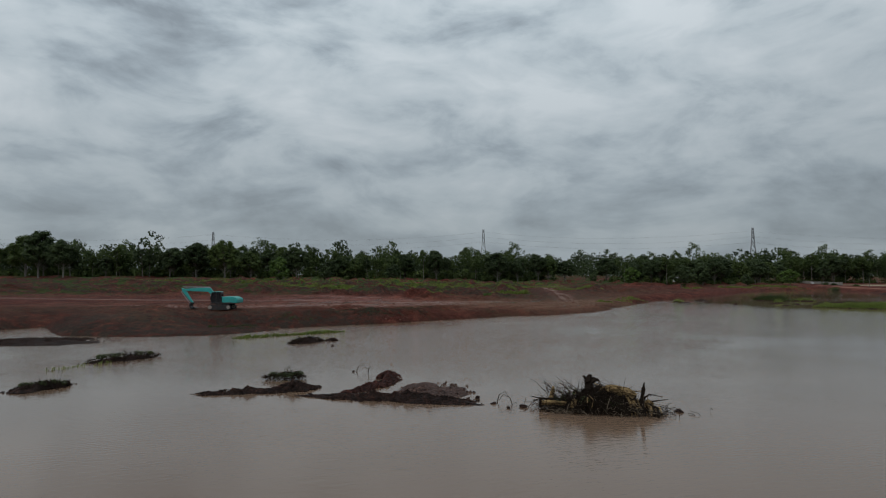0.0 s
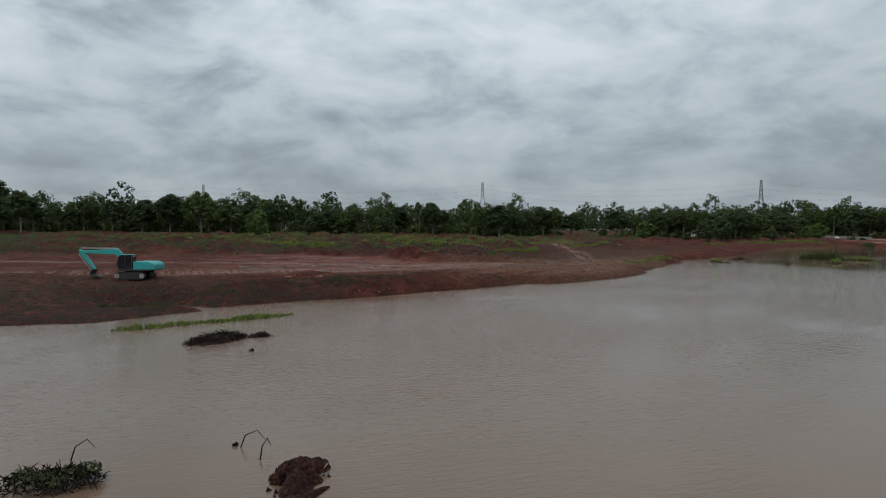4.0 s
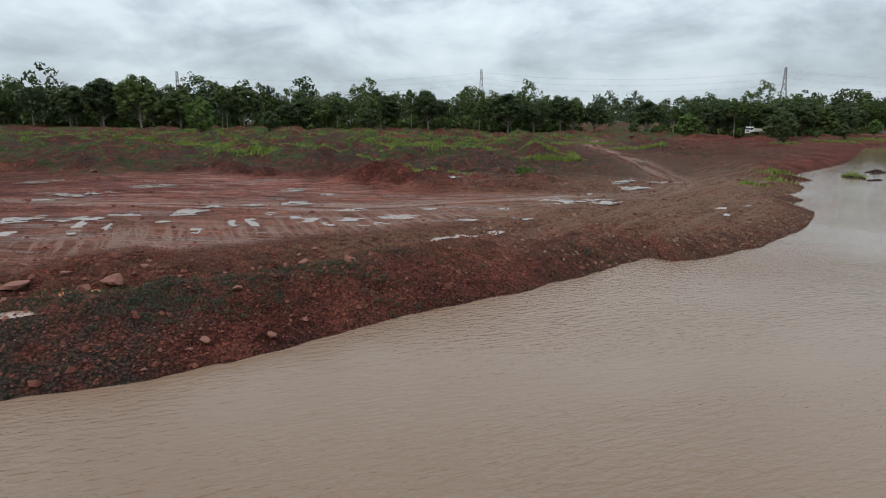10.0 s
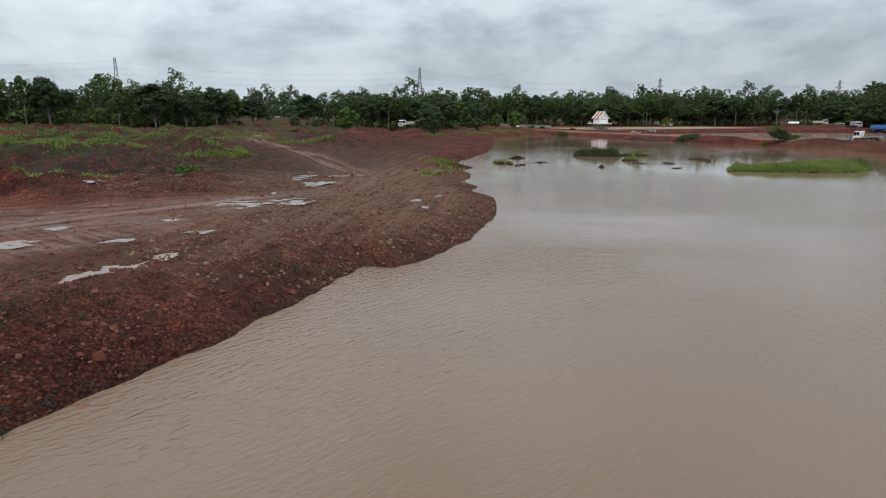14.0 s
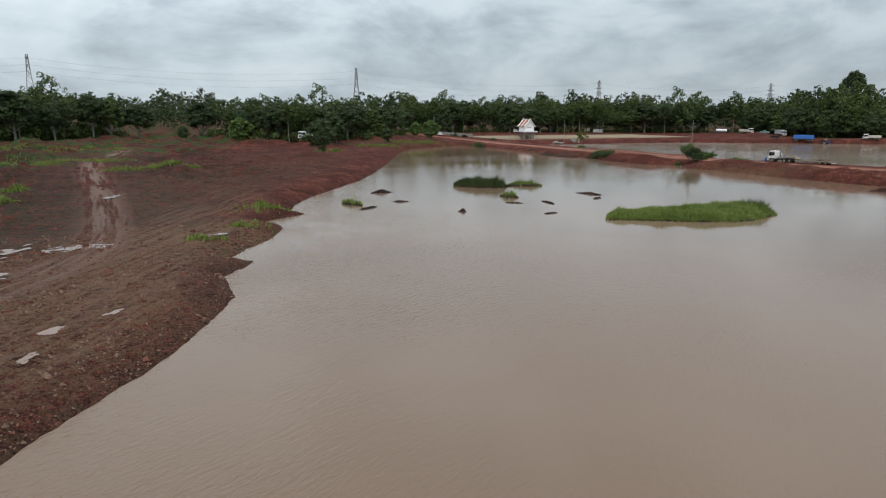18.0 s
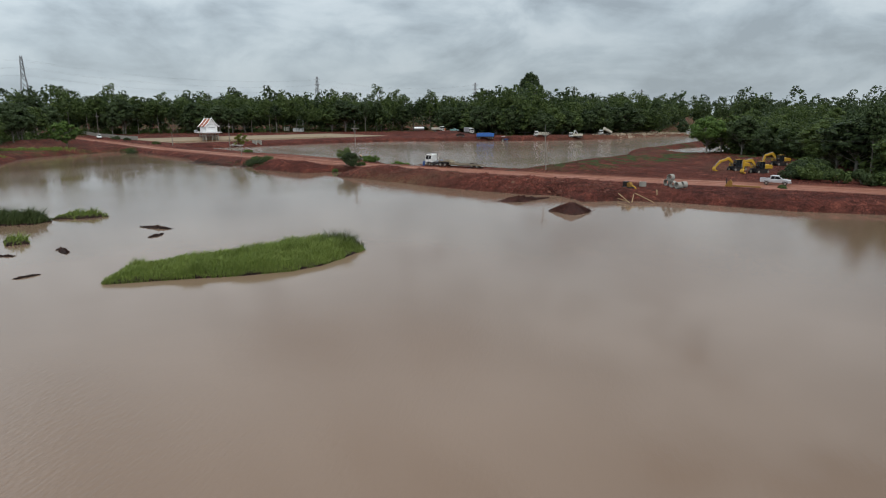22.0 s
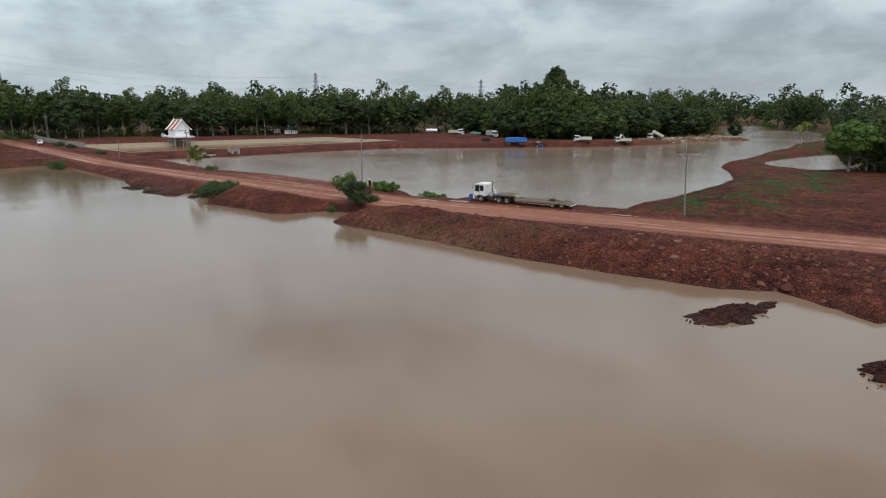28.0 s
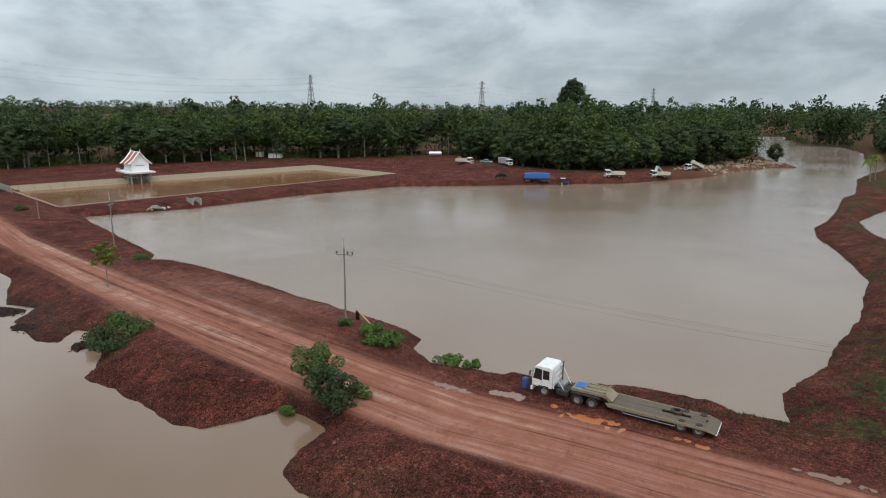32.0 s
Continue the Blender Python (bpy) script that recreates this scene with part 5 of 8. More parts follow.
def pickup_truck(m, mat, label, open_bed=True):
    root = thing("pickup_truck", m, label, "pickup truck")
    body = part("body", prism([(-2.6, 0.5), (2.45, 0.45), (2.6, 0.7), (2.52, 0.98), (1.3, 1.14), (-2.62, 1.1)], -0.88, 0.88, 0.05), mat, root)
    part("cabin", prism([(-1.0, 1.08), (1.35, 1.1), (0.55, 1.72), (0.3, 1.78), (-0.75, 1.78), (-0.95, 1.66)], -0.78, 0.78, 0.05), mat, root)
    for s in (-1, 1):
        y = sorted((s * 0.775, s * 0.80))
        part("side_window", prism([(-0.1, 1.16), (1.05, 1.16), (0.45, 1.64), (-0.1, 1.66)], *y, 0.0), GLASS, root)
        part("rear_side_window", prism([(-0.82, 1.16), (-0.18, 1.16), (-0.18, 1.66), (-0.72, 1.66)], *y, 0.0), GLASS, root)
        for x in (1.62, -1.5):
            wheel(root, x, s * 0.78, 0.36, 0.37, 0.22, s)
            part("wheel_arch", prism([(x - 0.5, 0.45), (x - 0.4, 0.78), (x + 0.4, 0.78), (x + 0.5, 0.45), (x + 0.42, 0.45), (x + 0.33, 0.71), (x - 0.33, 0.71), (x - 0.42, 0.45)], *sorted((s * 0.84, s * 0.905)), 0.0), STEEL_DARK, root)
        part("mirror", box(0.85, 0.98, *sorted((s * 0.82, s * 1.02)), 1.18, 1.34, 0.02), mat, root)
        part("headlight", box(2.46, 2.60, *sorted((s * 0.52, s * 0.84)), 0.74, 0.92, 0.02), SILVER, root)
        part("bed_wall", box(-2.58, -1.02, *sorted((s * 0.80, s * 0.87)), 1.08, 1.22, 0.01), mat, root)
    part("windscreen", prism([(1.22, 1.17), (1.28, 1.20), (0.60, 1.70), (0.54, 1.68)], -0.68, 0.68, 0.0), GLASS, root)
    part("bed", box(-2.5, -1.05, -0.78, 0.78, 1.102, 1.112, 0.0), STEEL_DARK, root)
    part("tailgate", box(-2.66, -2.58, -0.82, 0.82, 0.72, 1.2, 0.01), mat, root)
    part("bumper", box(2.5, 2.68, -0.8, 0.8, 0.42, 0.62, 0.04), STEEL_GREY, root)
    return root


def dump_truck(m, cab_paint, box_paint, label, tip=0.0, group="parked dump trucks", cover=None):
    root = thing("dump_truck", m, label, "dump truck", group)
    part("chassis", box(-3.6, 3.6, -0.45, 0.45, 0.65, 1.0, 0.03), STEEL_DARK, root)
    truck_cab(root, 4.0, cab_paint)
    for s in (-1, 1):
        wheel(root, 2.8, s * 1.0, 0.52, side=s)
        for x in (-1.2, -2.55):
            wheel(root, x, s * 0.98, 0.52, w=0.5, side=s)
    tray = new("tipper_body")
    tray.parent, tray.location, tray.rotation_euler = root, (-3.5, 0, 1.05), (0, radians(-tip), 0)
    part("tray_floor", box(0, 5.3, -1.2, 1.2, 0.0, 0.12, 0.01), box_paint, tray)
    for s in (-1, 1):
        part("tray_side", box(0, 5.3, *sorted((s * 1.14, s * 1.24)), 0.1, 1.25, 0.02), box_paint, tray)
        for x in (0.1, 1.1, 2.1, 3.1, 4.1, 5.1):
            part("tray_rib", box(x, x + 0.12, *sorted((s * 1.24, s * 1.32)), 0.05, 1.25, 0.0), box_paint, tray)
    part("tray_head", box(5.2, 5.32, -1.2, 1.2, 0.1, 1.5, 0.02), box_paint, tray)
    part("tray_gate", box(-0.06, 0.05, -1.2, 1.2, 0.1, 1.2, 0.02), box_paint, tray)
    if cover:
        part("tarpaulin", prism([(0.0, 1.2), (0.1, 1.42), (2.6, 1.55), (5.2, 1.5), (5.3, 1.3)], -1.27, 1.27, 0.04), cover, tray, "blue tarpaulin over the load")
    return root


def rock(rng, size, squash=0.6, cuts=11):
    """An angular stone: a coarse ball cut flat on several sides."""
    bm = bmesh.new()
    bmesh.ops.create_icosphere(bm, subdivisions=2, radius=1.0)
    for _ in range(cuts):
        n = Vector((rng.gauss(0, 1), rng.gauss(0, 1), rng.gauss(0, 1))).normalized()
        lim = rng.uniform(0.38, 0.68)
        for v in bm.verts:
            k = v.co.dot(n) - lim
            if k > 0:
                v.co -= n * k
    for v in bm.verts:
        v.co = Vector((v.co.x * size, v.co.y * size * rng.uniform(0.98, 1.02) * 0.75, v.co.z * size * squash))
    return bm


def pole(x, y, height, arms=True, label="grey concrete power pole with a crossarm and insulators", turn=0.0, lean=0.0):
    z = ground_at(x, y)
    root = thing("power_pole", pose(x, y, z) @ Matrix.Rotation(radians(lean), 4, Vector((-0.85, -0.53, 0))) @ pose(0, 0, 0, 0, 0, turn), label, "power pole", "poles along the road")
    part("shaft", prism([(-0.11, -0.5), (0.11, -0.5), (0.07, height), (-0.07, height)], -0.09, 0.09, 0.02), POLE, root)
    if arms:
        arm = part("crossarm", box(-1.1, 1.1, -0.2, -0.1, height - 0.95, height - 0.80, 0.01), CONCRETE, root)
        for s in (-1, 1):
            part("arm_brace", tube([(0, -0.15, height - 1.6), (s * 0.7, -0.15, height - 0.9)], 0.025, 5), STEEL_GREY, root)
        for px in (-1.0, -0.4, 1.0):
            part("insulator", tube([(px, -0.15, height - 0.8), (px, -0.15, height - 0.7), (px, -0.15, height - 0.55), (px, -0.15, height - 0.45)], [0.05, 0.10, 0.10, 0.04], 8), STEEL_DARK, root)
        part("top_pin", tube([(0, 0, height), (0, 0, height + 1.4)], [0.04, 0.02], 6), STEEL_GREY, root)
    return root


def sag_wire(a, b, drop, radius, name="overhead_wire", label="thin overhead power line", group="power lines", steps_n=14):
    pts = []
    for i in range(steps_n + 1):
        s = i / steps_n
        p = Vector(a).lerp(Vector(b), s)
        pts.append((p.x, p.y, p.z - 4 * drop * s * (1 - s)))
    bm = tube(pts, radius, 4)
    me = bpy.data.meshes.new(name)
    bm.to_mesh(me)
    bm.free()
    me.materials.append(STEEL_DARK)
    return tagged(new(name, me), label, "power line", group)


def pylon(x, y, top, turn):
    """Lattice tower with three pairs of arms."""
    z = ground_at(x, y)
    h = top - z
    root = thing("transmission_tower", pose(x, y, z, 0, 0, turn), "grey steel lattice transmission tower above the forest", "pylon", "transmission towers")
    k = h / 50.0

    def half(u):
        return k * (4.2 * (1 - u) ** 1.4 + 0.75) if u < 0.62 else k * (1.55 - 0.95 * (u - 0.62) / 0.38)
    lv = [0, 0.14, 0.27, 0.39, 0.50, 0.60, 0.68, 0.76, 0.84, 0.92, 1.0]
    for sx in (-1, 1):
        for sy in (-1, 1):
            part("leg", tube([(sx * half(u), sy * half(u), u * h) for u in lv], 0.34 * k, 4), STEEL_GREY, root)
    lattice = bmesh.new()
    for u, w in zip(lv, lv[1:]):
        for s in (-1, 1):
            tube([(-half(u), s * half(u), u * h), (half(w), s * half(w), w * h)], 0.18 * k, 3, lattice)
            tube([(half(u), s * half(u), u * h), (-half(w), s * half(w), w * h)], 0.18 * k, 3, lattice)
            tube([(s * half(u), -half(u), u * h), (s * half(w), half(w), w * h)], 0.18 * k, 3, lattice)
    part("bracing", lattice, STEEL_GREY, root)
    for u, reach in ((0.68, 6.5), (0.80, 6.0), (0.92, 5.0)):
        for s in (-1, 1):
            bm = tube([(0, 0, u * h), (s * reach * k, 0, (u + 0.012) * h)], [0.35 * k, 0.16 * k], 4)
            tube([(0, 0, (u + 0.05) * h), (s * reach * k, 0, (u + 0.012) * h)], [0.25 * k, 0.14 * k], 4, bm)
            part("arm", bm, STEEL_GREY, root)
    return root


# ---- vehicles and machines ----
lowbed_truck()
excavator(pose(-37.6, 108.6, ground_at(-37.6, 108.6), 0, 0, 178) @ Matrix.Diagonal((1.04, 1.0, 1.0, 1)), TEAL, "teal tracked excavator resting its bucket on the bank", ((2.5, 3.35), (6.5, 3.35), (5.0, 1.1)))
excavator(pose(220.2, 121.4, ground_at(220.2, 121.4), 0, 0, 142) @ Matrix.Diagonal((0.9, 0.9, 0.9, 1)), YELLOW, "yellow tracked excavator with its arm hanging straight down", ((2.7, 3.2), (4.7, 3.0), (4.8, 1.05)), "parked yellow excavators")
excavator(pose(225.4, 126.6, ground_at(225.4, 126.6), 0, 0, 136) @ Matrix.Diagonal((0.9, 0.9, 0.9, 1)), YELLOW, "yellow tracked excavator with its bucket on the ground", ((2.7, 3.2), (4.8, 2.5), (6.4, 1.05)), "parked yellow excavators")
excavator(pose(246.5, 119.6, ground_at(246.5, 119.6), 0, 0, 142) @ Matrix.Diagonal((0.9, 0.9, 0.9, 1)), YELLOW, "yellow tracked excavator standing behind the others", ((2.8, 3.4), (5.0, 2.8), (5.6, 1.2)), "parked yellow excavators")
pickup_truck(pose(198.6, 116.2, 1.64, 0, 0, -88), SILVER, "silver pickup truck with an extended cab on the dirt road")


def far_vehicles():
    def at(x, y, turn):
        return pose(x, y, ground_at(x, y) + 0.01, 0, 0, turn)
    side = 122
    dump_truck(at(388, 246, side + 4), WHITE, CREAM, "white dump truck with a cream tipper body")
    dump_truck(at(407, 233.5, side + 8), WHITE, CREAM, "white dump truck with a pale tipper body and rolled tarpaulin")
    dump_truck(at(437, 226.5, side + 12), WHITE, CREAM, "white dump truck with its yellowish tipper body raised", tip=24)
    dump_truck(at(386, 311.5, side + 180 - 30), WHITE, CREAM, "white dump truck parked on the spoil bank")
    dump_truck(at(397, 317, side), ORANGE, ORANGE, "orange dump truck behind the white one")
    pickup_truck(at(396.5, 306, side + 150), paint("pale_teal_paint", (0.22, 0.40, 0.38), 0.45), "pale teal crew-cab pickup between the dump trucks")
    semi = thing("box_truck", at(405, 301, -120), "white lorry with a silver box body", "lorry")
    part("chassis", box(-4.0, 3.6, -0.45, 0.45, 0.65, 1.0, 0.03), STEEL_DARK, semi)
    truck_cab(semi, 4.0, WHITE)
    part("cargo_box", box(-4.2, 1.7, -1.22, 1.22, 1.0, 3.4, 0.06), SILVER, semi)
    for s in (-1, 1):
        for x in (2.8, -1.6, -2.9):
            wheel(semi, x, s * 1.0, 0.52, w=0.4, side=s)
    excavator(at(413.5, 305, -60), YELLOW, "yellow excavator at the edge of the wood", ((3.0, 4.3), (5.0, 4.0), (4.9, 1.3)), "parked yellow excavators")
    tank = thing("storage_tank", at(428, 353, side + 180), "silver cylindrical tank lying on cradles", "tank")
    bm = bmesh.new()
    bmesh.ops.create_cone(bm, cap_ends=True, segments=24, radius1=1.15, radius2=1.15, depth=6.6, matrix=pose(0, 0, 1.5, 0, 90, 0))
    bmesh.ops.bevel(bm, geom=[e for e in bm.edges if len({round(v.co.x, 2) for v in e.verts}) == 1], offset=0.2, segments=2, affect="EDGES")
    part("shell", bm, paint("bare_aluminium", (0.6, 0.61, 0.62), 0.35, 0.5, amount=0.12), tank)
    for x in (-2.2, 2.2):
        part("cradle", box(x - 0.2, x + 0.2, -0.9, 0.9, -0.1, 0.75, 0.02), STEEL_DARK, tank)
    part("hatch", tube([(0, 0, 2.6), (0, 0, 2.85)], 0.35, 12), STEEL_GREY, tank)
    # covered trailer and its tractor
    tr = thing("tarpaulin_trailer", at(365.2, 268.4, side) @ Matrix.Diagonal((0.86, 1, 1, 1)), "long semi-trailer under a bright blue tarpaulin", "trailer")
    part("frame", box(-5.6, 5.4, -1.15, 1.15, 0.95, 1.25, 0.03), STEEL_DARK, tr)
    part("tarpaulin", prism([(-5.5, 1.25), (-5.4, 3.0), (-2.5, 3.25), (2.0, 3.2), (5.2, 3.05), (5.3, 1.25)], -1.24, 1.24, 0.08), BLUE, tr, "bright blue tarpaulin")
    for s in (-1, 1):
        for x in (-4.6, -3.4, -2.2, 3.4, 4.5):
            wheel(tr, x, s * 0.98, 0.5, 0.5, 0.5, s)
        for x in np.arange(-5.2, 5.3, 1.0):
            part("tie_rope", tube([(x, s * 1.25, 1.2), (x, s * 1.26, 1.7)], 0.03, 4), STEEL_DARK, tr)
    ft = thing("farm_tractor", at(371.3, 260.2, side + 180), "dark blue farm tractor with a white canopy", "tractor")
    part("hood", prism([(0.2, 0.7), (2.2, 0.7), (2.25, 1.35), (1.9, 1.5), (0.2, 1.6)], -0.45, 0.45, 0.05), BLUE_DARK, ft)
    part("seat_deck", box(-1.3, 0.3, -0.6, 0.6, 0.8, 1.1, 0.04), BLUE_DARK, ft)
    part("seat", box(-0.8, -0.2, -0.3, 0.3, 1.1, 1.55, 0.06), STEEL_DARK, ft)
    part("canopy", box(-1.3, 0.6, -0.85, 0.85, 2.55, 2.65, 0.03), WHITE, ft, "white canopy")
    for px, py in ((-1.1, -0.7), (-1.1, 0.7), (0.4, -0.5), (0.4, 0.5)):
        part("canopy_post", tube([(px, py, 1.0), (px, py, 2.56)], 0.035, 5), STEEL_DARK, ft)
    for s in (-1, 1):
        wheel(ft, -0.75, s * 0.95, 0.75, 0.75, 0.45, s)
        wheel(ft, 1.7, s * 0.75, 0.42, 0.42, 0.25, s)
    bin_ = thing("flatbed_cart", at(358.2, 279.5, side), "low dark flatbed cart behind the trailer", "cart")
    part("bed", box(-2.4, 2.4, -1.0, 1.0, 0.8, 1.15, 0.03), STEEL_DARK, bin_)
    part("load", prism([(-2.2, 1.15), (-1.6, 1.8), (0.4, 2.0), (1.9, 1.6), (2.2, 1.15)], -0.95, 0.95, 0.1), MUD_DARK, bin_)
    for s in (-1, 1):
        for x in (-1.4, 1.4):
            wheel(bin_, x, s * 0.9, 0.42, 0.42, 0.3, s)
    sh = thing("canvas_shelter", at(413, 236, side), "white canvas draped over a leaning frame", "canvas")
    part("canvas", prism([(-2.0, 0.1), (0.2, 2.6), (0.5, 2.6), (1.2, 0.1), (1.1, 0.1), (0.38, 2.5), (-1.8, 0.1)], -1.4, 1.4, 0.0), WALL_WHITE, sh)
    part("pole", tube([(0.35, 0, 0), (0.35, 0, 2.7)], 0.04, 6), TIMBER, sh)
    dump_truck(at(128, 343, 200), WHITE, CREAM, "white dump truck parked under the trees by the lake")
    pickup_truck(at(239, 412, 245), WHITE, "white pickup on the far end of the dirt road")


far_vehicles()


# ---- pavilion, huts, pond lining, walls ----
def pavilion():
    m = pose(281.5, 385.0, 0.55, 0, 0, -103)
    root = thing("pump_pavilion", m, "white pavilion with a striped terracotta gable roof on concrete stilts", "pavilion")
    part("platform", box(-7.6, 5.2, -4.4, 4.4, 3.55, 4.1, 0.06), WALL_WHITE, root)
    part("platform_rim", box(-7.75, 5.35, -4.55, 4.55, 3.92, 4.14, 0.03), WALL_WHITE, root)
    for x in (-3.4, 0.0, 3.4):
        for y in (-3.2, 0, 3.2):
            part("stilt", box(x - 0.22, x + 0.22, y - 0.22, y + 0.22, -1.5, 3.56, 0.02), CONCRETE, root)
    for y in (-3.2, 3.2):
        for z in (0.5, 2.2):
            part("tie_beam", box(-3.4, 3.4, y - 0.12, y + 0.12, z - 0.15, z + 0.15, 0.01), CONCRETE, root)
        part("brace", tube([(-3.4, y, 0.5), (0, y, 3.4)], 0.12, 6), CONCRETE, root)
        part("brace", tube([(3.4, y, 0.5), (0, y, 3.4)], 0.12, 6), CONCRETE, root)
    for x in (-3.4, 3.4):
        part("tie_beam", box(x - 0.12, x + 0.12, -3.2, 3.2, 2.05, 2.35, 0.01), CONCRETE, root)
    part("walls", box(-3.5, 3.5, -3.0, 3.0, 4.12, 7.2, 0.03), WALL_WHITE, root)
    # dark plates on the solid walls stand in for the unlit inside
    part("doorway", box(-3.56, -3.46, -0.6, 0.6, 4.16, 6.5, 0.01), GLASS, root, "dark plate for the shaded doorway")
    part("side_door", box(-2.6, -1.3, 2.96, 3.04, 4.16, 6.4, 0.01), GLASS, root, "dark plate for the shaded side opening")
    for s in (-1, 1):
        gable = bmesh.new()
        x0, x1 = sorted((s * 3.3, s * 3.5))
        a = [gable.verts.new((x0, y, z)) for y, z in ((-3.0, 7.15), (3.0, 7.15), (0, 10.4))]
        b = [gable.verts.new((x1, y, z)) for y, z in ((-3.0, 7.15), (3.0, 7.15), (0, 10.4))]
        gable.faces.new(a[::-1])
        gable.faces.new(b)
        for i in range(3):
            gable.faces.new((a[i], a[(i + 1) % 3], b[(i + 1) % 3], b[i]))
        bmesh.ops.recalc_face_normals(gable, faces=gable.faces[:])
        part("gable", gable, WALL_WHITE, root)
        # roof slope in strips: tiles with white bands between
        run = 9
        for i in range(run):
            u0, u1 = -4.1 + 8.2 * i / run, -4.1 + 8.2 * (i + 1) / run
            mat = WALL_WHITE if i in (0, 4, 8) else ROOF_TILE
            strip = bmesh.new()
            lift = 0.05 if i in (0, 4, 8) else 0.0
            pts = [(s * 3.7, 6.75), (s * 1.9, 8.35), (s * 0.05, 10.75), (s * 0.05, 10.95 + lift), (s * 2.0, 8.55 + lift), (s * 3.8, 6.92 + lift)]
            va = [strip.verts.new((u0 + 0.01, y, z)) for y, z in pts]
            vb = [strip.verts.new((u1 - 0.01, y, z)) for y, z in pts]
            strip.faces.new(va)
            strip.faces.new(vb[::-1])
            for k in range(6):
                strip.faces.new((va[k], va[(k + 1) % 6], vb[(k + 1) % 6], vb[k]))
            bmesh.ops.recalc_face_normals(strip, faces=strip.faces[:])
            part("roof_strip", strip, mat, root)
        for e in (-1, 1):
            part("bargeboard", tube([(e * 4.15, s * 3.95, 6.7), (e * 4.15, s * 1.95, 8.6), (e * 4.15, 0, 11.0)], 0.16, 5), WALL_WHITE, root)
        part("finial", tube([(s * 4.15, 0, 10.9), (s * 4.3, 0, 11.4), (s * 4.2, 0, 11.9)], [0.18, 0.12, 0.03], 6), WALL_WHITE, root)
    part("ridge_cap", box(-4.1, 4.1, -0.16, 0.16, 10.88, 11.05, 0.03), WALL_WHITE, root)
    for y in (-4.3, 4.3):
        part("railing", tube([(-7.5, y, 4.95), (-3.8, y, 4.95)], 0.06, 6), WALL_WHITE, root)
        for x in (-7.5, -6.2, -5.0, -3.8):
            part("railing_post", box(x - 0.06, x + 0.06, y - 0.06, y + 0.06, 4.1, 4.98, 0.0), WALL_WHITE, root)
    part("sign_bar", box(3.5, 3.53, -1.6, 1.6, 6.2, 6.5, 0.0), STEEL_GREY, root, "faded line of lettering")


def hut(m, label, w, h, tall):
    root = thing("watch_hut", m, label, "hut", "huts beside the pond")
    for x in (-w, w):
        for y in (-w, w):
            part("post", box(x - 0.1, x + 0.1, y - 0.1, y + 0.1, -0.2, h, 0.0), CONCRETE, root)
    if tall:
        part("upper_floor", box(-w - 0.3, w + 0.3, -w - 0.3, w + 0.3, h * 0.52, h * 0.58, 0.02), CONCRETE, root)
        part("rear_wall", box(w - 0.1, w, -w, w, h * 0.58, h * 0.95, 0.0), STEEL_GREY, root)
        part("lower_shed", box(-w - 2.6, w, -w, w, 0, 2.2, 0.03), WALL_WHITE, root)
        part("lower_roof", prism([(-w - 3.0, 2.2), (w + 0.3, 2.5), (w + 0.3, 2.62), (-w - 3.0, 2.32)], -w - 0.4, w + 0.4, 0.0), STEEL_GREY, root)
    else:
        part("walls", box(-w, w, -w, w, 0.6, h * 0.8, 0.02), CREAM, root)
    part("roof", prism([(-w - 0.6, h - 0.15), (w + 0.6, h + 0.5), (w + 0.6, h + 0.62), (-w - 0.6, h - 0.03)], -w - 0.6, w + 0.6, 0.0), STEEL_GREY if tall else ROOF_TILE, root)
    return root


def pond_lining():
    """Concrete slabs on the slopes of the pond, with open joints."""
    root = thing("pond_lining", Matrix.Identity(4), "stained concrete slab lining round the pond", "pond lining", kind="structure")
    cx = sum(p[0] for p in POND) / 4
    cy = sum(p[1] for p in POND) / 4
    for (ax, ay), (bx, by) in zip(POND, POND[1:] + POND[:1]):
        length = math.hypot(bx - ax, by - ay)
        ux, uy = (bx - ax) / length, (by - ay) / length
        nx, ny = -uy, ux
        if (cx - ax) * nx + (cy - ay) * ny < 0:
            nx, ny = -nx, -ny
        n = int(length / 4.2)
        for i in range(n):
            s0, s1 = length * i / n + 0.05, length * (i + 1) / n - 0.05
            bm = bmesh.new()
            rows_ = []
            for s in (s0, s1):
                ring = []
                for d, z in ((-0.6, 2.10), (0.05, 2.12), (3.6, 0.28), (3.6, 0.08), (0.0, 1.90), (-0.6, 1.95)):
                    ring.append(bm.verts.new((ax + ux * s + nx * d, ay + uy * s + ny * d, z)))
                rows_.append(ring)
            a, b = rows_
            bm.faces.new(a)
            bm.faces.new(b[::-1])
            for k in range(6):
                bm.faces.new((a[k], a[(k + 1) % 6], b[(k + 1) % 6], b[k]))
            bmesh.ops.recalc_face_normals(bm, faces=bm.faces[:])
            part("slab", bm, LINING, root)


pavilion()
hut(pose(375, 412, ground_at(375, 412), 0, 0, -60), "two-storey concrete watch hut with a tin roof", 1.9, 7.6, True)
hut(pose(369, 418.5, ground_at(369, 418.5), 0, 0, -60), "small hut with a rust-red roof at the wood's edge", 1.5, 3.6, False)
pond_lining()


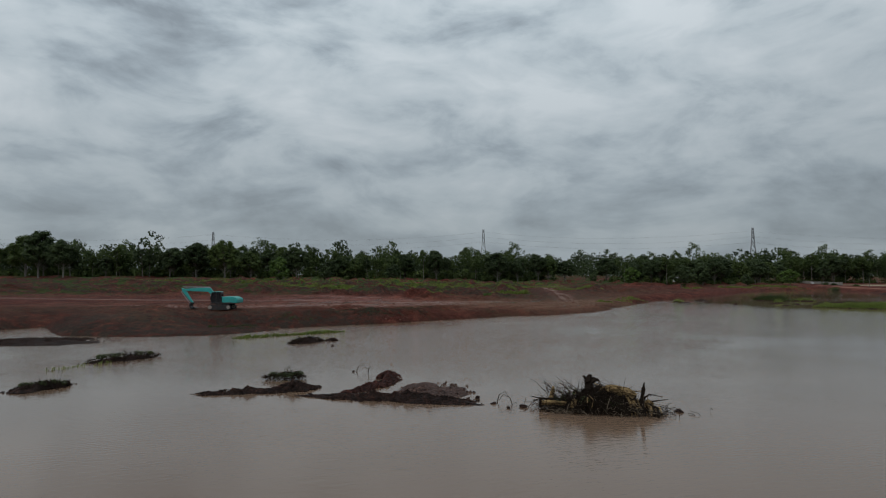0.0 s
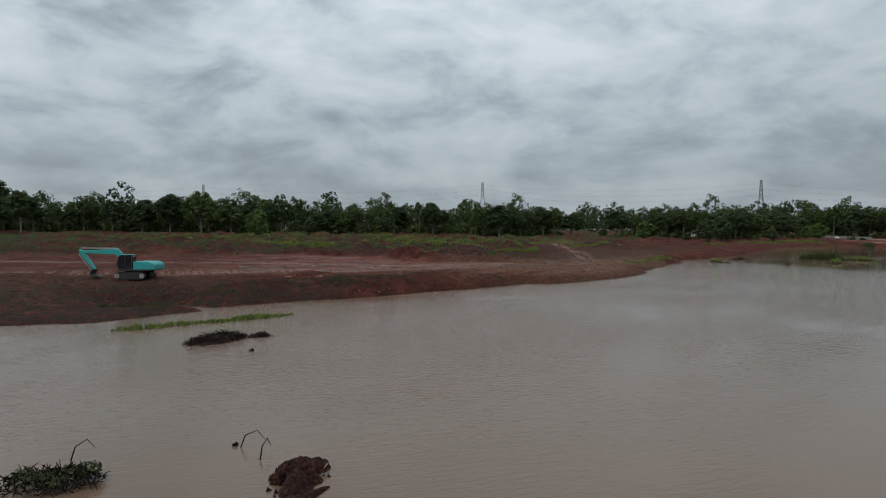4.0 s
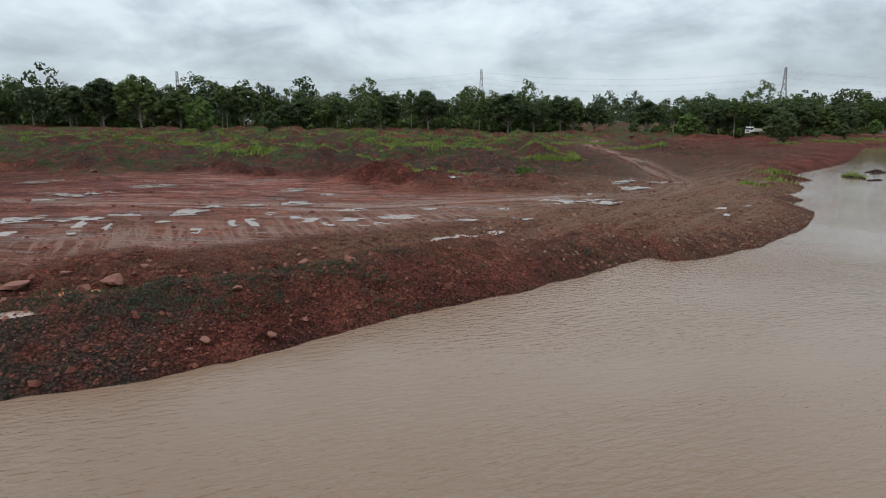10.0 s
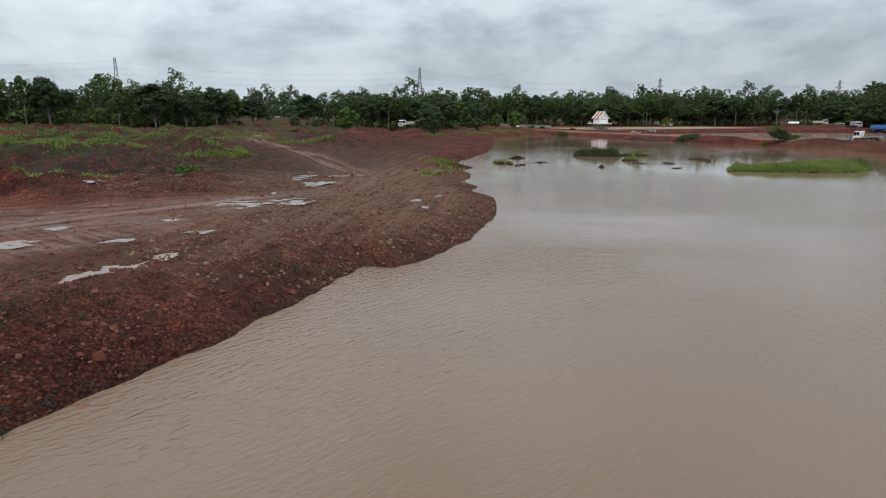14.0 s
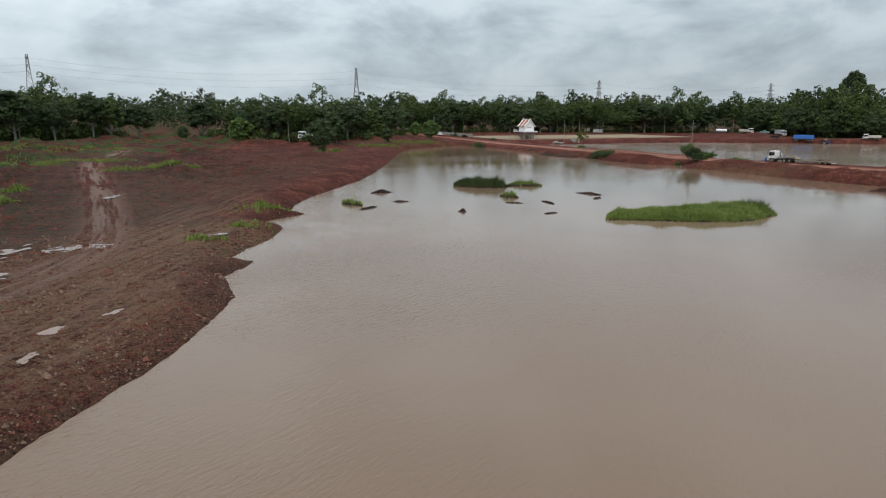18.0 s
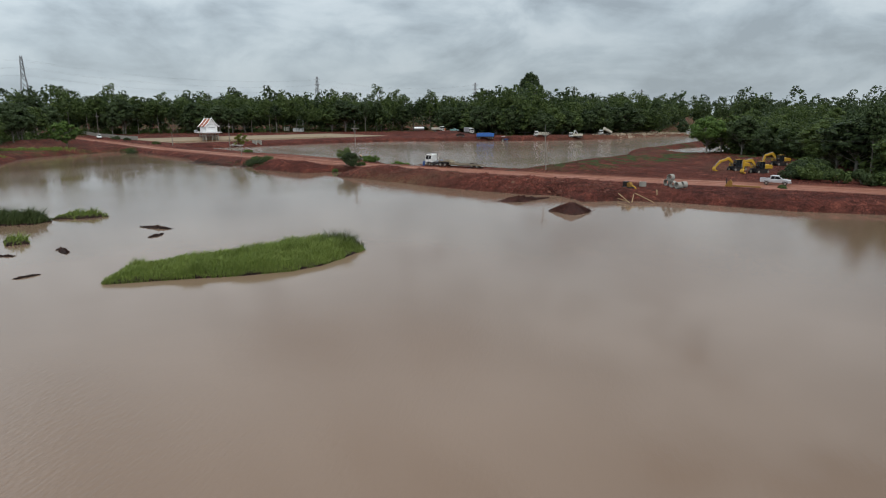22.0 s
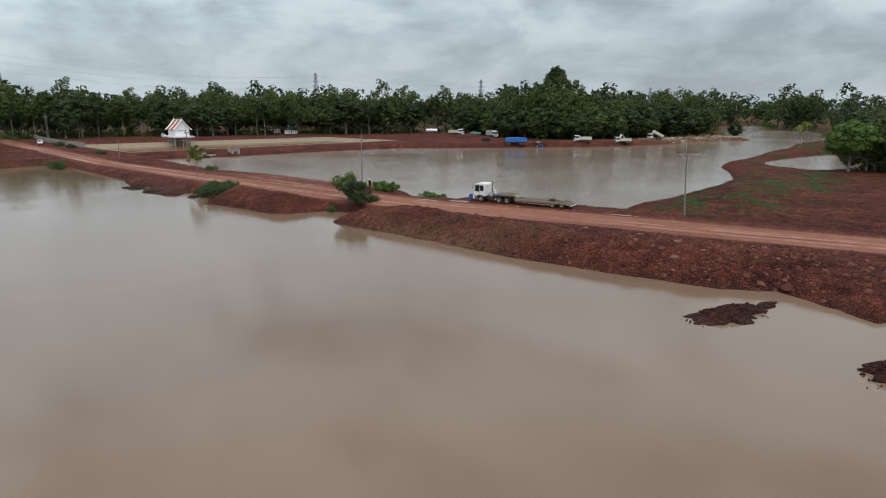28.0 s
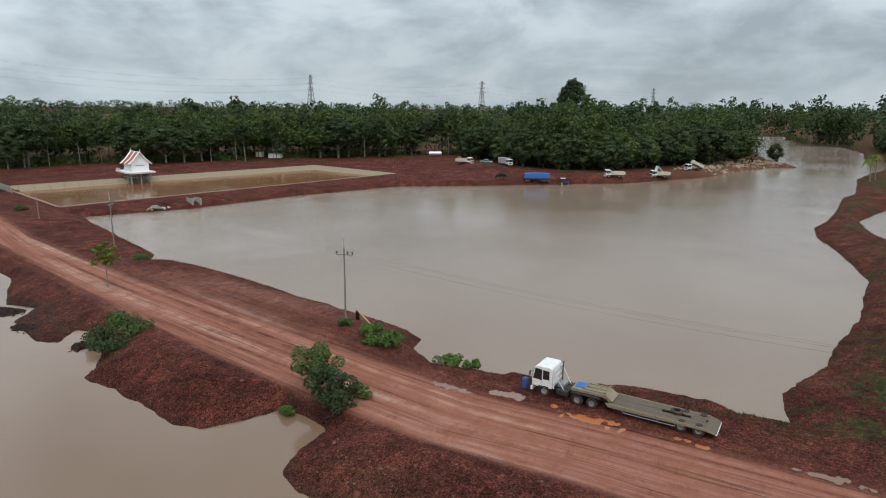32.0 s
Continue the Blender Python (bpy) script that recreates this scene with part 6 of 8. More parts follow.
def small_works():
    rng = random.Random(12)
    gate = thing("culvert_gate", pose(260, 325.5, 0.0, 0, 0, -12), "stained concrete culvert outlet on the pond dike", "culvert")
    for x in (-1.3, 1.0):
        part("wing_wall", prism([(x - 0.25, -1.0), (x + 0.25, -1.0), (x + 0.25, 2.4), (x - 0.25, 2.6)], -1.6, 1.8, 0.04), CONCRETE, gate)
    part("head_wall", box(-1.4, 1.2, 1.0, 1.5, -1.0, 2.2, 0.04), CONCRETE, gate)
    part("pipe_mouth", lathe_y([(0.45, 0.7), (0.6, 0.7), (0.6, 1.2), (0.45, 1.2)], 18, at=(-0.1, 0, 0.7)), CONCRETE, gate)
    pile = thing("rubble_pile", pose(249.5, 327.5, ground_at(249.5, 327.5)), "heap of broken white concrete rubble on the dike", "rubble")
    for i in range(26):
        a, r = rng.uniform(0, 6.28), rng.uniform(0, 2.4)
        bm = rock(rng, rng.uniform(0.35, 0.75))
        ob = part("rubble_piece", bm, RUBBLE, pile)
        ob.location = (1.5 * r * math.cos(a), r * math.sin(a), 0.25 + 0.5 * max(0, 1.6 - r) * rng.random())
        ob.rotation_euler = (rng.uniform(0, 1), rng.uniform(0, 1), rng.uniform(0, 6))
    # low wall beside the far road
    wall = thing("roadside_wall", Matrix.Identity(4), "low grey-white concrete wall along the far road", "wall", kind="structure")
    line = [(238, 379), (243.5, 405), (256, 448), (278, 506), (310, 580)]
    for (ax, ay), (bx, by) in zip(line, line[1:]):
        n = max(1, int(math.hypot(bx - ax, by - ay) / 4))
        for i in range(n):
            x, y = ax + (bx - ax) * (i + 0.5) / n, ay + (by - ay) * (i + 0.5) / n
            ob = part("panel", box(-1.98, 1.98, -0.09, 0.09, -0.4, 1.75, 0.02), CONCRETE, wall)
            ob.matrix_basis = pose(x, y, ground_at(x, y), 0, 0, math.degrees(math.atan2(by - ay, bx - ax)))
    # poles along the road
    spots = [(201, 164, 9.2, True, 108), (204.2, 223.5, 9.6, True, 108), (213, 287, 9.2, True, 30), (221, 330, 5.2, False, 0), (262, 452, 11.0, True, 20), (284, 498, 11.0, True, 20), (288, 510, 11.0, True, 20)]
    for x, y, h, arms, turn in spots:
        if arms:
            pole(x, y, h, True, turn=turn, lean=3.0 if y == 164 else 0.0)
        else:
            pole(x, y, h, False, "short plain concrete post beside the track")
    ends = [(199, 40, 10), (201, 164, 9.2), (204.2, 223.5, 9.6), (213, 287, 9.2), (262, 452, 11)]
    pole(199, 40, 10.0, turn=10)
    for (ax, ay, ah), (bx, by, bh) in zip(ends, ends[1:]):
        for off in (-1.0, 0.4, 1.0):
            sag_wire((ax + off, ay, ground_at(ax, ay) + ah - 0.45), (bx + off, by, ground_at(bx, by) + bh - 0.45), 0.9, 0.005)
    # pylons and their lines
    tops = [(-848, 945, 80), (-386, 1066, 82.6), (75.8, 1189, 94.6), (483, 989, 82), (940, 920, 76), (1397, 851, 82), (1854, 782, 88), (2311, 713, 92)]
    for i, (x, y, h) in enumerate(tops):
        x0, y0, _ = tops[max(0, i - 1)]
        x1, y1, _ = tops[min(len(tops) - 1, i + 1)]
        pylon(x, y, h, math.degrees(math.atan2(y1 - y0, x1 - x0)) + 90)
    for (ax, ay, ah), (bx, by, bh) in zip(tops, tops[1:]):
        d = Vector((bx - ax, by - ay, 0)).normalized()
        n = Vector((-d.y, d.x, 0))
        for s in (-9, 9):
            for drop_z in (5, 14, 23):
                sag_wire(Vector((ax, ay, ah - drop_z)) + n * s, Vector((bx, by, bh - drop_z)) + n * s, 12, 0.03, "transmission_line", "thin high-voltage line between the towers", "high-voltage lines", 18)
    # drum by the lorry, puddles
    drum = thing("oil_drum", pose(199.6, 197.1, ground_at(199.6, 197.1)), "blue plastic drum standing in front of the lorry", "drum")
    part("barrel", tube([(0, 0, 0), (0, 0, 0.05), (0, 0, 0.3), (0, 0, 0.33), (0, 0, 0.62), (0, 0, 0.65), (0, 0, 0.95), (0, 0, 1.0)], [0.27, 0.3, 0.3, 0.315, 0.315, 0.3, 0.3, 0.27], 18), paint("blue_plastic", (0.03, 0.10, 0.30), 0.5), drum)
    part("lid", tube([(0, 0, 1.0), (0, 0, 1.03)], 0.22, 14), BLUE_DARK, drum)


small_works()


def puddle(x, y, rx, ry, turn, mat, label, seed, cell=0.085):
    """Shallow water that fills the hollows of an uneven patch, with a ragged edge."""
    c, s = math.cos(radians(turn)), math.sin(radians(turn))
    fu, fv = (g.ravel() for g in np.meshgrid(np.linspace(-0.8, 0.8, 9) * rx, np.linspace(-0.8, 0.8, 9) * ry))
    z = float(np.percentile(levels(x + fu * c - fv * s, y + fu * s + fv * c)[0], 72)) + 0.012
    nu, nv = int(1.5 * rx / (1.6 * cell)), int(1.5 * ry / cell) + 2
    wet = set()
    gi, gj = np.meshgrid(np.arange(-nu, nu), np.arange(-nv, nv), indexing="ij")
    u, v = (gi + 0.5) * 1.6 * cell, (gj + 0.5) * cell
    full = (u / rx) ** 2 + (v / ry) ** 2 <= 0.70 + 4.4 * fbm(u * 1.3 + 13.7 * seed, v * 1.9 + 5.3 * seed, 4)
    wet.update(zip(gi[full].tolist(), gj[full].tolist()))
    # each pool that stands by itself is a puddle of its own
    for start in sorted(wet):
        if start not in wet:
            continue
        wet.discard(start)
        pool, queue = [start], [start]
        while queue:
            i, j = queue.pop()
            for near in ((i + 1, j), (i - 1, j), (i, j + 1), (i, j - 1)):
                if near in wet:
                    wet.discard(near)
                    pool.append(near)
                    queue.append(near)
        if len(pool) < 14:
            continue
        verts, faces, known = [], [], {}
        for i, j in pool:
            loop = []
            for key in ((i, j), (i + 1, j), (i + 1, j + 1), (i, j + 1)):
                if key not in known:
                    a, b = key[0] * 1.6 * cell + 0.2 * cell * math.sin(7.1 * key[1] + seed), key[1] * cell
                    known[key] = len(verts)
                    verts.append((x + a * c - b * s, y + a * s + b * c, z))
                loop.append(known[key])
            faces.append(loop)
        tagged(new("puddle", mesh_from("puddle", verts, faces, mat)), label, "puddle", "puddles on the track")


PUDDLES = [(-30.4, 129.8, 1.1, 1.71, 0), (-28.0, 124.3, 0.7, 1.09, 0), (-26.5, 130.3, 1.8, 1.07, 0), (-24.5, 126.9, 3.1, 0.37, 112), (-43.3, 153.6, 1.6, 2.0, 0), (-34.1, 144.1, 2.5, 2.0, 0),
           (-20.1, 134.5, 1.1, 1.97, 0), (-15.2, 130.1, 2.4, 0.29, 112), (-14.0, 130.9, 2.0, 0.34, 112), (-13.7, 134.6, 0.6, 1.58, 0), (-13.2, 141.6, 1.5, 1.39, 0), (-16.6, 127.1, 1.2, 0.35, 112),
           (-22.4, 126.5, 2.5, 0.25, 112), (-20.0, 129.6, 0.6, 0.69, 0), (-10.0, 132.0, 0.6, 1.37, 0), (-8.4, 130.4, 0.4, 0.84, 20), (-7.7, 138.4, 1.1, 0.9, 0), (-6.9, 132.6, 1.0, 0.93, 0),
           (-5.0, 130.8, 1.0, 0.64, 0), (-3.4, 134.5, 1.4, 1.26, 0), (-15.1, 150.7, 1.2, 1.44, 0), (1.3, 157.1, 0.8, 1.73, 0), (11.6, 144.8, 1.4, 1.67, 0), (25.2, 171.6, 2.9, 0.9, 50),
           (23.2, 161.0, 1.9, 1.2, 30), (31.6, 172.3, 1.7, 1.1, 5), (15.4, 145.1, 1.1, 1.32, 0), (-0.9, 138.6, 0.7, 0.76, 0), (-19.6, 138.0, 1.0, 0.96, 0), (-29.8, 151.0, 2.3, 1.65, 0),
           (-34.5, 140.7, 1.6, 1.1, 0), (-24.0, 132.4, 1.2, 0.55, 0), (-11.3, 133.1, 0.5, 0.73, 0), (-16.5, 139.4, 0.9, 0.66, 0), (-10.9, 148.4, 1.2, 0.88, 0), (-5.2, 147.5, 1.2, 0.84, 0),
           (5.7, 139.0, 1.1, 0.64, 10), (6.5, 133.6, 0.7, 0.52, 10), (2.1, 132.9, 0.8, 0.48, 10), (27.7, 146.0, 0.6, 0.45, 40), (26.4, 141.9, 0.9, 0.4, 42), (31.2, 147.9, 0.75, 0.25, 50), (45.0, 172.7, 0.7, 0.5, 20), (18.6, 166.5, 1.3, 0.6, 40), (16.5, 152.5, 0.8, 0.4, 40), (39.4, 205.7, 2.6, 0.5, 60), (74.8, 330, 5, 1.2, 30)]
for i, (x, y, rx, ry, a) in enumerate(PUDDLES):
    puddle(x, y, (1.5 if y > 143 and x > 5 else 1.15) * rx, (1.5 if y > 143 and x > 5 else 1.15) * ry, a, PUDDLE, "pale rain puddle in the wheel ruts", i)
for i, (x, y, rx, ry, a) in enumerate([(0.6, 124.6, 1.0, 0.8, 40), (2.2, 126.2, 1.9, 0.8, 42), (3.6, 127.6, 0.8, 0.5, 30)]):
    puddle(x, y, 1.2 * rx, 1.2 * ry, a, PUDDLE, "long rain puddle in the tan shale", 70 + i)
puddle(-17.3, 109.0, 0.8, 0.55, 20, PUDDLE, "pale puddle in a hollow of the dark berm", 75)
puddle(-16.4, 112.3, 1.8, 0.6, 22, PUDDLE_RUST, "rusty water in the trough behind the berm", 76)
for i, (x, y, rx, ry, a) in enumerate([(196.5, 189.4, 0.8, 2.6, 0), (197.4, 182.2, 0.4, 0.95, 0), (197.2, 180.4, 0.35, 0.6, 0), (197.3, 193.6, 0.4, 0.9, 10), (196.9, 197.6, 0.8, 2.2, 5), (195.6, 203, 0.5, 2.4, 0), (197.4, 171, 0.5, 2.6, 0), (196.4, 163, 0.4, 2.0, -6)]):
    puddle(x, y, rx, ry, a, PUDDLE_RUST if i < 4 else PUDDLE, "rust-orange puddle beside the lorry" if i < 4 else "shallow puddle at the road's edge", 80 + i)


# ---- pipes and timber on the bank ----
def bank_works():
    ring = thing("concrete_pipe", pose(183.2, 131.6, ground_at(183.2, 131.6) + 0.60, 0, 0, 62), "grey concrete drain ring lying on its side", "concrete pipe", "concrete drain rings")
    part("ring", lathe_y([(0.50, -0.42), (0.61, -0.42), (0.61, 0.42), (0.50, 0.42)], 26), CONCRETE, ring)
    zg = ground_at(182, 130.5)
    for x, y, z, a in ((182.0, 130.4, zg + 0.60, 50), (184.6, 132.9, ground_at(184.6, 132.9) + 0.60, 62), (183.9, 132.2, ground_at(183.9, 132.2) + 1.62, 60), (184.2, 129.9, ground_at(184.2, 129.9) + 0.60, 48)):
        copy_thing(ring, pose(x, y, z, 0, 0, a))
    copy_thing(ring, pose(181.6, 136.6, ground_at(181.6, 136.6) + 0.41, 90, 0, 0))
    pump = thing("water_pump", pose(179.2, 138.6, ground_at(179.2, 138.6), 0, 0, 60), "yellow and black engine pump on the bank", "pump")
    part("engine", box(0.1, 1.0, -0.4, 0.4, 0.25, 1.15, 0.06), PUMP_BLACK, pump)
    part("housing", prism([(-0.8, 0.2), (0.1, 0.2), (0.1, 0.9), (-0.5, 1.1), (-0.9, 0.7)], -0.3, 0.3, 0.05), RUSTY, pump)
    part("skid", box(-1.1, 1.1, -0.5, 0.5, 0.0, 0.22, 0.02), STEEL_DARK, pump)
    part("outlet", tube([(-1.0, 0, 0.5), (-1.6, 0, 0.35), (-2.0, 0, 0.05)], 0.12, 8), YELLOW, pump)
    for i, (a, b) in enumerate((((173.4, 138.6), (168.6, 135.2)), ((172.0, 138.2), (169.8, 135.8)), ((168.9, 134.9), (174.6, 136.2)), ((174.6, 136.0), (171.2, 131.9)), ((178.2, 133.2), (176.0, 132.6)))):
        pa, pb = Vector((a[0], a[1], max(0.15, ground_at(*a)) + 0.25)), Vector((b[0], b[1], max(0.15, ground_at(*b)) + 0.12))
        me = bpy.data.meshes.new("timber_pole")
        bm = tube([pa, pa.lerp(pb, 0.5) + Vector((0, 0, 0.03)), pb], [0.085, 0.075, 0.06], 8)
        bm.to_mesh(me)
        bm.free()
        me.materials.append(TIMBER)
        tagged(new("timber_pole", me), "pale yellow timber pole lying on the bank", "timber", "timber poles on the bank")
    blade = thing("grader_frame", pose(191.0, 120.4, ground_at(191.0, 120.4) + 0.02, 0, 0, -88), "rusty yellow steel towing frame beside the road", "machine frame")
    part("beam", box(-2.4, 2.6, -0.5, -0.25, 0.1, 0.26, 0.02), RUSTY, blade)
    part("beam", box(-2.4, 2.6, 0.25, 0.5, 0.1, 0.26, 0.02), RUSTY, blade)
    for x in (-1.6, 0.2, 1.9):
        part("cross_member", box(x - 0.1, x + 0.1, -0.5, 0.5, 0.12, 0.36, 0.01), RUSTY, blade)
    part("drawbar", prism([(-3.6, 0.0), (-2.3, 0.0), (-2.3, 0.9), (-2.7, 1.3), (-3.1, 0.8)], -0.4, 0.4, 0.04), RUSTY, blade)
    part("jack", tube([(-3.3, 0.2, 0.0), (-3.35, 0.2, 1.6)], 0.09, 8), PUMP_BLACK, blade)
    # beam and stump by the pole
    beam = thing("yellow_beam", pose(206.2, 222.3, ground_at(206.2, 222.3), 0, 0, 80), "yellow-painted timber leaning on a block", "timber")
    part("beam", tube([(-1.3, 0, 0.1), (1.4, 0, 1.5)], 0.11, 6), TIMBER, beam)
    part("prop", box(1.0, 1.3, -0.2, 0.2, 0.0, 1.25, 0.02), WOOD_DARK, beam)


bank_works()


# ---- islets, stumps and stones ----
def heap_mesh(name, outline_r, height, seed, material, n=96, rings=26, lumps=0.35, power=1.3):
    """A rough mound: rings of uneven radius that rise to a ragged, clodded top."""
    rng = np.random.RandomState(seed)
    ph = rng.uniform(0, 6.28, 6)
    a = np.linspace(0, 2 * math.pi, n, endpoint=False)
    edge = 1 + 0.2 * np.sin(2 * a + ph[0]) + 0.15 * np.sin(3 * a + ph[1]) + 0.11 * np.sin(5 * a + ph[2]) + 0.07 * np.sin(9 * a + ph[3]) + 0.05 * np.sin(17 * a + ph[4]) + 0.22 * fbm(4 * np.cos(a) + 7 * seed, 4 * np.sin(a) + 3 * seed, 4)
    verts, faces = [], []
    for j in range(rings + 1):
        f = j / rings
        x, y = outline_r[0] * edge * (1 - f) * np.cos(a), outline_r[1] * edge * (1 - f) * np.sin(a)
        z = height * (1 - (1 - f) ** power)
        rough = fbm(x * 1.1 + 9 * seed, y * 1.1, 3) * 1.3 + fbm(x * 3.3 + 5 * seed, y * 3.3, 3) * 1.0 + (np.abs(fbm(x * 2.1 + 3 * seed, y * 2.1 + 40, 3)) - 0.12) * 1.6
        z = z * (1 + lumps * 1.6 * rough) + 0.22 * lumps * rough * min(1, 6 * f) - (0.4 if j == 0 else 0)
        verts += list(zip(x, y, z))
    for j in range(rings):
        for k in range(n):
            p, q = j * n + k, j * n + (k + 1) % n
            faces.append((p, q, q + n, p + n))
    faces.append(tuple(rings * n + k for k in range(n)))
    return mesh_from(name, verts, faces, material)


def islet(x, y, rx, ry, h, turn, material, label, seed, name="mud_islet", category="mud bank", group="mud banks in the lake", lumps=0.35):
    me = heap_mesh(name, (rx, ry), h, seed, material, *((96, 26) if rx > 2.5 else (48, 14)), lumps)
    ob = tagged(new(name, me), label, category, group)
    ob.matrix_basis = pose(x, y, 0.0, 0, 0, turn)
    # loose clods on it and round its edge
    rng = random.Random(seed)
    tris = []
    for i in range(int(40 + 16 * rx * ry)):
        a, r = rng.uniform(0, 6.28), math.sqrt(rng.uniform(0.1, 1.0)) if i % 9 else rng.uniform(1.0, 1.3)
        s = 0.05 + 0.13 * rng.random() ** 2
        c = Vector((rx * r * math.cos(a), ry * r * math.sin(a), 0.02 + max(0.0, h * (1 - r ** 1.4)) * 0.9))
        p = [c + Vector((s * rng.uniform(0.6, 1.2) * math.cos(k * 1.57 + a), s * rng.uniform(0.6, 1.2) * math.sin(k * 1.57 + a), -0.05)) for k in range(4)]
        top = c + Vector((s * rng.uniform(-0.4, 0.4), s * rng.uniform(-0.4, 0.4), s * rng.uniform(0.5, 1.0)))
        tris += [(p[k], p[(k + 1) % 4], top) for k in range(4)]
    cl = new("clods", quads_mesh("clods", np.array([[tuple(v) for v in t] for t in tris]), material))
    cl.parent = ob
    cl["kind"] = "stuff"
    return ob


def blades(rng, spots, heights, width, lean=(0.25, 0.1), material=None, name="grass"):
    """Bent grass blades, each of two joined quads folded into one strip."""
    n = len(spots)
    a = rng.uniform(0, 6.28, n)
    w = np.stack([np.cos(a), np.sin(a), np.zeros(n)], 1) * (width * rng.uniform(0.6, 1.3, n))[:, None]
    bend = np.stack([rng.normal(size=n) * 0.42 + lean[0], rng.normal(size=n) * 0.36 + lean[1], np.zeros(n)], 1)
    h = heights[:, None]
    up = np.array([0, 0, 1.0])
    mid = spots + up * h * 0.6 + bend * h * 0.28
    tip = spots + up * h * 0.95 + bend * h
    lower = np.stack([spots - w, spots + w, mid + w * 0.8, mid - w * 0.8], 1)
    upper = np.stack([mid - w * 0.8, mid + w * 0.8, tip + w * 0.1, tip - w * 0.1], 1)
    return quads_mesh(name, np.concatenate([lower, upper]), material)


def grassy_isle(name, outline, label, height, density, blade=0.035, seed=0, material=None, soil_h=0.35, group="grass islands in the lake", tall=None, sunk=False):
    rng = np.random.RandomState(seed)
    xs, ys = np.array([p[0] for p in outline]), np.array([p[1] for p in outline])
    cx, cy = xs.mean(), ys.mean()
    root = thing(name, pose(cx, cy, 0), label, "grass island", group)
    bm = bmesh.new()
    deep = 0.6 if sunk else 0.0
    low = [bm.verts.new((x - cx, y - cy, -0.3 - deep)) for x, y in outline]
    mid = [bm.verts.new(((x - cx) * 0.97, (y - cy) * 0.97, 0.12 - deep)) for x, y in outline]
    top = [bm.verts.new(((x - cx) * 0.7, (y - cy) * 0.7, soil_h - deep)) for x, y in outline]
    for r0, r1 in ((low, mid), (mid, top)):
        for k in range(len(r0)):
            j = (k + 1) % len(r0)
            bm.faces.new((r0[k], r0[j], r1[j], r1[k]))
    bm.faces.new(top)
    bmesh.ops.recalc_face_normals(bm, faces=bm.faces[:])
    part("soil", bm, MUD_DARK, root)
    area = (xs.max() - xs.min()) * (ys.max() - ys.min())
    n = int(area * density)
    px, py = rng.uniform(xs.min(), xs.max(), n), rng.uniform(ys.min(), ys.max(), n)
    poly = list(outline)
    d = -signed(px, py, poly)
    keep = d > -0.15 + 0.3 * rng.rand(n)
    if sunk:
        keep &= fbm(px / 1.6, py / 1.6, 3) > -0.2
    else:
        keep &= d + 1.3 * fbm(px / 1.3, py / 1.3, 3) > -0.05
    px, py, d = px[keep], py[keep], d[keep]
    hh = height * (0.5 + 0.5 * smooth(0, 1.2, d)) * rng.uniform(0.45, 1.35, len(px)) * (0.25 + 1.6 * (fbm(px / 1.5, py / 1.5, 3) + 0.5))
    if tall is not None:
        hh = hh * (1 + 0.9 * bell(px, py, *tall))
    spots = np.stack([px - cx, py - cy, soil_h * smooth(0, 2.5, d) + 0.0], 1)
    ob = new("grass", blades(rng, spots, hh, blade, material=material or GRASS, name="grass"))
    ob.parent = root
    ob["kind"] = "stuff"
    return root


grassy_isle("grass_island", [(92.6, 160), (96.8, 156.4), (101.5, 152), (105.3, 149.4), (108.6, 148.5), (112.8, 149), (116.6, 149.6), (117.6, 151.6), (116.6, 155), (114.6, 157.6), (111, 159.2), (106.4, 160.2), (101, 162.6), (96.6, 163.4)],
            "island of tall bright green marsh grass in the lake", 0.62, 190, 0.026, 4, tall=(113, 155.0, 3.6, 2.6), soil_h=0.5)
grassy_isle("reed_island", [(112.6, 152), (115, 150.2), (117.6, 150.6), (118.2, 152.4), (116.8, 155.4), (114, 156.4), (112.6, 154.5)], "tall dark reeds at the end of the grass island", 1.25, 80, 0.034, 14, GRASS_DARK, 0.3)
grassy_isle("reed_island", [(99.5, 205), (102, 200), (105, 197.3), (108, 198), (108.5, 202), (106, 206), (103, 208)], "clump of dark reeds growing from the lake", 1.2, 70, 0.05, 5, GRASS_DARK)
grassy_isle("reed_island", [(108.5, 199.5), (112, 196), (114.6, 195.5), (114.8, 199), (111.5, 202)], "low patch of bright green water grass", 0.7, 60, 0.05, 6)
grassy_isle("reed_island", [(96.2, 185), (98.4, 184.2), (99.2, 186.6), (97.2, 188)], "small tuft of water grass", 1.1, 50, 0.05, 7)
grassy_isle("reed_island", [(69.6, 193), (71.6, 190), (72.6, 192), (71, 196)], "small tuft of water grass", 0.9, 40, 0.05, 8)
grassy_isle("reed_island", [(-27.5, 82.5), (-25.6, 82.6), (-21, 86.2), (-18.2, 88.4), (-14.4, 91.6), (-14.2, 93), (-17.5, 91.2), (-22, 87.4), (-26, 84.6)], "narrow strip of green reeds along a sunken bank", 0.55, 60, 0.035, 9, soil_h=0.05, sunk=True)
grassy_isle("reed_island", [(-34.2, 54.4), (-31.5, 57.4), (-30.6, 60.2), (-33, 59)], "thin green reeds in shallow water", 0.45, 14, 0.03, 10, soil_h=0.05, sunk=True)

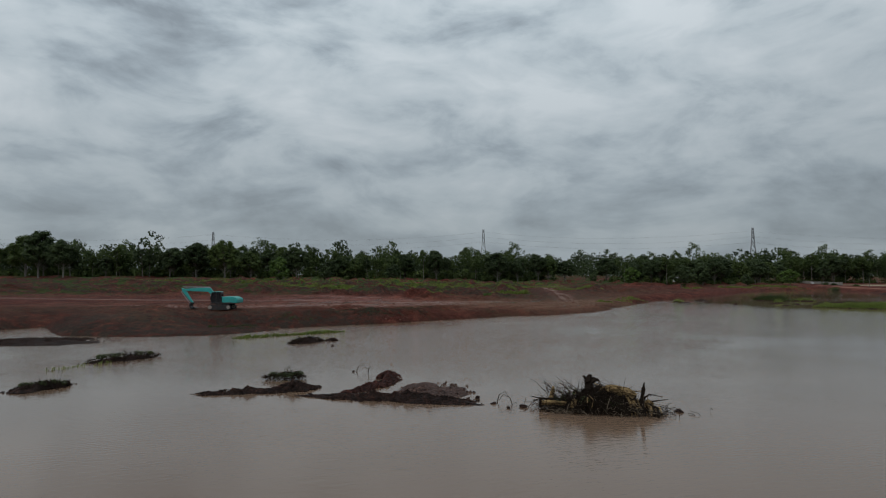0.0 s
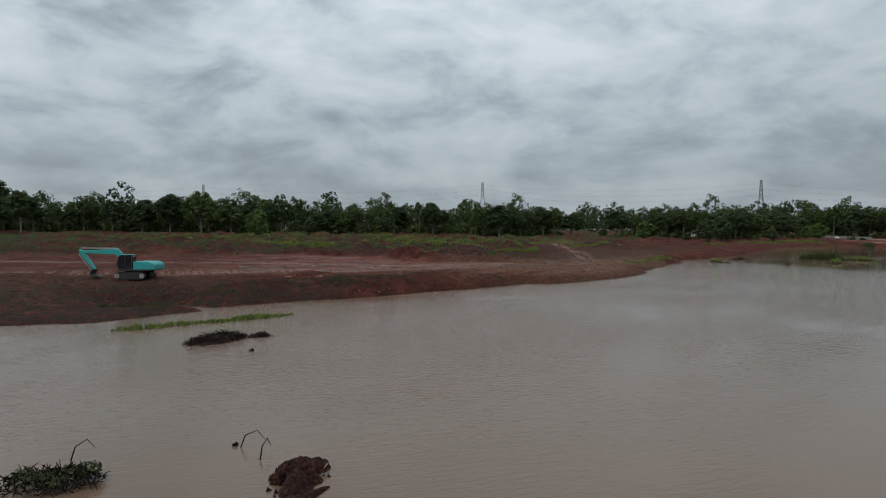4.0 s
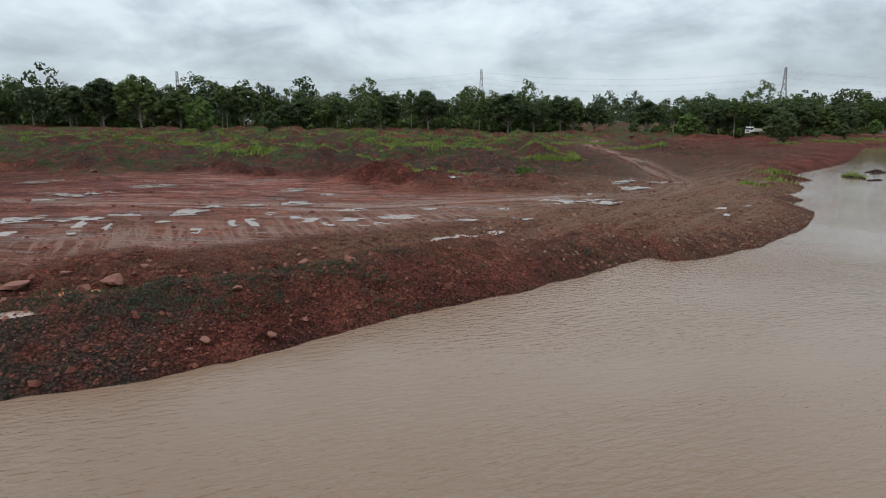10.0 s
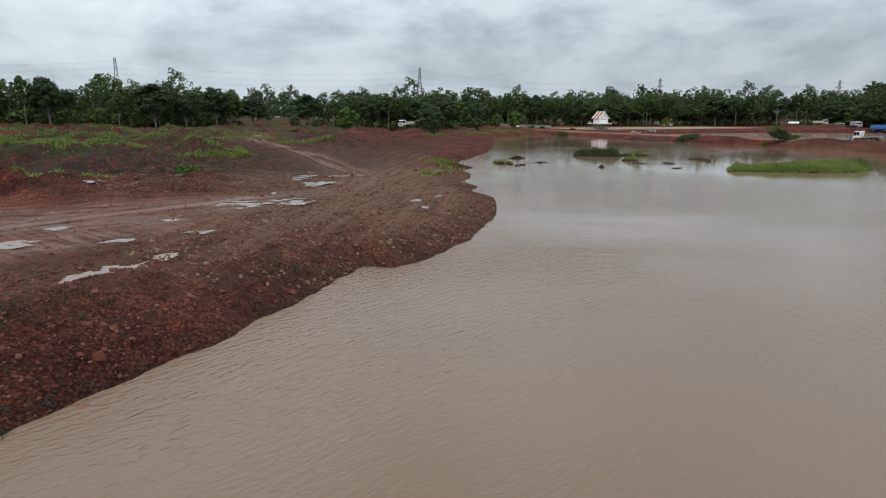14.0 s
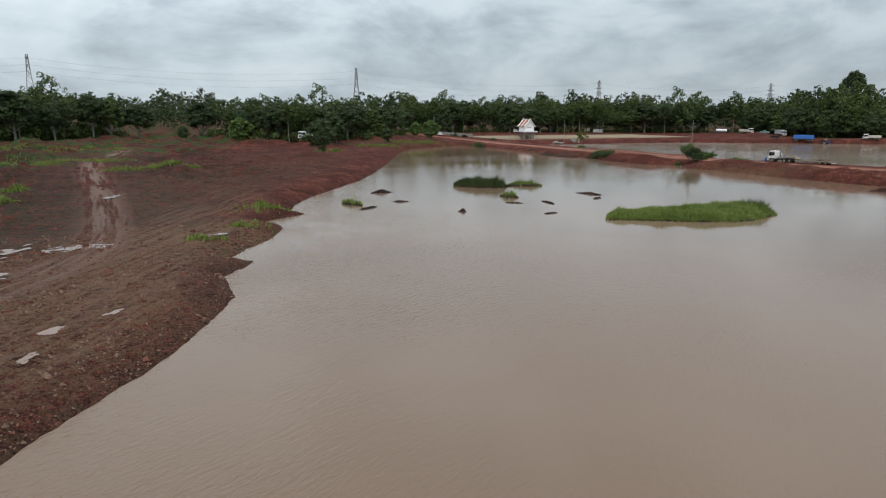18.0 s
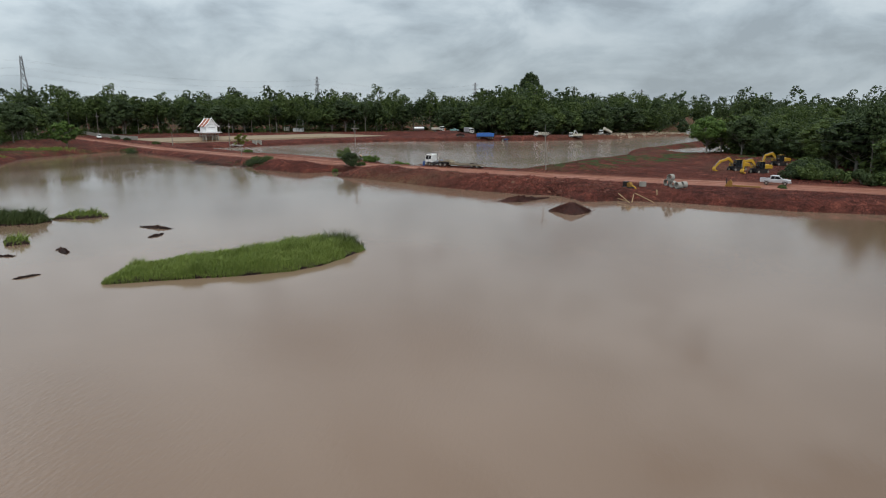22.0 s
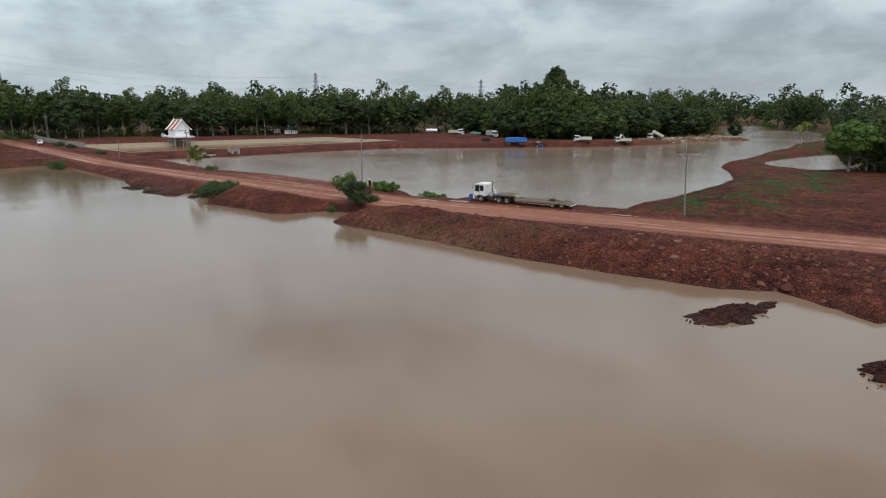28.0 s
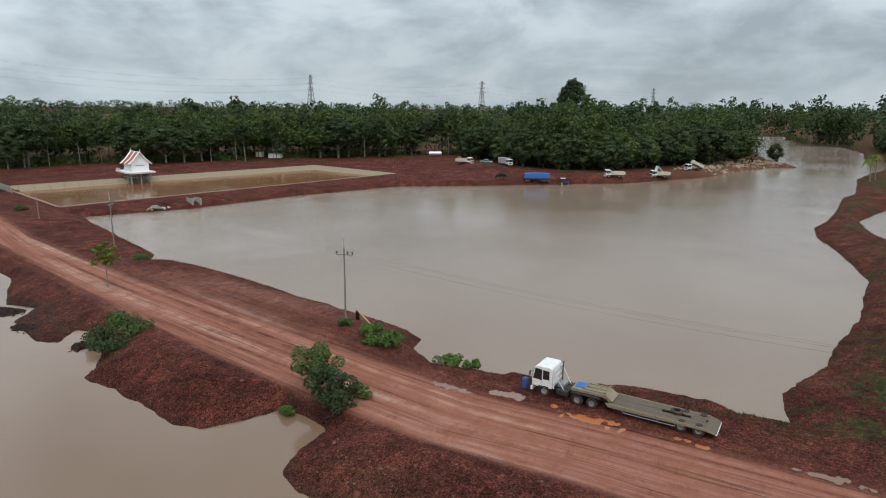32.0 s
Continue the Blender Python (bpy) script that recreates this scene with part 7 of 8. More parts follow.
def brush_heap(x, y, rx, ry, h, turn, seed, leafy=False):
    """Tangle of short broken stems on mud."""
    rng = random.Random(seed)
    root = thing("brush_heap", pose(x, y, 0.1, 0, 0, turn), "low dark tangle of rotting stems and weeds on mud", "brush", "brush heaps in the lake")
    bm = bmesh.new()
    for i in range(420):
        a, r = rng.uniform(0, 6.28), math.sqrt(rng.random())
        s = Vector((rx * r * math.cos(a), ry * r * math.sin(a), h * (1 - r * r) * rng.uniform(0.2, 0.9)))
        d = Vector((rng.gauss(0, 1), rng.gauss(0, 1), rng.gauss(0.25, 0.5))).normalized() * rng.uniform(0.15, 0.5)
        tube([s, s + d * 0.5 + Vector((0, 0, 0.05)), s + d], [0.03, 0.022, 0.008], 3, bm, caps=False)
    part("stems", bm, WOOD_DARK, root)["kind"] = "stuff"
    if leafy:
        cl = [(rx * rng.uniform(-0.7, 0.7), ry * rng.uniform(-0.6, 0.6), h * 0.5, 0.35, 0.6) for k in range(10)]
        lv = new("leaves", quads_mesh("leaves", leaf_quads(np.random.RandomState(seed), cl, 900, 0.07), GRASS_DARK))
        lv.parent = root
        lv["kind"] = "stuff"


islet(-2.9, 42.0, 5.4, 1.2, 0.46, -8, MUD_DARK, "long low bank of dark wet mud", 1)
islet(-0.7, 44.9, 2.4, 3.4, 0.24, -14, MUD_SMOOTH, "flat smeared tongue of red-brown mud", 2)
islet(-5.2, 46.6, 0.9, 3.2, 0.34, -30, SPOIL, "thin curving ridge of red clods", 13)
islet(-4.4, 51.0, 1.0, 1.5, 0.55, -10, SPOIL, "small heap of red clods", 3)
islet(-13.6, 44.6, 3.3, 0.8, 0.36, 8, MUD_DARK, "narrow dark mud bank", 4)
islet(-10.6, 45.6, 1.6, 1.1, 0.75, 20, MUD_DARK, "rounded dark mud bank with rotting stems", 5)
islet(-29.2, 46.2, 2.3, 1.1, 0.45, 50, MUD_DARK, "low dark mud bank", 6)
islet(-31.0, 62.2, 3.2, 1.2, 0.35, 50, MUD_DARK, "dark mud bank under reeds", 7)
islet(-16.6, 77.8, 2.6, 1.1, 0.7, 50, MUD_DARK, "dark heap of mud and rotting branches", 8)
brush_heap(-16.6, 77.8, 2.6, 1.1, 0.75, 50, 81)
brush_heap(-12.5, 50.3, 1.7, 1.0, 0.5, 10, 82, True)
brush_heap(-31.0, 62.2, 3.6, 1.5, 0.75, 50, 83, True)
brush_heap(-29.0, 46.4, 1.8, 0.9, 0.4, 50, 84, True)
islet(-13.9, 79.8, 0.8, 0.6, 0.5, 30, MUD_DARK, "dark clod of mud", 9)
islet(-52, 78.6, 9.0, 5.0, 0.4, 20, MUD_DARK, "flat dark mud spit before the bank", 14)
islet(184.4, 259.0, 1.8, 2.6, 0.35, 10, MUD_DARK, "ragged dark mud flat at the dike's foot", 15)
islet(186.0, 268.5, 1.4, 3.4, 0.4, 4, MUD_DARK, "ragged dark mud flat at the dike's foot", 16)
islet(155.8, 140.6, 3.5, 2.4, 1.45, -58, SPOIL, "heap of red spoil standing in the water", 10, "spoil_mound", "earth mound", lumps=0.12)
islet(163.0, 152.6, 3.6, 2.0, 0.75, -30, SPOIL, "low wet heap of red spoil in the water", 11, "spoil_mound", "earth mound")
islet(166.8, 150.6, 2.4, 0.7, 0.3, -20, SPOIL, "thin spit of red spoil in the water", 12, "spoil_mound", "earth mound")
for i, (x, y, rx, ry, h) in enumerate([(82.6, 203.6, 1.9, 1.0, 0.55), (71.2, 187.4, 2.0, 0.5, 0.25), (81.2, 177, 0.9, 0.5, 0.5), (98.4, 177.2, 2.0, 0.45, 0.22), (112.6, 181.4, 2.6, 0.6, 0.3), (93.5, 179.8, 1.4, 0.35, 0.2), (79, 191, 1.2, 0.4, 0.2), (90.5, 168.5, 1.0, 0.25, 0.12), (109.4, 176.6, 1.6, 0.4, 0.2), (184.2, 247.3, 1.7, 0.9, 0.3)]):
    islet(x, y, rx, ry, h, 25 * i, MUD_DARK, "small dark mud hump at the water's surface", 20 + i)


def root_heap():
    """Uprooted stump with a torn trunk, roots and a mass of twigs, half sunk in the lake."""
    rng = random.Random(21)
    root = thing("uprooted_stump", pose(9.3, 38.6, 0, 0, 0, -12), "uprooted tree stump with torn yellow wood and tangled black branches", "tree stump", "driftwood in the lake")
    core = new("mud_core", heap_mesh("mud_core", (2.6, 1.0), 0.6, 33, WOOD_DARK, lumps=0.8))
    core.parent = root
    def torn(name, pts, radii, mat, label="", sides=9):
        """Splintered wood: uneven girth and a jagged broken end."""
        bm = tube(pts, radii, sides)
        for v in bm.verts:
            v.co += Vector((rng.gauss(0, 0.035), rng.gauss(0, 0.035), rng.gauss(0, 0.045)))
        return part(name, bm, mat, root, label)

    torn("trunk", [(0.1, 0.1, 1.12), (0.5, 0.05, 1.24), (0.9, 0.0, 1.30), (1.3, -0.1, 1.26), (1.7, -0.2, 1.12), (2.1, -0.3, 0.92)], [0.12, 0.24, 0.28, 0.27, 0.25, 0.2], WOOD_BARE, "torn yellow trunk", 14)
    for i in range(14):
        a = rng.uniform(-0.5, 0.5)
        x = 1.5 + 0.14 * i
        torn("root", [(x, -0.3, 1.0 - 0.05 * i), (x + 0.2, -0.55 + a * 0.4, 0.6 - 0.02 * i), (x + 0.3 + 0.2 * a, -1.0 + a, -0.05)], [0.09, 0.06, 0.03], WOOD_BARE if i % 2 else WOOD_DARK, "", 6)
    torn("stub", [(2.45, -0.4, 0.5), (2.55, -0.45, 1.1), (2.56, -0.45, 1.45), (2.66, -0.42, 1.8)], [0.13, 0.11, 0.08, 0.01], WOOD_DARK, "splintered upright stub", 7)
    torn("stub", [(2.6, -0.45, 0.4), (2.85, -0.5, 0.75), (3.1, -0.55, 0.6)], [0.12, 0.09, 0.04], WOOD_BARE, "", 7)
    torn("root_crown", [(-0.55, 0.3, 0.4), (-0.5, 0.28, 0.9), (-0.5, 0.3, 1.35), (-0.55, 0.3, 1.7), (-0.42, 0.3, 2.05)], [0.55, 0.38, 0.26, 0.2, 0.1], WOOD_DARK, "", 11)
    torn("root_crown", [(-0.5, 0.3, 1.5), (-0.15, 0.3, 1.8), (0.1, 0.3, 1.72)], [0.16, 0.13, 0.05], WOOD_DARK)
    torn("root_crown", [(-0.6, 0.3, 1.75), (-0.85, 0.3, 2.0)], [0.12, 0.03], WOOD_DARK)
    for k in range(16):
        a = rng.uniform(0, 6.28)
        torn("root", [(-0.5, 0.3, rng.uniform(0.9, 1.7)), (-0.5 + 0.5 * math.cos(a), 0.3 + 0.4 * math.sin(a), rng.uniform(0.7, 1.2)), (-0.5 + 1.1 * math.cos(a), 0.3 + 0.9 * math.sin(a), rng.uniform(0.0, 0.5))], [0.12, 0.08, 0.03], WOOD_DARK, "", 6)
    torn("stub", [(-2.9, 0.0, 0.2), (-2.75, 0.05, 0.7), (-2.7, 0.1, 1.05), (-2.6, 0.1, 1.3)], [0.17, 0.15, 0.12, 0.03], WOOD_BARE, "", 8)
    torn("stub", [(-3.4, -0.2, 0.1), (-3.38, -0.2, 0.65)], [0.12, 0.05], WOOD_DARK)
    torn("stub", [(-1.6, -0.7, 0.1), (-1.45, -0.85, 0.45), (-1.3, -0.8, 0.75)], [0.2, 0.16, 0.1], WOOD_BARE, "", 8)
    torn("log", [(-3.3, -0.4, 0.38), (-2.6, -0.55, 0.5), (-1.9, -0.6, 0.46)], [0.12, 0.10, 0.07], WOOD_BARE)
    for i in range(130):
        a = rng.uniform(0, 6.28)
        s = Vector((rng.uniform(-2.8, 2.8), rng.uniform(-0.9, 0.8), rng.uniform(0.3, 1.35)))
        s.z *= 1 - 0.16 * abs(s.x)
        d = Vector((math.cos(a), math.sin(a) * 0.8, rng.uniform(-0.7, 0.45)))
        ln = rng.uniform(0.6, 1.7)
        m = s + d * ln * 0.5 + Vector((rng.gauss(0, 0.15), rng.gauss(0, 0.15), rng.gauss(0, 0.12)))
        e = s + d * ln + Vector((0, 0, rng.uniform(-0.6, 0.1)))
        e.z = max(e.z, -0.1)
        r = rng.uniform(0.02, 0.075)
        part("branch", tube([s, m, e], [r, r * 0.75, r * 0.3], 6), WOOD_BARE if (i % 9 == 0 or s.x > 1.6 and i % 3 == 0) else WOOD_DARK, root)
    bm = bmesh.new()
    for i in range(3000):
        s = Vector((rng.gauss(0.1, 1.45), rng.uniform(-1.3, 1.2), rng.uniform(0.05, 1.6)))
        s.z *= max(0.2, 1 - abs(s.x) / 4.2) * max(0.3, 1 - abs(s.y) / 2)
        d = Vector((rng.gauss(0, 1), rng.gauss(0, 1), rng.gauss(-0.1, 0.5))).normalized() * rng.uniform(0.3, 1.1)
        tube([s, s + d * 0.5 + Vector((rng.gauss(0, 0.08), rng.gauss(0, 0.08), 0.10)), s + d * 0.95 + Vector((0, 0, -0.12))], [0.018, 0.015, 0.007], 3, bm, caps=False)
    for i in range(90):
        s = Vector((rng.uniform(-3.2, 1.5), rng.uniform(-0.8, 0.8), rng.uniform(0.5, 1.2)))
        d = Vector((rng.gauss(-0.5, 0.6), rng.gauss(0, 0.5), rng.uniform(0.2, 1.0))).normalized() * rng.uniform(0.6, 1.5)
        tube([s, s + d * 0.5 + Vector((0, 0, 0.12)), s + d], [0.018, 0.013, 0.005], 3, bm, caps=False)
    ob = part("twigs", bm, WOOD_DARK, root, "mass of thin black twigs")
    ob["kind"] = "stuff"
    bm = bmesh.new()
    for i in range(420):
        s = Vector((rng.uniform(-3.0, 3.3), rng.uniform(-1.5, 0.9), rng.uniform(0.1, 1.5)))
        s.z *= max(0.25, 1 - abs(s.x - 0.6) / 4.0) * max(0.3, 1 - abs(s.y) / 2)
        d = Vector((rng.gauss(0.2, 1), rng.gauss(-0.2, 1), rng.gauss(-0.3, 0.5))).normalized() * rng.uniform(0.25, 0.9)
        tube([s, s + d * 0.5 + Vector((0, 0, 0.06)), s + d], [0.022, 0.018, 0.008], 3, bm, caps=False)
    part("splinters", bm, WOOD_GREY, root, "pale weathered splinters and roots")["kind"] = "stuff"
    rng2 = np.random.RandomState(8)
    cl = [(-1.6, 0.2, 0.9, 0.7, 0.6), (-0.6, -0.6, 0.6, 0.6, 0.7), (0.8, -0.7, 0.5, 0.6, 0.7), (-2.2, -0.3, 0.5, 0.5, 0.7)]
    lv = new("leaves", quads_mesh("leaves", leaf_quads(rng2, cl, 450, 0.05), GRASS_DARK))
    lv.parent = root
    # lone branches and clods round about
    for i, (x, y) in enumerate([(3.2, 40.6), (2.3, 42.4), (4.0, 39.2), (14.0, 38.0), (5.0, 39.6), (-9.0, 43.4), (-7.6, 54.2), (-12.8, 73.8), (0.9, 43.6)]):
        bm = rock(rng, rng.uniform(0.18, 0.36), 0.6)
        me = bpy.data.meshes.new("mud_clod")
        bm.to_mesh(me)
        bm.free()
        me.materials.append(MUD_DARK)
        ob = tagged(new("mud_clod", me), "small dark clod of mud in the water", "mud clod", "clods in the lake")
        ob.matrix_basis = pose(x, y, 0.05, 0, 0, 40 * i)
    for i, (x, y, a) in enumerate([(-7.4, 54.0, 20), (-6.2, 52.6, 80), (3.4, 41.2, 30), (-13.2, 52.6, 60), (4.4, 40.2, 150)]):
        me = bpy.data.meshes.new("drift_branch")
        c, s = math.cos(radians(a)), math.sin(radians(a))
        bm = tube([(x, y, -0.2), (x + 0.25 * c, y + 0.25 * s, 0.45), (x + 0.7 * c, y + 0.7 * s, 0.6), (x + 1.0 * c, y + 1.0 * s, 0.2)], [0.03, 0.025, 0.02, 0.01], 5)
        bm.to_mesh(me)
        bm.free()
        me.materials.append(WOOD_DARK)
        tagged(new("drift_branch", me), "bent black branch poking out of the water", "branch", "driftwood in the lake")


root_heap()


def stones():
    rng = random.Random(31)
    # the large slabs on the western bank
    for i, (x, y, s) in enumerate([(-19.7, 112.7, 0.75), (-16.6, 112.9, 0.7), (-15.7, 113.7, 0.95), (-15.1, 115.8, 0.36), (-15.2, 114.9, 0.24), (-14.4, 114.4, 0.3), (-9.5, 112.9, 0.38), (-8.7, 118.7, 0.34), (-7.8, 119.6, 0.55), (-8.4, 120.9, 0.26), (-7.7, 122.3, 0.24),
                                   (-7.1, 121.1, 0.28), (-0.2, 115.5, 0.5), (-7.5, 110.6, 0.36), (-6.3, 112.2, 0.3), (-9.9, 109.2, 0.34), (-10.3, 108.6, 0.22), (-10.2, 117.7, 0.22), (-13.3, 115.7, 0.26), (-11.4, 116.9, 0.2), (-18.2, 114.2, 0.3), (-20.8, 115.2, 0.25), (-43, 164, 0.8), (-12, 168, 0.6), (-31, 170, 0.5),
                                   (184, 172, 0.5), (182.5, 165, 0.6), (181, 159, 0.45), (180.5, 183, 0.4), (178, 160, 0.5), (176.5, 164, 0.4), (175.5, 157, 0.45), (179.5, 153, 0.5), (177, 150.5, 0.4), (180.5, 168.5, 0.4), (174.6, 168, 0.35)]):
        me = bpy.data.meshes.new("boulder")
        bm = rock(rng, s, 0.45)
        bm.to_mesh(me)
        bm.free()
        me.materials.append(STONE)
        ob = tagged(new("boulder", me), "flat angular slab of red sandstone on the bank", "boulder", "red sandstone slabs")
        ob.matrix_basis = pose(x, y, ground_at(x, y) + 0.26 * s, rng.uniform(-12, 12), rng.uniform(-12, 12), rng.uniform(0, 360))


def scatter(name, label, count, region, size, material, seed, test=None):
    """Loose stones, joined: nobody could count them."""
    rng = np.random.RandomState(seed)
    px, py = rng.uniform(region[0], region[1], count * 4), rng.uniform(region[2], region[3], count * 4)
    h, masks = levels(px, py)
    keep = (h > 0.06) & (masks["road"] < 0.25) & (rng.rand(len(px)) > 0.75 * masks["track"])
    keep &= rng.rand(len(px)) < np.clip(0.25 + 1.6 * (fbm(px / 4, py / 4, 3) + 0.15), 0.08, 1)
    if test is not None:
        keep &= test(px, py)
    px, py, h = px[keep][:count], py[keep][:count], h[keep][:count]
    n = len(px)
    base = np.array([(1, 0, -0.4), (0.3, 0.95, -0.4), (-0.8, 0.6, -0.4), (-0.8, -0.6, -0.4), (0.3, -0.95, -0.4), (0.6, 0.1, 0.55), (-0.1, 0.55, 0.6), (-0.5, -0.2, 0.5), (0.15, -0.5, 0.65)])
    tris = np.array([(0, 1, 5), (1, 6, 5), (1, 2, 6), (2, 7, 6), (2, 3, 7), (3, 8, 7), (3, 4, 8), (4, 5, 8), (4, 0, 5), (5, 6, 8), (6, 7, 8)])
    s = size * np.exp(rng.normal(size=n) * 0.5)
    a = rng.uniform(0, 6.28, n)
    v = base[None] * (1 + 0.28 * rng.normal(size=(n, 9, 1))) + 0.12 * rng.normal(size=(n, 9, 3))
    x = v[..., 0] * np.cos(a)[:, None] - v[..., 1] * np.sin(a)[:, None]
    y = v[..., 0] * np.sin(a)[:, None] + v[..., 1] * np.cos(a)[:, None]
    co = np.stack([x * s[:, None] + px[:, None], y * s[:, None] + py[:, None], v[..., 2] * 0.7 * s[:, None] + (h + 0.1 * s)[:, None]], -1)
    idx = (tris[None] + 9 * np.arange(n)[:, None, None]).reshape(-1, 3)
    me = bpy.data.meshes.new(name)
    me.vertices.add(9 * n)
    me.vertices.foreach_set("co", co.astype(np.float32).ravel())
    me.loops.add(idx.size)
    me.loops.foreach_set("vertex_index", idx.astype(np.int32).ravel())
    me.polygons.add(len(idx))
    me.polygons.foreach_set("loop_start", np.arange(0, idx.size, 3, dtype=np.int32))
    me.materials.append(material)
    me.update(calc_edges=True)
    tagged(new(name, me), label, "stones", kind="stuff")


def stone_material():
    k = Mat("broken_red_stone", 0.85, spec=0.2)
    c = k.ramp(k.island(), (0.0, (0.070, 0.023, 0.016)), (0.5, (0.135, 0.046, 0.031)), (0.90, (0.180, 0.070, 0.048)), (0.99, (0.20, 0.085, 0.06)), (1.0, (0.22, 0.125, 0.09)))
    k.put(k.mix(k.noise(6, 4), c, k.mix(1.0, c, (0.6, 0.55, 0.5), "MULTIPLY")), "Base Color")
    k.bump(k.noise(14, 4), 0.4, 0.03)
    return k.m


LOOSE = stone_material()
stones()
scatter("loose_stones", "fine red crumbs and stones on the western bank slope", 17000, (-24, 18, 100, 128), 0.034, LOOSE, 41)
scatter("loose_stones", "loose red clods and stones on the western bank", 9000, (-50, 60, 98, 172), 0.055, LOOSE, 49)
scatter("loose_stones", "coarse red rubble on the western bank slope", 700, (-45, 48, 100, 160), 0.10, LOOSE, 42)
scatter("loose_stones", "loose red clods and stones along the dike", 13000, (168, 214, 132, 262), 0.05, LOOSE, 43)
scatter("loose_stones", "coarse red rubble dumped beside the road", 1500, (170, 190, 140, 206), 0.085, LOOSE, 44)
scatter("loose_stones", "broken red blocks tipped on the dike", 420, (170, 184, 138, 172), 0.17, LOOSE, 50)
scatter("loose_stones", "scattered clods on the broken ground", 6500, (-90, 110, 165, 330), 0.13, LOOSE, 45)
PALE = paint("pale_tan_shale_chips", (0.165, 0.100, 0.064), 0.9, amount=0.6, dirt=(0.13, 0.06, 0.04))
scatter("shale_chips", "pale tan shale chips strewn over the cape", 13000, (2, 50, 124, 182), 0.05, PALE, 46)
scatter("shale_chips", "pale tan shale chips on the dumped bank", 5200, (170, 181, 172, 206), 0.024, PALE, 47)
SPIT_STONE = paint("tan_spit_rock", (0.30, 0.235, 0.165), 0.9, amount=0.5, dirt=(0.17, 0.10, 0.065))
scatter("spit_rocks", "tan broken rock armouring the far spit", 900, (438, 518, 190, 236), 0.34, SPIT_STONE, 51)


# ---- shrubs, single trees and field growth ----
def shrub(x, y, r, h, leaf, label, seed, count=700, size=0.14, group="", name="shrub"):
    rng = np.random.RandomState(seed)
    z = max(ground_at(x, y), 0.0)
    root = thing(name, pose(x, y, z - 0.05), label, "shrub", group)
    cl, bm = [], bmesh.new()
    for i in range(17):
        a, d = rng.uniform(0, 6.28), r * rng.uniform(0.1, 0.95)
        p = (d * math.cos(a), d * math.sin(a), h * rng.uniform(0.3, 0.9) * (1 - 0.35 * d / r))
        cl.append((*p, r * rng.uniform(0.22, 0.44), 0.85))
        tube([(0, 0, 0), (p[0] * 0.4, p[1] * 0.4, p[2] * 0.6), p], [0.05, 0.035, 0.012], 5, bm)
    part("stems", bm, BARK, root)
    ob = new("leaves", quads_mesh("leaves", leaf_quads(rng, cl, int(count * 2.6), size), leaf))
    ob.parent = root
    return root


for i, (x, y, r, h, leaf, n) in enumerate([(188.6, 213.6, 2.3, 5.0, LEAF_MID, 1500), (187.0, 210.8, 2.1, 4.0, LEAF_DARK, 1300), (186.4, 209.2, 1.5, 2.0, LEAF_DARK, 600), (185.4, 214.6, 0.9, 1.0, LEAF_LIGHT, 300), (189.4, 209.3, 1.2, 1.2, LEAF_MID, 400),
                                           (201.8, 214.6, 1.5, 2.1, LEAF_LIGHT, 800), (202.4, 218.2, 1.3, 1.9, LEAF_LIGHT, 700), (200.6, 216.4, 1.0, 1.2, LEAF_LIGHT, 450), (201.6, 207.0, 1.5, 1.5, LEAF_LIGHT, 650), (202.4, 204.6, 0.9, 1.1, LEAF_LIGHT, 350),
                                           (203.4, 223.0, 0.8, 1.2, LEAF_LIGHT, 350), (210.5, 275.5, 1.6, 1.0, LEAF_LIGHT, 500), (188.2, 243.4, 2.4, 1.8, LEAF_MID, 900), (186.0, 246.6, 2.2, 1.6, LEAF_DARK, 800), (184.6, 240.6, 1.8, 1.2, LEAF_DARK, 600),
                                           (190, 248.5, 1.8, 1.2, LEAF_LIGHT, 500), (203.5, 331, 2.6, 1.3, LEAF_MID, 700), (199.5, 324, 2.4, 1.0, LEAF_DARK, 600), (224.6, 346.2, 1.6, 1.0, LEAF_MID, 500), (236.0, 384, 1.8, 1.3, LEAF_DARK, 600), (239.5, 398, 2.4, 1.5, LEAF_DARK, 700)]):
    shrub(x, y, r, h, leaf, "leafy green shrub growing at the dike's edge" if leaf is not LEAF_DARK else "dark feathery shrub at the water's edge", 100 + i, n, group="shrubs along the dike")

young = tree_meshes("young", 71, 7.0, 2.3, 0.40, LEAF_YELLOW, 1100, 0.19, 0.07, 16, "tufts")
add_tree("young_tree", young, 197.4, 263.2, 20, 1.0, "slender young tree with yellow-green leaves beside the road", wide=1.1)


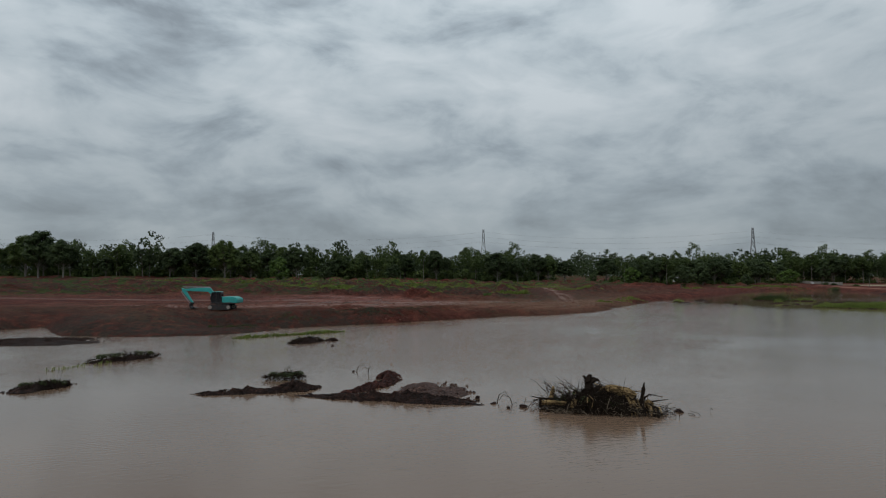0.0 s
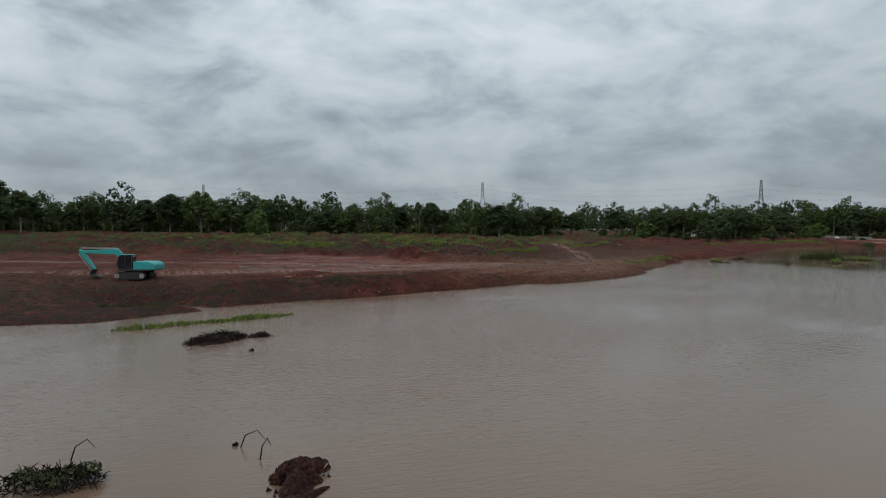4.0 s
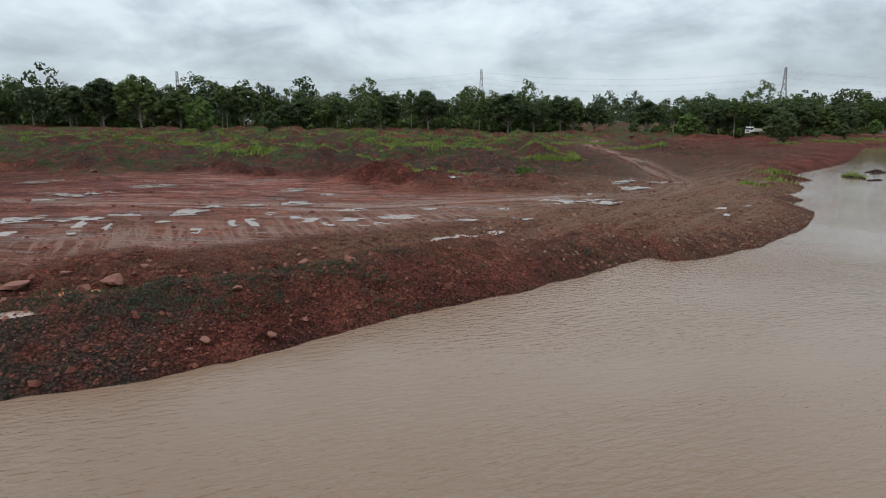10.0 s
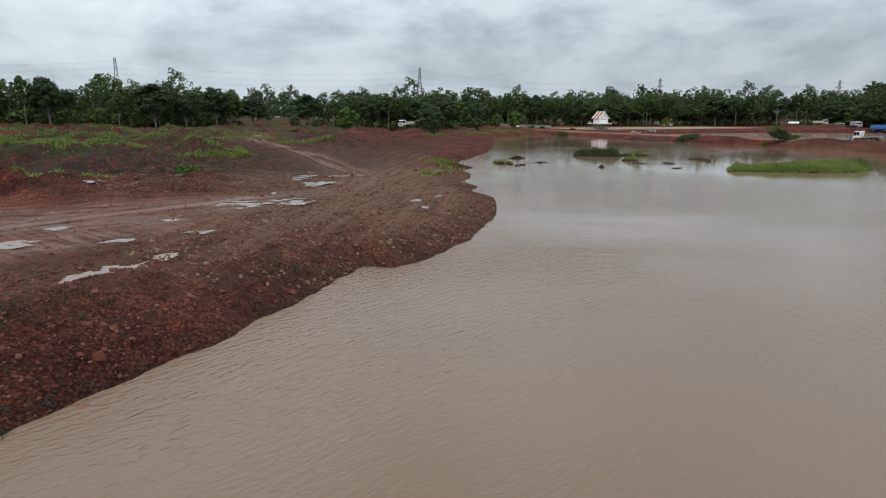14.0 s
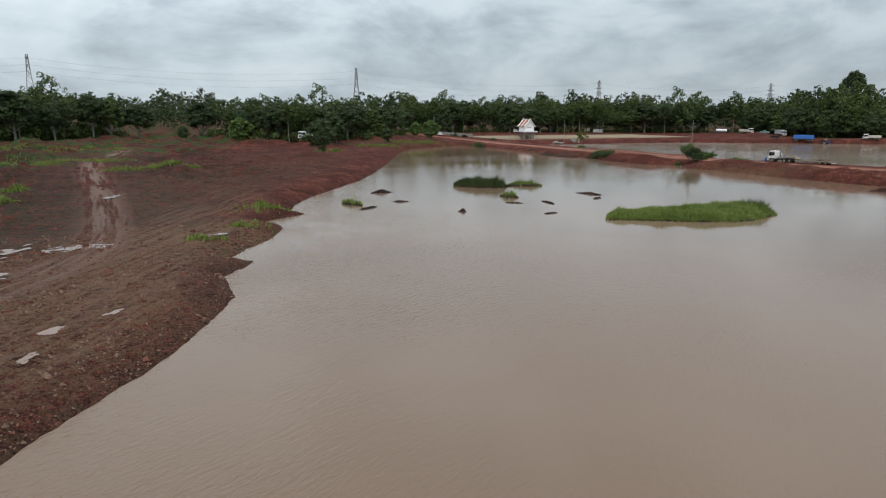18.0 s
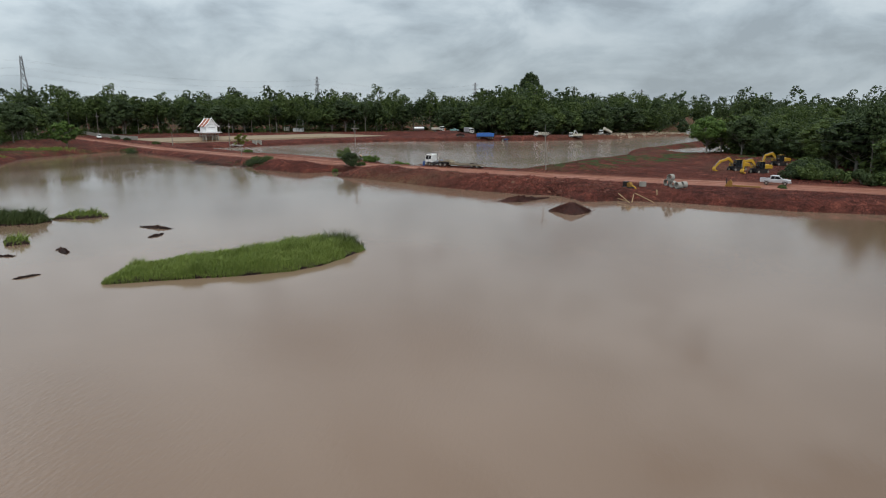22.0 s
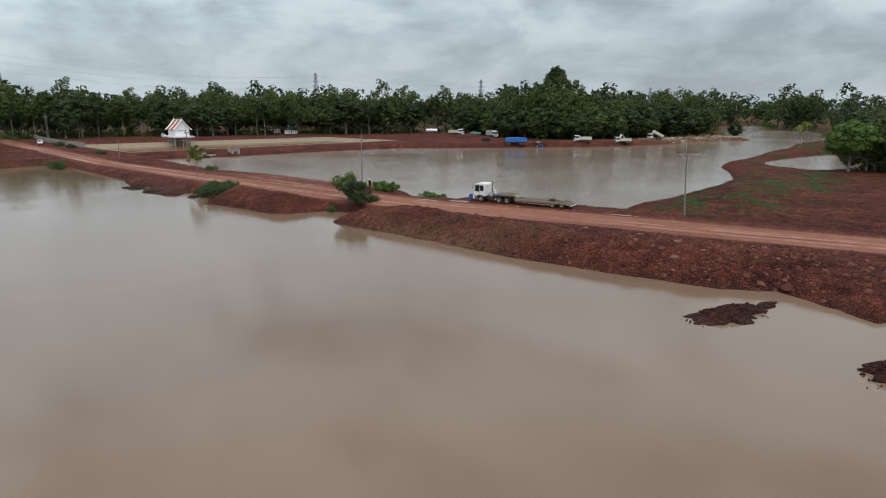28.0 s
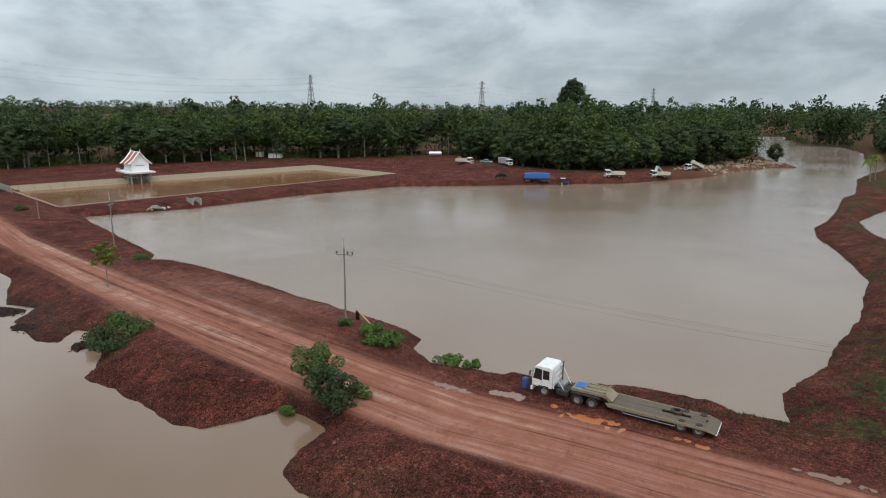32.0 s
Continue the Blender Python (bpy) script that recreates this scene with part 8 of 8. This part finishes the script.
def palm(x, y, height, seed, label):
    """Leaning ringed trunk with drooping feathered fronds."""
    rng = np.random.RandomState(seed)
    root = thing("coconut_palm", pose(x, y, ground_at(x, y) - 0.05, 0, 0, 70 * seed), label, "palm", "palms on the spit")
    part("trunk", tube([(0, 0, 0), (0.25, 0, height * 0.35), (0.7, 0, height * 0.7), (1.3, 0, height)], [0.26, 0.19, 0.16, 0.14], 8), BARK, root)
    leaves = []
    for k in range(16):
        a, rise, ln = k * 2.4, rng.uniform(-0.2, 0.9), rng.uniform(2.6, 3.6)
        prev = None
        for i in range(9):
            f = i / 8
            p = np.array([1.3 + math.cos(a) * ln * f, math.sin(a) * ln * f, height + ln * (rise * f - 0.95 * f * f)])
            if prev is not None:
                side = np.array([-math.sin(a), math.cos(a), 0]) * (0.75 * math.sin(math.pi * min(1, f + 0.1)) + 0.1)
                for s in (-1, 1):
                    leaves.append([prev, p, (prev + p) / 2 + s * side + (p - prev) * 0.8 + np.array([0, 0, -0.3])])
                    leaves.append([prev, (prev + p) / 2, prev + s * side * 0.9 + (p - prev) * 0.5 + np.array([0, 0, -0.2])])
            prev = p
    ob = new("fronds", quads_mesh("fronds", np.array(leaves), LEAF_YELLOW))
    ob.parent = root


palm(438, 163.0, 8.2, 1, "tall coconut palm with yellowing fronds")
palm(446, 161.2, 9.4, 2, "tall coconut palm with green and yellow fronds")
SPREADING = [tree_meshes("spreading", 171 + i, 11.5, 6.6, 0.26, m, 4600, 0.27, 0.24, 64, "dome") for i, m in enumerate((LEAF_LIGHT, LEAF_MID))]
for i, (x, y, s, k) in enumerate([(291.4, 144.8, 1.05, 0), (296.8, 141.1, 0.9, 1), (291.7, 121.8, 0.92, 1), (261.1, 111.2, 0.85, 1)]):
    add_tree("spreading_tree", SPREADING[k], x, y, 70 * i, s, "spreading tree with several stems at the edge of the clearing", "trees round the clearing")
add_tree("lone_tree", KINDS["low"][0], 541, 204.0, 10, 1.25, "lone round tree at the river bend")
BIG = tree_meshes("big", 73, 36, 8.4, 0.42, LEAF_DARK, 5600, 0.5, 0.6, 80)
add_tree("giant_tree", BIG, 529.0, 316.0, 0, 1.22, "giant dark tree rising above the forest", z=1.5, wide=0.98)
for i, (x, y, s, k, lab) in enumerate([(106, 283, 1.15, 0, "dark round tree on the bare bank"), (163, 341.7, 0.75, 0, "small dark tree on the bank"), (191, 350, 1.0, 1, "bright green round tree near the far road"), (207, 388, 0.9, 1, "bright green round tree near the far road"),
                                       (-55, 300, 0.8, 0, "dark tree at the meadow's edge"), (-75, 290, 1.3, 1, "leafy green tree at the meadow's edge"), (-84, 322, 1.4, 0, "dark tree at the meadow's edge"), (-28, 352, 1.1, 0, "dense round dark tree before the wood"), (88, 372, 0.7, 0, "small dark tree on the open strip"),
                                       (104, 352, 1.1, 1, "green tree beside the track"), (138, 338, 1.2, 0, "dark tree by the far shore"), (299, 145, 0.95, 1, "green tree beside the pool"),
                                       (240, 100, 1.15, 1, "bright green broad tree behind the hedge"), (226, 92, 1.3, 1, "bright green broad tree behind the hedge"), (252, 104, 0.9, 0, "dark tree behind the hedge"), (309, 139, 1.35, 1, "broad leafy green tree beside the pool"), (282, 121, 1.0, 0, "dark tree behind the machines"), (218, 80, 1.4, 1, "bright green broad tree behind the hedge")]):
    add_tree("low_tree", KINDS["low"][k], x, y, 57 * i, s, lab, "single low trees")
for i in range(16):
    x, y = 209.5 + 1.55 * i + 0.6 * math.sin(5 * i), 111.5 + 2.2 * math.sin(1.7 * i)
    shrub(x, y, 2.4, 3.2, LEAF_DARK if i % 3 else LEAF_MID, "dense dark green hedge bush behind the road", 200 + i, 800, 0.22, "hedge bushes")
for i in range(9):
    shrub(206.5 + 0.5 * math.sin(3 * i), 106 - 3.6 * i, 2.3, 2.8, LEAF_DARK if i % 2 else LEAF_MID, "dense dark green hedge bush behind the road", 240 + i, 700, 0.22, "hedge bushes")
shrub(193.0, 114.6, 0.8, 0.7, LEAF_MID, "low weed at the road's edge", 260, 250)
shrub(12, 173, 1.6, 1.6, LEAF_LIGHT, "bright green bush on the red ground", 261, 600, 0.18)


def weed_leaves(x, y, r, seed):
    """Low leaves sprawling over the lumps of the ground."""
    rng = np.random.RandomState(seed)
    a, d = rng.uniform(0, 6.28, 26), r * np.sqrt(rng.rand(26)) * 1.5
    px, py = x + d * np.cos(a) * 1.4, y + d * np.sin(a)
    return leaf_quads(rng, [(u, v, w + 0.04, rng.uniform(0.08, 0.26), 0.7) for u, v, w in zip(px, py, levels(px, py)[0])], int(700 * r), 0.05)


berm_leaves = []
for i, (x, y, r) in enumerate([(-15, 110.6, 0.8), (-13.6, 110.9, 0.6), (-12.6, 110.4, 0.7), (-11.5, 111.0, 0.9), (-11.7, 112.6, 0.8), (-10.6, 111.8, 0.7), (-9.0, 113.6, 0.7), (-9.3, 111.6, 0.5), (-7.8, 115.4, 0.6), (-6.5, 115.9, 0.7), (-5.6, 117.6, 0.5), (-3.4, 116.6, 0.6), (-3.1, 114.9, 0.6),
                               (-0.6, 115.9, 0.5), (-4.6, 118.6, 0.5), (-16.2, 110.0, 0.5), (9.8, 126.1, 0.5), (-2.2, 119.6, 0.4), (-10.0, 113.8, 0.5), (-13.0, 112.4, 0.5), (-18.5, 108.6, 0.5), (-14.2, 109.2, 0.5), (-8.2, 112.6, 0.5)]):
    berm_leaves.append(weed_leaves(x, y, r, 300 + i))
tagged(new("berm_weeds", quads_mesh("berm_weeds", np.concatenate(berm_leaves), WEED)), "grey-green weeds sprawling over the dark spoil berm", "weeds", kind="stuff")


def field_growth():
    """Weeds and grass on the open ground: nobody could count them."""
    rng = np.random.RandomState(77)
    patches = [(-7.9, 212, 9, 3.0, 1), (-2, 236, 16, 5, 1), (-31, 192, 7, 3, 1), (21, 205, 7, 3, 1), (-51, 230, 20, 5, 1), (-80, 228, 16, 4, 1), (53.5, 246, 9, 4, 1), (24, 218, 8, 2.5, 1), (-14.8, 191, 6, 2, 0.8), (-3, 171, 4, 1.4, 0.7), (1.8, 169, 3, 1.2, 0.7),
               (43, 171, 2.2, 1.5, 0.6), (50, 176, 2.0, 1.6, 0.7), (56, 190, 2.4, 3, 0.8), (-3, 158, 3, 1, 0.4), (-9, 242, 16, 5, 1), (118, 300, 7, 3, 0.9), (150, 322, 12, 3, 0.9), (178, 342, 14, 3, 1), (-40, 260, 40, 8, 0.8), (20, 270, 30, 8, 0.8),
               (-60, 305, 50, 12, 1.0), (10, 320, 50, 14, 0.9), (-110, 270, 30, 12, 0.8), (290, 112, 20, 8, 0.7)]
    spots, hh = [], []
    for x, y, rx, ry, h in patches:
        m = int(min(60, max(3, 0.22 * rx * ry)))
        a, r = rng.uniform(0, 6.28, m), np.sqrt(rng.rand(m))
        mx, my, mr = x + rx * r * np.cos(a), y + ry * r * np.sin(a), np.exp(rng.normal(size=m) * 0.5) * min(1.3, 0.5 * ry)
        n = int(min(3600, 42 * rx * ry))
        pick = rng.randint(m, size=n)
        off = rng.normal(size=(n, 2)) * mr[pick][:, None] * np.array([1.3, 0.7])
        px, py = mx[pick] + off[:, 0], my[pick] + off[:, 1]
        h = h * np.exp(-0.35 * ((off / mr[pick][:, None]) ** 2).sum(1))
        z, _ = levels(px, py)
        ok = z > 0.02
        spots.append(np.stack([px, py, z], 1)[ok])
        hh.append((h * rng.uniform(0.45, 1.3, len(px)))[ok])
    spots, hh = np.concatenate(spots), np.concatenate(hh)
    me = blades(rng, spots, hh, 0.10, (0.05, 0.0), GRASS, "field_grass")
    tagged(new("field_grass", me), "patches of fresh green weeds and grass on red earth", "grass", kind="stuff")
    spots, hh = [], []
    for x, y, rx, ry, h in [(-13, 112.2, 6, 1.4, 0.4), (-6, 116.5, 6, 1.0, 0.35), (-2, 120.5, 5, 0.9, 0.3), (-25, 103, 4, 1.2, 0.6), (-20, 103.8, 3, 0.8, 0.5), (10, 126.5, 5, 1.0, 0.3), (14, 190, 14, 5, 0.5), (186, 250, 6, 6, 0.5), (184, 240, 4, 5, 0.4), (203.6, 186, 1.6, 7, 0.4), (236, 168, 14, 4, 0.3), (262, 166, 16, 4, 0.3), (225, 170, 7, 5, 0.3), (205, 178, 3, 5, 0.3), (-30, 97, 6, 4, 0.5)]:
        n = int(min(1500, 45 * rx * ry))
        a, r = rng.uniform(0, 6.28, n), np.sqrt(rng.rand(n))
        px, py = x + rx * r * np.cos(a), y + ry * r * np.sin(a)
        ok = (fbm(px / 1.5, py / 1.5, 3) > 0.02) & (levels(px, py)[0] > 0.05)
        spots.append(np.stack([px, py, levels(px, py)[0]], 1)[ok])
        hh.append(h * rng.uniform(0.4, 1.0, ok.sum()))
    tagged(new("bank_weeds", blades(rng, np.concatenate(spots), 0.8 * np.concatenate(hh), 0.035, (0.1, 0.1), GRASS_DARK, "bank_weeds")), "thin dark weeds on the muddy bank", "weeds", kind="stuff")
    # low scrub below the wood edges
    quads = []
    proto = [leaf_quads(rng, [(rng.normal() * 0.9, rng.normal() * 0.9, z, 1.0, 0.8) for z in (0.5, 0.9, 1.5, 2.2)], 64, 0.5) for _ in range(5)]
    pts = []
    for line, depth in ((EAST_EDGE, (-6, -14, -24)), (RIVER_EAST, (-9, -14)), (WEST_EDGE, (-2, -7, -14, -22)), (MIDDLE_EDGE, (2, -4, -10, -18)), (RIGHT_EDGE, (-2, -8, -16))):
        pts += row_points(line, 3.2, depth, rng)
    for x, y in pts:
        if not free(x, y, 2.0):
            continue
        s, a = rng.uniform(0.5, 1.5) * (1.5 if x < 80 else 1.0), rng.uniform(0, 6.28)
        q = proto[rng.randint(5)] * s
        c, n = math.cos(a), math.sin(a)
        quads.append(np.stack([q[..., 0] * c - q[..., 1] * n + x, q[..., 0] * n + q[..., 1] * c + y, q[..., 2] + ground_at(x, y)], -1))
    tagged(new("undergrowth", quads_mesh("undergrowth", np.concatenate(quads), LEAF_MID)), "tangled green undergrowth along the wood edges", "undergrowth", kind="stuff")


field_growth()

for i, (x, y, s) in enumerate([(-136, 350, 1.3), (-118, 344, 1.35), (-153, 356, 1.1), (-205, 322, 1.6), (-222, 338, 1.5), (-190, 318, 1.2), (-87.5, 379, 1.28), (-30, 366, 0.95), (-3.9, 375, 1.15), (178, 400, 1.0), (150, 372, 1.05)]):
    add_tree("forest_tree", KINDS["broad"][i % 3], x, y, 83 * i, 0.86 * s, "tall broad tree standing out of the wood edge", "trees of the western wood")
